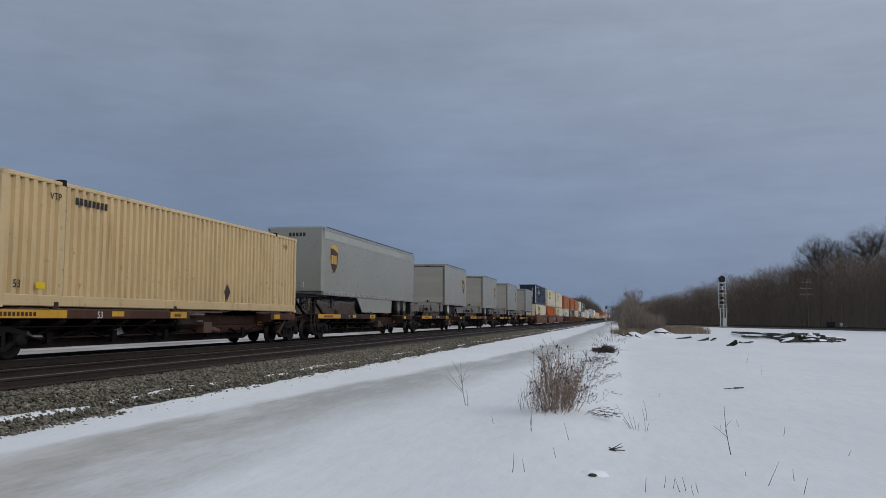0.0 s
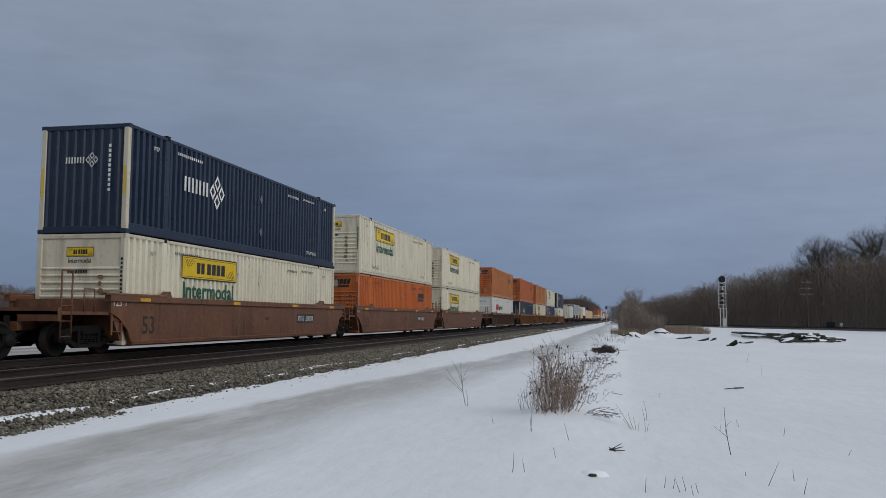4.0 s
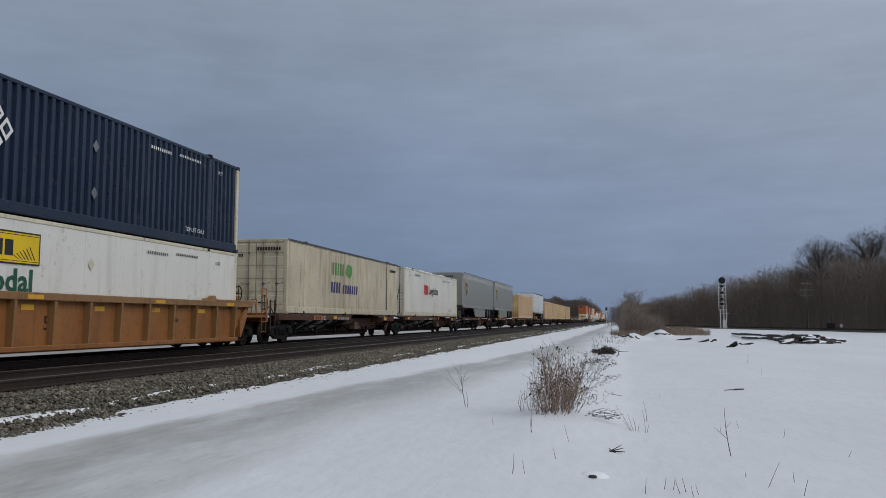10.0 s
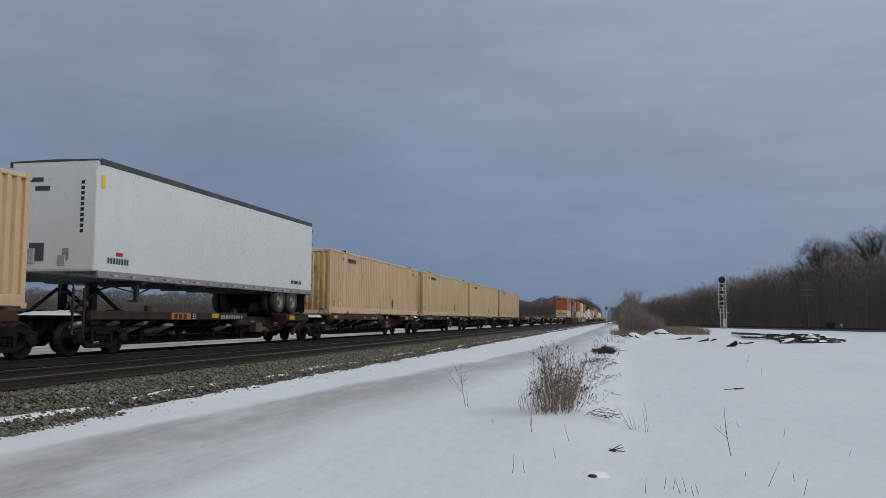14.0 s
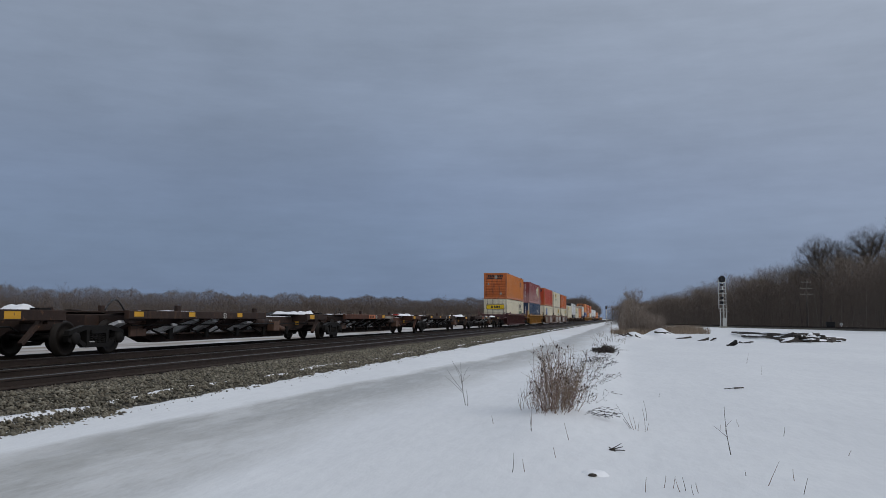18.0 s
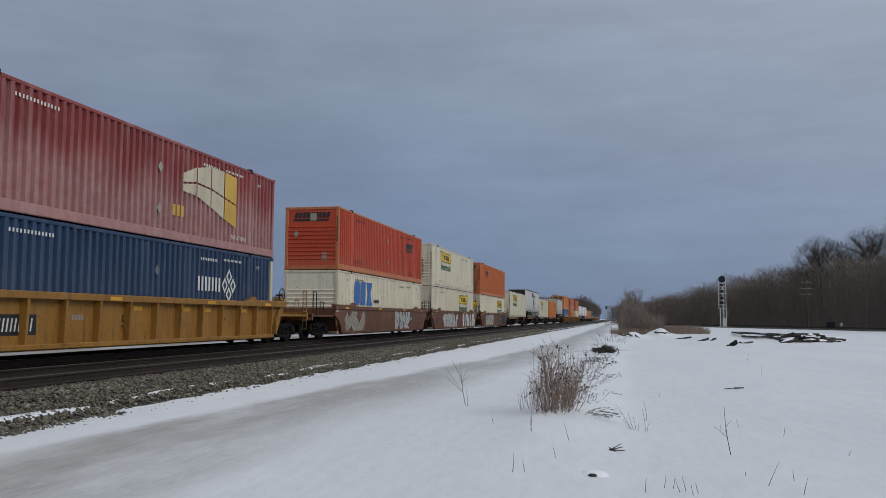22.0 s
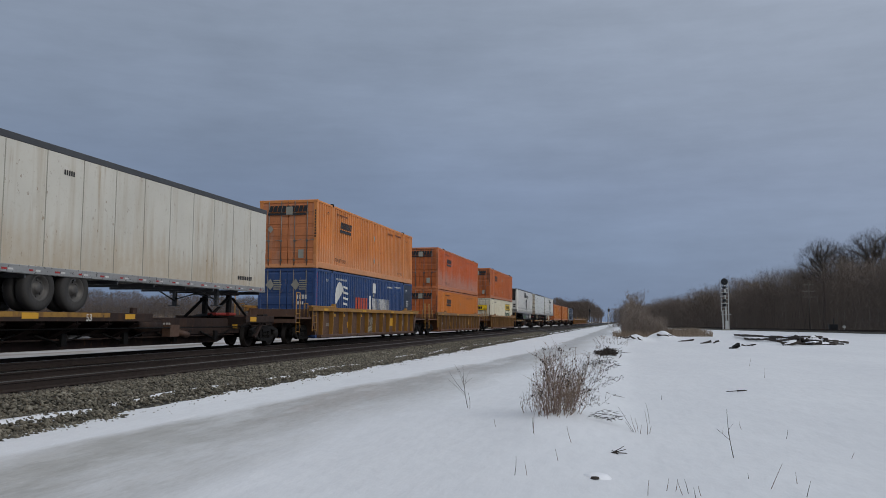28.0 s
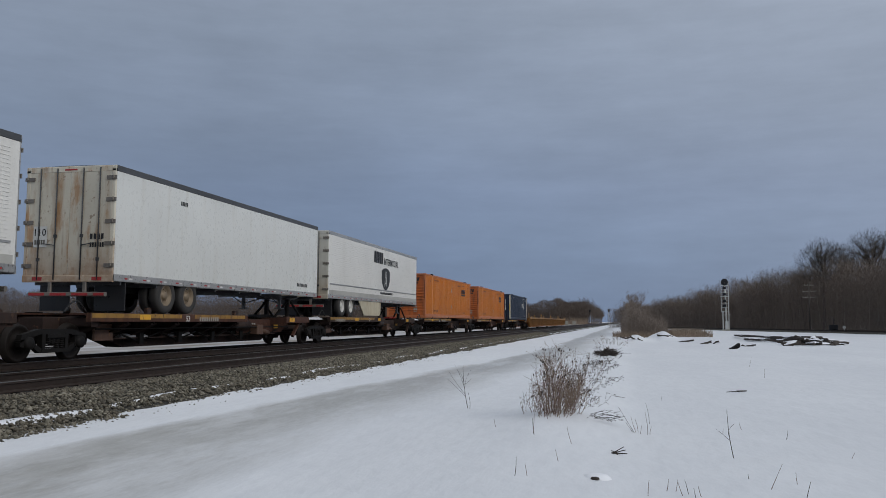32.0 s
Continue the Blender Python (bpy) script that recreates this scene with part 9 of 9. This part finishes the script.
    for kind, u, v, s, m_ in marks:
        if kind == "53":
            f.text("53", a + u, v, s, m_, lift=0.004)
        elif kind == "plate":
            f.rect("number_board", a + u, v, a + u + s * 8.6, v + s * 1.6, INK, 0.004)
            f.bars(a + u + s * 0.5, v + s * 0.3, s * 3.2, s, 7, WHITE_INK, 0.006, 0.15, gap=0.6)
            f.bars(a + u + s * 4.4, v + s * 0.3, s * 3.9, s, 9, WHITE_INK, 0.006, 0.15, gap=0.6)
        elif kind == "bars":
            f.bars(a + u, v, s * 4, s, 6, m_, 0.004)
        elif kind == "rect":
            f.rect("painted_mark", a + u, v, a + u + s * 2, v + s, m_, 0.004)
        elif kind in ("Y", "B", "S"):
            f.text(kind, a + u, v, s, m_, lift=0.006, bold=True)
        elif kind == "125 T":
            f.text("125 T", a + u, v, s, m_, lift=0.006)
        elif kind == "board":
            f.put("soot_board", [[(a + u, v), (a + u + s * 1.9, v), (a + u + s * 1.9, v + s), (a + u, v + s)]], SOOT_BOARD, 0.0025, "black-painted data board")
    for u in (0.6, 6.0, 11.0, 15.2):
        top.rect("yellow_mark", a + u, zt - 0.14, a + u + 0.5, zt - 0.05, YELLOW_MARK, 0.003)
    rm = random.Random(seed)
    if ribbed:
        for k in range(12):
            u = a + 0.75 + k * (b - a - 1.1) / 12
            if rm.random() < 0.35:
                f.rect("yellow_mark", u + 0.2, zt - 0.38, u + 0.6, zt - 0.26, YELLOW_MARK, 0.004)
            elif rm.random() < 0.3:
                f.bars(u + 0.25, zt - 0.62, 0.45, 0.12, 4, FAINT_INK, 0.004)
    if graffiti:
        scrawl(f, a, graffiti, seed)
    if start:
        bogie(root, 1.9)
        coupler(root, 0.6, -1)
        ladder(root, 1.42, a - 0.3, 0.5, 1.5, trim, 4)
    if end:
        bogie(root, L - 1.9)
        coupler(root, L - 0.6, 1)
        brake_wheel(root, 0.5, L - 0.8, 1.85, STEEL_DARK)
        if seed == 801:
            part("hose_coil", Geo().lathe((1.05, L - 1.1, 1.34), [(-0.10, 0.22), (-0.06, 0.28), (0.06, 0.28), (0.10, 0.22), (0.06, 0.15), (-0.06, 0.15), (-0.10, 0.22)], 18), VIVID_ORANGE, root, "coil of bright orange hose")
        part("brake_housing", Geo().beam(0.2, 0.5, L - 0.95, L - 0.6, 1.08, 1.75, 0.04, 2), tone, root)
    else:
        bogie(root, L)
    return root


def scrawl(f, a, spans, seed):
    """Sprayed scrawls: fat swinging strokes with a dark edge, no letters."""
    rnd = random.Random(seed)
    for u0, u1, v0, v1, fill, edge in spans:
        n = max(3, int((u1 - u0) / 0.75))
        step, h = (u1 - u0) / n, v1 - v0
        dark, pale, thin = [], [], []
        rank = 0
        for k in range(n):
            u = a + u0 + (k + 0.5) * step
            for j in range(2):
                p = [(u + rnd.uniform(-0.55, 0.55) * step, v0 + h * rnd.uniform(0.0, 0.2)), (u + rnd.uniform(-1.0, 1.0) * step, v0 + h * rnd.uniform(0.2, 0.9)),
                     (u + rnd.uniform(-1.0, 1.0) * step, v0 + h * rnd.uniform(0.2, 0.9)), (u + rnd.uniform(-0.5, 0.5) * step, v0 + h * rnd.uniform(0.8, 1.0))]
                path = []
                for i in range(9):
                    t = i / 8
                    w_ = ((1 - t) ** 3, 3 * t * (1 - t) ** 2, 3 * t * t * (1 - t), t ** 3)
                    path.append((sum(c * q[0] for c, q in zip(w_, p)), sum(c * q[1] for c, q in zip(w_, p))))
                wide = step * rnd.uniform(0.20, 0.32)
                for (x0, y0), (x1, y1) in zip(path, path[1:]):
                    d = math.hypot(x1 - x0, y1 - y0) or 1
                    nx_, ny_ = -(y1 - y0) / d, (x1 - x0) / d
                    ex, ey = (x1 - x0) * 0.12, (y1 - y0) * 0.12
                    rank += 1
                    for store, w_ in ((dark, wide + 0.045), (pale, wide)):
                        lo = lambda y: min(max(y, v0 - 0.05), v1 + 0.05)
                        store.append([rank * 0.00025] + [(x0 - ex + nx_ * w_, lo(y0 - ey + ny_ * w_)), (x0 - ex - nx_ * w_, lo(y0 - ey - ny_ * w_)), (x1 + ex - nx_ * w_, lo(y1 + ey - ny_ * w_)), (x1 + ex + nx_ * w_, lo(y1 + ey + ny_ * w_))])
                    if j:
                        thin.append([rank * 0.00025] + [(x0 + nx_ * 0.016, y0 + ny_ * 0.016), (x0 - nx_ * 0.016, y0 - ny_ * 0.016), (x1 - nx_ * 0.016, y1 - ny_ * 0.016), (x1 + nx_ * 0.016, y1 + ny_ * 0.016)])
        for i, (name, polys, m_) in enumerate((("scrawl_edge", dark, edge), ("scrawl", pale, fill), ("scrawl_line", thin, edge))):
            g = Geo()
            for lift, *poly in polys:
                g.add([f.plane @ Vector((u, v, f.offset + 0.004 + lift + 0.0002 * i)) for u, v in poly], [tuple(range(len(poly)))])
            tagged(part(name, g, m_, f.parent, "sprayed scrawl"), kind="stuff")


# ---------- the train: distance ahead of the camera at 0 s, in metres along the line ----------
MOVING = []          # thing, distance at 0 s, height over the rail


def ahead(s0, t):
    """How far ahead a point of the train is at t seconds: it slows a little."""
    return s0 - 26.005 * t + 0.0394 * (t - 16) ** 2 / 2


def ride(thing, s0, z=0.0):
    MOVING.append((thing, s0, z))
    return thing


DECK, SPINE_BOX, WELL_LOW, WELL_HIGH = 1.12, 1.146, 0.225, 3.13

# boxes: kinds built once and copied
PROTO = {}


def load(kind, s0, z):
    if kind not in PROTO:
        PROTO[kind] = KINDS[kind]()
        return ride(PROTO[kind], s0, z)
    return ride(copy_thing(PROTO[kind], Matrix.Identity(4)), s0, z)



def snowy(box):
    roof_snow(box, 4)
    return box


KINDS = {
    "white": lambda: white_box(),
    "white_snowy": lambda: snowy(white_box()),
    "white_doors": lambda: white_box(True, 10.35),
    "white_pale": lambda: white_box(True, 10.9, pale=True),
    "white_mid": lambda: white_box(False, 9.7),
    "white_reefer": lambda: white_box(False, 2.9, smooth=True),
    "orange": lambda: orange_box(ORANGE),
    "orange_rust": lambda: orange_box(RUST_ORANGE),
    "orange_red": lambda: orange_box(RED_ORANGE),
    "amber": lambda: orange_box(AMBER),
    "orange_doors": lambda: orange_box(ORANGE, True, 3.0),
    "orange_red_doors": lambda: orange_box(RED_ORANGE, True, 3.0),
    "orange_vivid_doors": lambda: orange_box(VIVID_ORANGE, True, 3.0),
    "orange_pale_doors": lambda: orange_box(PALE_ORANGE, True, 3.0, True),
    "amber_doors": lambda: orange_box(AMBER, True, 3.0),
    "navy": lambda: navy_box(NAVY),
    "navy_far": lambda: navy_box(NAVY, 10.6),
    "blue": lambda: navy_box(BLUE, 2.9),
    "blue_far": lambda: navy_box(CHALKY_BLUE, 10.6),
    "red_letter": lambda: snowy(plain_white_box("red")),
    "red_letter_low": lambda: plain_white_box("red", low=True),
    "blue_letter": lambda: plain_white_box("blue", "cream corrugated container with a blue emblem"),
    "yellow": lambda: yellow_box(False),
    "yellow_rusty": lambda: yellow_box(True),
    "maroon": maroon_box,
    "royal": blue_box,
    "cream_reefer": cream_reefer_box,
}

# single boxes on skeleton wagons
for kind, s0 in (("yellow", 9.94), ("cream_reefer", 289.61), ("red_letter", 307.38), ("yellow_rusty", 363.68), ("yellow_rusty", 399.11), ("yellow", 416.83), ("yellow", 433.82),
                 ("yellow_rusty", 452.1), ("white_snowy", 667.22), ("white", 701.71), ("amber", 718.81), ("amber", 879.96), ("amber", 900.16), ("navy_far", 921.21)):
    load(kind, s0, SPINE_BOX)
# double stacks: lower box, upper box
for low, high, s0 in (("white", "navy", 120.52), ("orange", "white", 140.26), ("white", "white", 159.61), ("red_letter_low", "orange_rust", 183.28), ("navy", "orange", 206.55), ("white", "orange_rust", 226.33),
                      ("blue", "white", 245.75), ("white_reefer", "navy", 269.14), ("white_pale", "amber", 561.04), ("blue_far", "maroon", 584.15), ("blue_letter", "orange_red", 607.56),
                      ("white_mid", "white", 626.74), ("white_doors", "orange_doors", 646.57), ("royal", "orange_pale_doors", 758.28), ("amber_doors", "orange_vivid_doors", 781.71), ("white_doors", "orange_doors", 804.87)):
    load(low, s0, WELL_LOW)
    load(high, s0, WELL_HIGH)
# trailers
ride(grey_trailer(16.0, 2, False, rim=RIM), 29.18, DECK)
pup = grey_trailer(8.4, 1, True, rim=WHITE_RIM)
ride(pup, 54.63, DECK)
for s0 in (71.76, 88.67, 106.79):
    ride(copy_thing(pup, Matrix.Identity(4)), s0, DECK)
ride(grey_trailer(16.2, 2, False, 1.55, 2.84, skin=SILVER_DARK), 326.13, DECK)
ride(grey_trailer(14.1, 2, False, None, 2.9, skin=SILVER_DARK), 343.4, DECK)
ride(white_trailer(14.5), 382.31, DECK)
ride(reefer_trailer(True), 684.89, DECK)
ride(white_trailer(14.4, True, True, 11), 738.82, DECK)
ride(reefer_trailer(True), 826.36, DECK)
ride(white_trailer(14.35, True), 845.97, DECK)
ride(reefer_trailer(False, 15.85), 861.65, DECK)

# skeleton wagons: joints from coupling to coupling
MARK_SETS = (((1.4, 0.7, "y"), (2.3, 1.6, "n"), (5.2, 0.6, "y"), (6.4, 0.3, "53"), (8.0, 0.5, "y")),
             ((0.95, 2.9, "o"), (5.0, 0.3, "53"), (5.6, 0.7, "y"), (8.4, 0.9, "o")),
             ((1.5, 0.6, "y"), (6.0, 0.3, "53"), (7.2, 1.6, "n"), (9.9, 0.5, "y")),
             ((2.0, 2.6, "n"), (6.2, 0.3, "53"), (8.4, 0.7, "y")),
             ((4.6, 1.1, "t"), (5.8, 0.3, "53"), (7.0, 0.6, "y"), (7.6, 2.6, "n")),
             ((1.15, 0.6, "y"), (4.0, 0.5, "y"), (6.2, 0.3, "53"), (7.2, 0.5, "y")),
             ((0.95, 6.6, "w"), (1.6, 2.2, "n"), (4.4, 0.7, "y"), (6.6, 0.3, "53"), (8.2, 0.6, "y")),
             ((0.95, 4.2, "w"), (5.4, 0.3, "53"), (6.2, 2.0, "n"), (5.9, 3.4, "w"), (3.0, 0.7, "y")))
k = 0
for joints, tone, empty, light in (((8.3, 27.6), SPINE, False, False),
                                   ((27.6, 46.4, 64.0, 81.5, 98.9, 117.6), SPINE, False, False),
                                   ((287.9, 306.6, 324.9, 342.8, 361.0, 381.2), SPINE_RED, False, True),
                                   ((381.2, 398.1, 415.9, 433.1, 450.9, 470.4), SPINE, False, True),
                                   ((470.4, 486.8, 504.3, 521.8, 539.4, 557.4), SPINE, True, True),
                                   ((665.2, 684.0, 701.3, 718.3, 736.4, 755.6), SPINE, False, False),
                                   ((823.6, 844.2, 861.0, 878.6, 898.2, 918.2), SPINE, False, False),
                                   ((918.2, 938.6), SPINE, False, False)):
    for i, (a, b) in enumerate(zip(joints, joints[1:])):
        first, last = i == 0, i == len(joints) - 2
        ride(spine_unit(b - a, first, last, tone if k % 3 else SPINE_RED, MARK_SETS[1 if a < 115 else 4 + i % 2 if empty else 6 + i % 2 if a > 660 else (0, 4, 2, 3, 5)[k % 5]], k, empty, light), a)
        k += 1

# well wagons: joints, where each box begins, paint
B1 = (("53", 0.8, 0.5, 0.48, INK), ("125 T", -0.5, 1.22, 0.2, WHITE_INK), ("plate", 11.6, 0.75, 0.21, INK), ("bars", 8.6, 0.86, 0.1, INK))
B2 = (("board", 0.42, 0.25, 1.05, INK), ("125 T", 0.80, 0.52, 0.33, WHITE_INK), ("53", 13.6, 0.62, 0.34, INK), ("bars", 0.75, 1.05, 0.11, FAINT_INK), ("bars", 0.75, 0.33, 0.09, FAINT_INK), ("rect", 14.9, 0.5, 0.3, GREY_MARK), ("rect", 5.3, 0.6, 0.24, YELLOW_MARK))
B5 = (("53", 13.6, 0.62, 0.42, WHITE_INK), ("rect", 11.2, 0.66, 0.42, YELLOW_MARK), ("rect", 14.9, 0.66, 0.24, YELLOW_MARK), ("rect", 4.2, 0.62, 0.26, YELLOW_MARK), ("bars", 1.4, 0.70, 0.14, FAINT_INK), ("rect", 8.3, 0.42, 0.2, GREY_MARK))
B3 = (("53", 6.8, 0.68, 0.32, INK), ("plate", 1.2, 0.55, 0.28, INK), ("bars", 12.2, 0.85, 0.1, INK))
B4 = (("53", 0.72, 0.50, 0.46, YELLOW_MARK), ("bars", 2.05, 0.72, 0.22, FAINT_INK), ("bars", 3.4, 0.72, 0.22, FAINT_INK), ("bars", 4.85, 0.72, 0.20, WHITE_INK), ("Y", 9.85, 0.42, 0.68, WHITE_INK), ("B", 11.15, 0.42, 0.66, WHITE_INK), ("S", 12.4, 0.55, 0.60, WHITE_INK))
W, D, T, P, G = WHITE_INK, INK, TURQUOISE, PINK, SPRAY_SILVER
WELLS = (((117.6, 138.3, 157.9, 179.4), (120.52, 140.26, 159.61), BROWN_CAR, False, BROWN_CAR, B1, "orange-brown smooth-sided double-stack well wagon", (None, None, None)),
         ((179.4, 203.0), (183.28,), RUST_CAR, True, RUST_CAR, B2, "dark rusty ribbed double-stack well wagon", (None,)),
         ((203.0, 224.6, 244.0, 265.3), (206.55, 226.33, 245.75), BROWN_CAR, True, YELLOW_CAR, B2, "brown ribbed double-stack well wagon with sprayed scrawls", ([(5.2, 9.8, 0.3, 1.2, P, MAROON_CAR)], [(10.0, 13.4, 0.22, 1.28, T, ROYAL), (14.0, 15.4, 0.3, 1.2, P, D)], [(0.6, 2.2, 0.3, 1.1, P, D)])),
         ((265.3, 287.9), (269.14,), TAN_CAR, True, TAN_CAR, B3, "orange-tan ribbed double-stack well wagon", (None,)),
         ((557.4, 580.5), (561.04,), MAROON_CAR, True, MAROON_CAR, B4, "maroon ribbed double-stack well wagon with white scrawls", (None,)),
         ((580.5, 603.9), (584.15,), YELLOW_CAR, True, YELLOW_CAR, B3, "worn yellow ribbed double-stack well wagon", (None,)),
         ((603.9, 625.1, 644.6, 665.2), (607.56, 626.74, 646.57), BROWN_CAR, False, STEEL_DARK, B1, "brown smooth-sided well wagon covered with silver scrawls",
          ([(0.8, 3.6, 0.3, 1.2, GREY_MARK, BROWN_CAR), (9.4, 12.6, 0.24, 1.38, G, D)], [(3.2, 8.4, 0.22, 1.3, G, D), (10.8, 16.0, 0.20, 1.40, W, D)], [(2.4, 7.0, 0.22, 1.30, G, D), (12.6, 15.6, 0.3, 1.3, NAVY, D)])),
         ((755.6, 778.1), (758.28,), RUST_CAR, True, YELLOW_CAR, B5, "dark rusty ribbed double-stack well wagon", ([(7.0, 8.6, 0.4, 1.1, GREY_MARK, RUST_CAR)],)),
         ((778.1, 801.5), (781.71,), BROWN_CAR, True, YELLOW_CAR, B5, "brown ribbed double-stack well wagon", (None,)),
         ((801.5, 823.6), (805.11,), BROWN_CAR, True, YELLOW_CAR, B5, "brown ribbed double-stack well wagon", (None,)),
         ((938.6, 956.2, 972.6, 989.0, 1008.5), (940.3, 957.3, 973.7, 990.2), TAN_CAR, True, YELLOW_CAR, B3, "empty tan double-stack well wagon at the rear of the train", (None,) * 4))
for joints, boxes, tone, ribbed, trim, marks, label, sprays in WELLS:
    for i, (a, b) in enumerate(zip(joints, joints[1:])):
        first, last = i == 0, i == len(joints) - 2
        ride(well_unit(b - a, boxes[i] - 0.15 - a, first, last, tone, ribbed, trim, int(a), marks, label, sprays[i], YELLOW_CAR if trim is YELLOW_CAR and ribbed else tone), a)


# ---------- what moves ----------
def motions():
    for thing, s0, z in MOVING:
        walk(thing, [(t, pose(TRACK_X, ahead(s0, t), RAIL_Z + z)) for t in (0, 8, 16, 24, 32)])


motions()
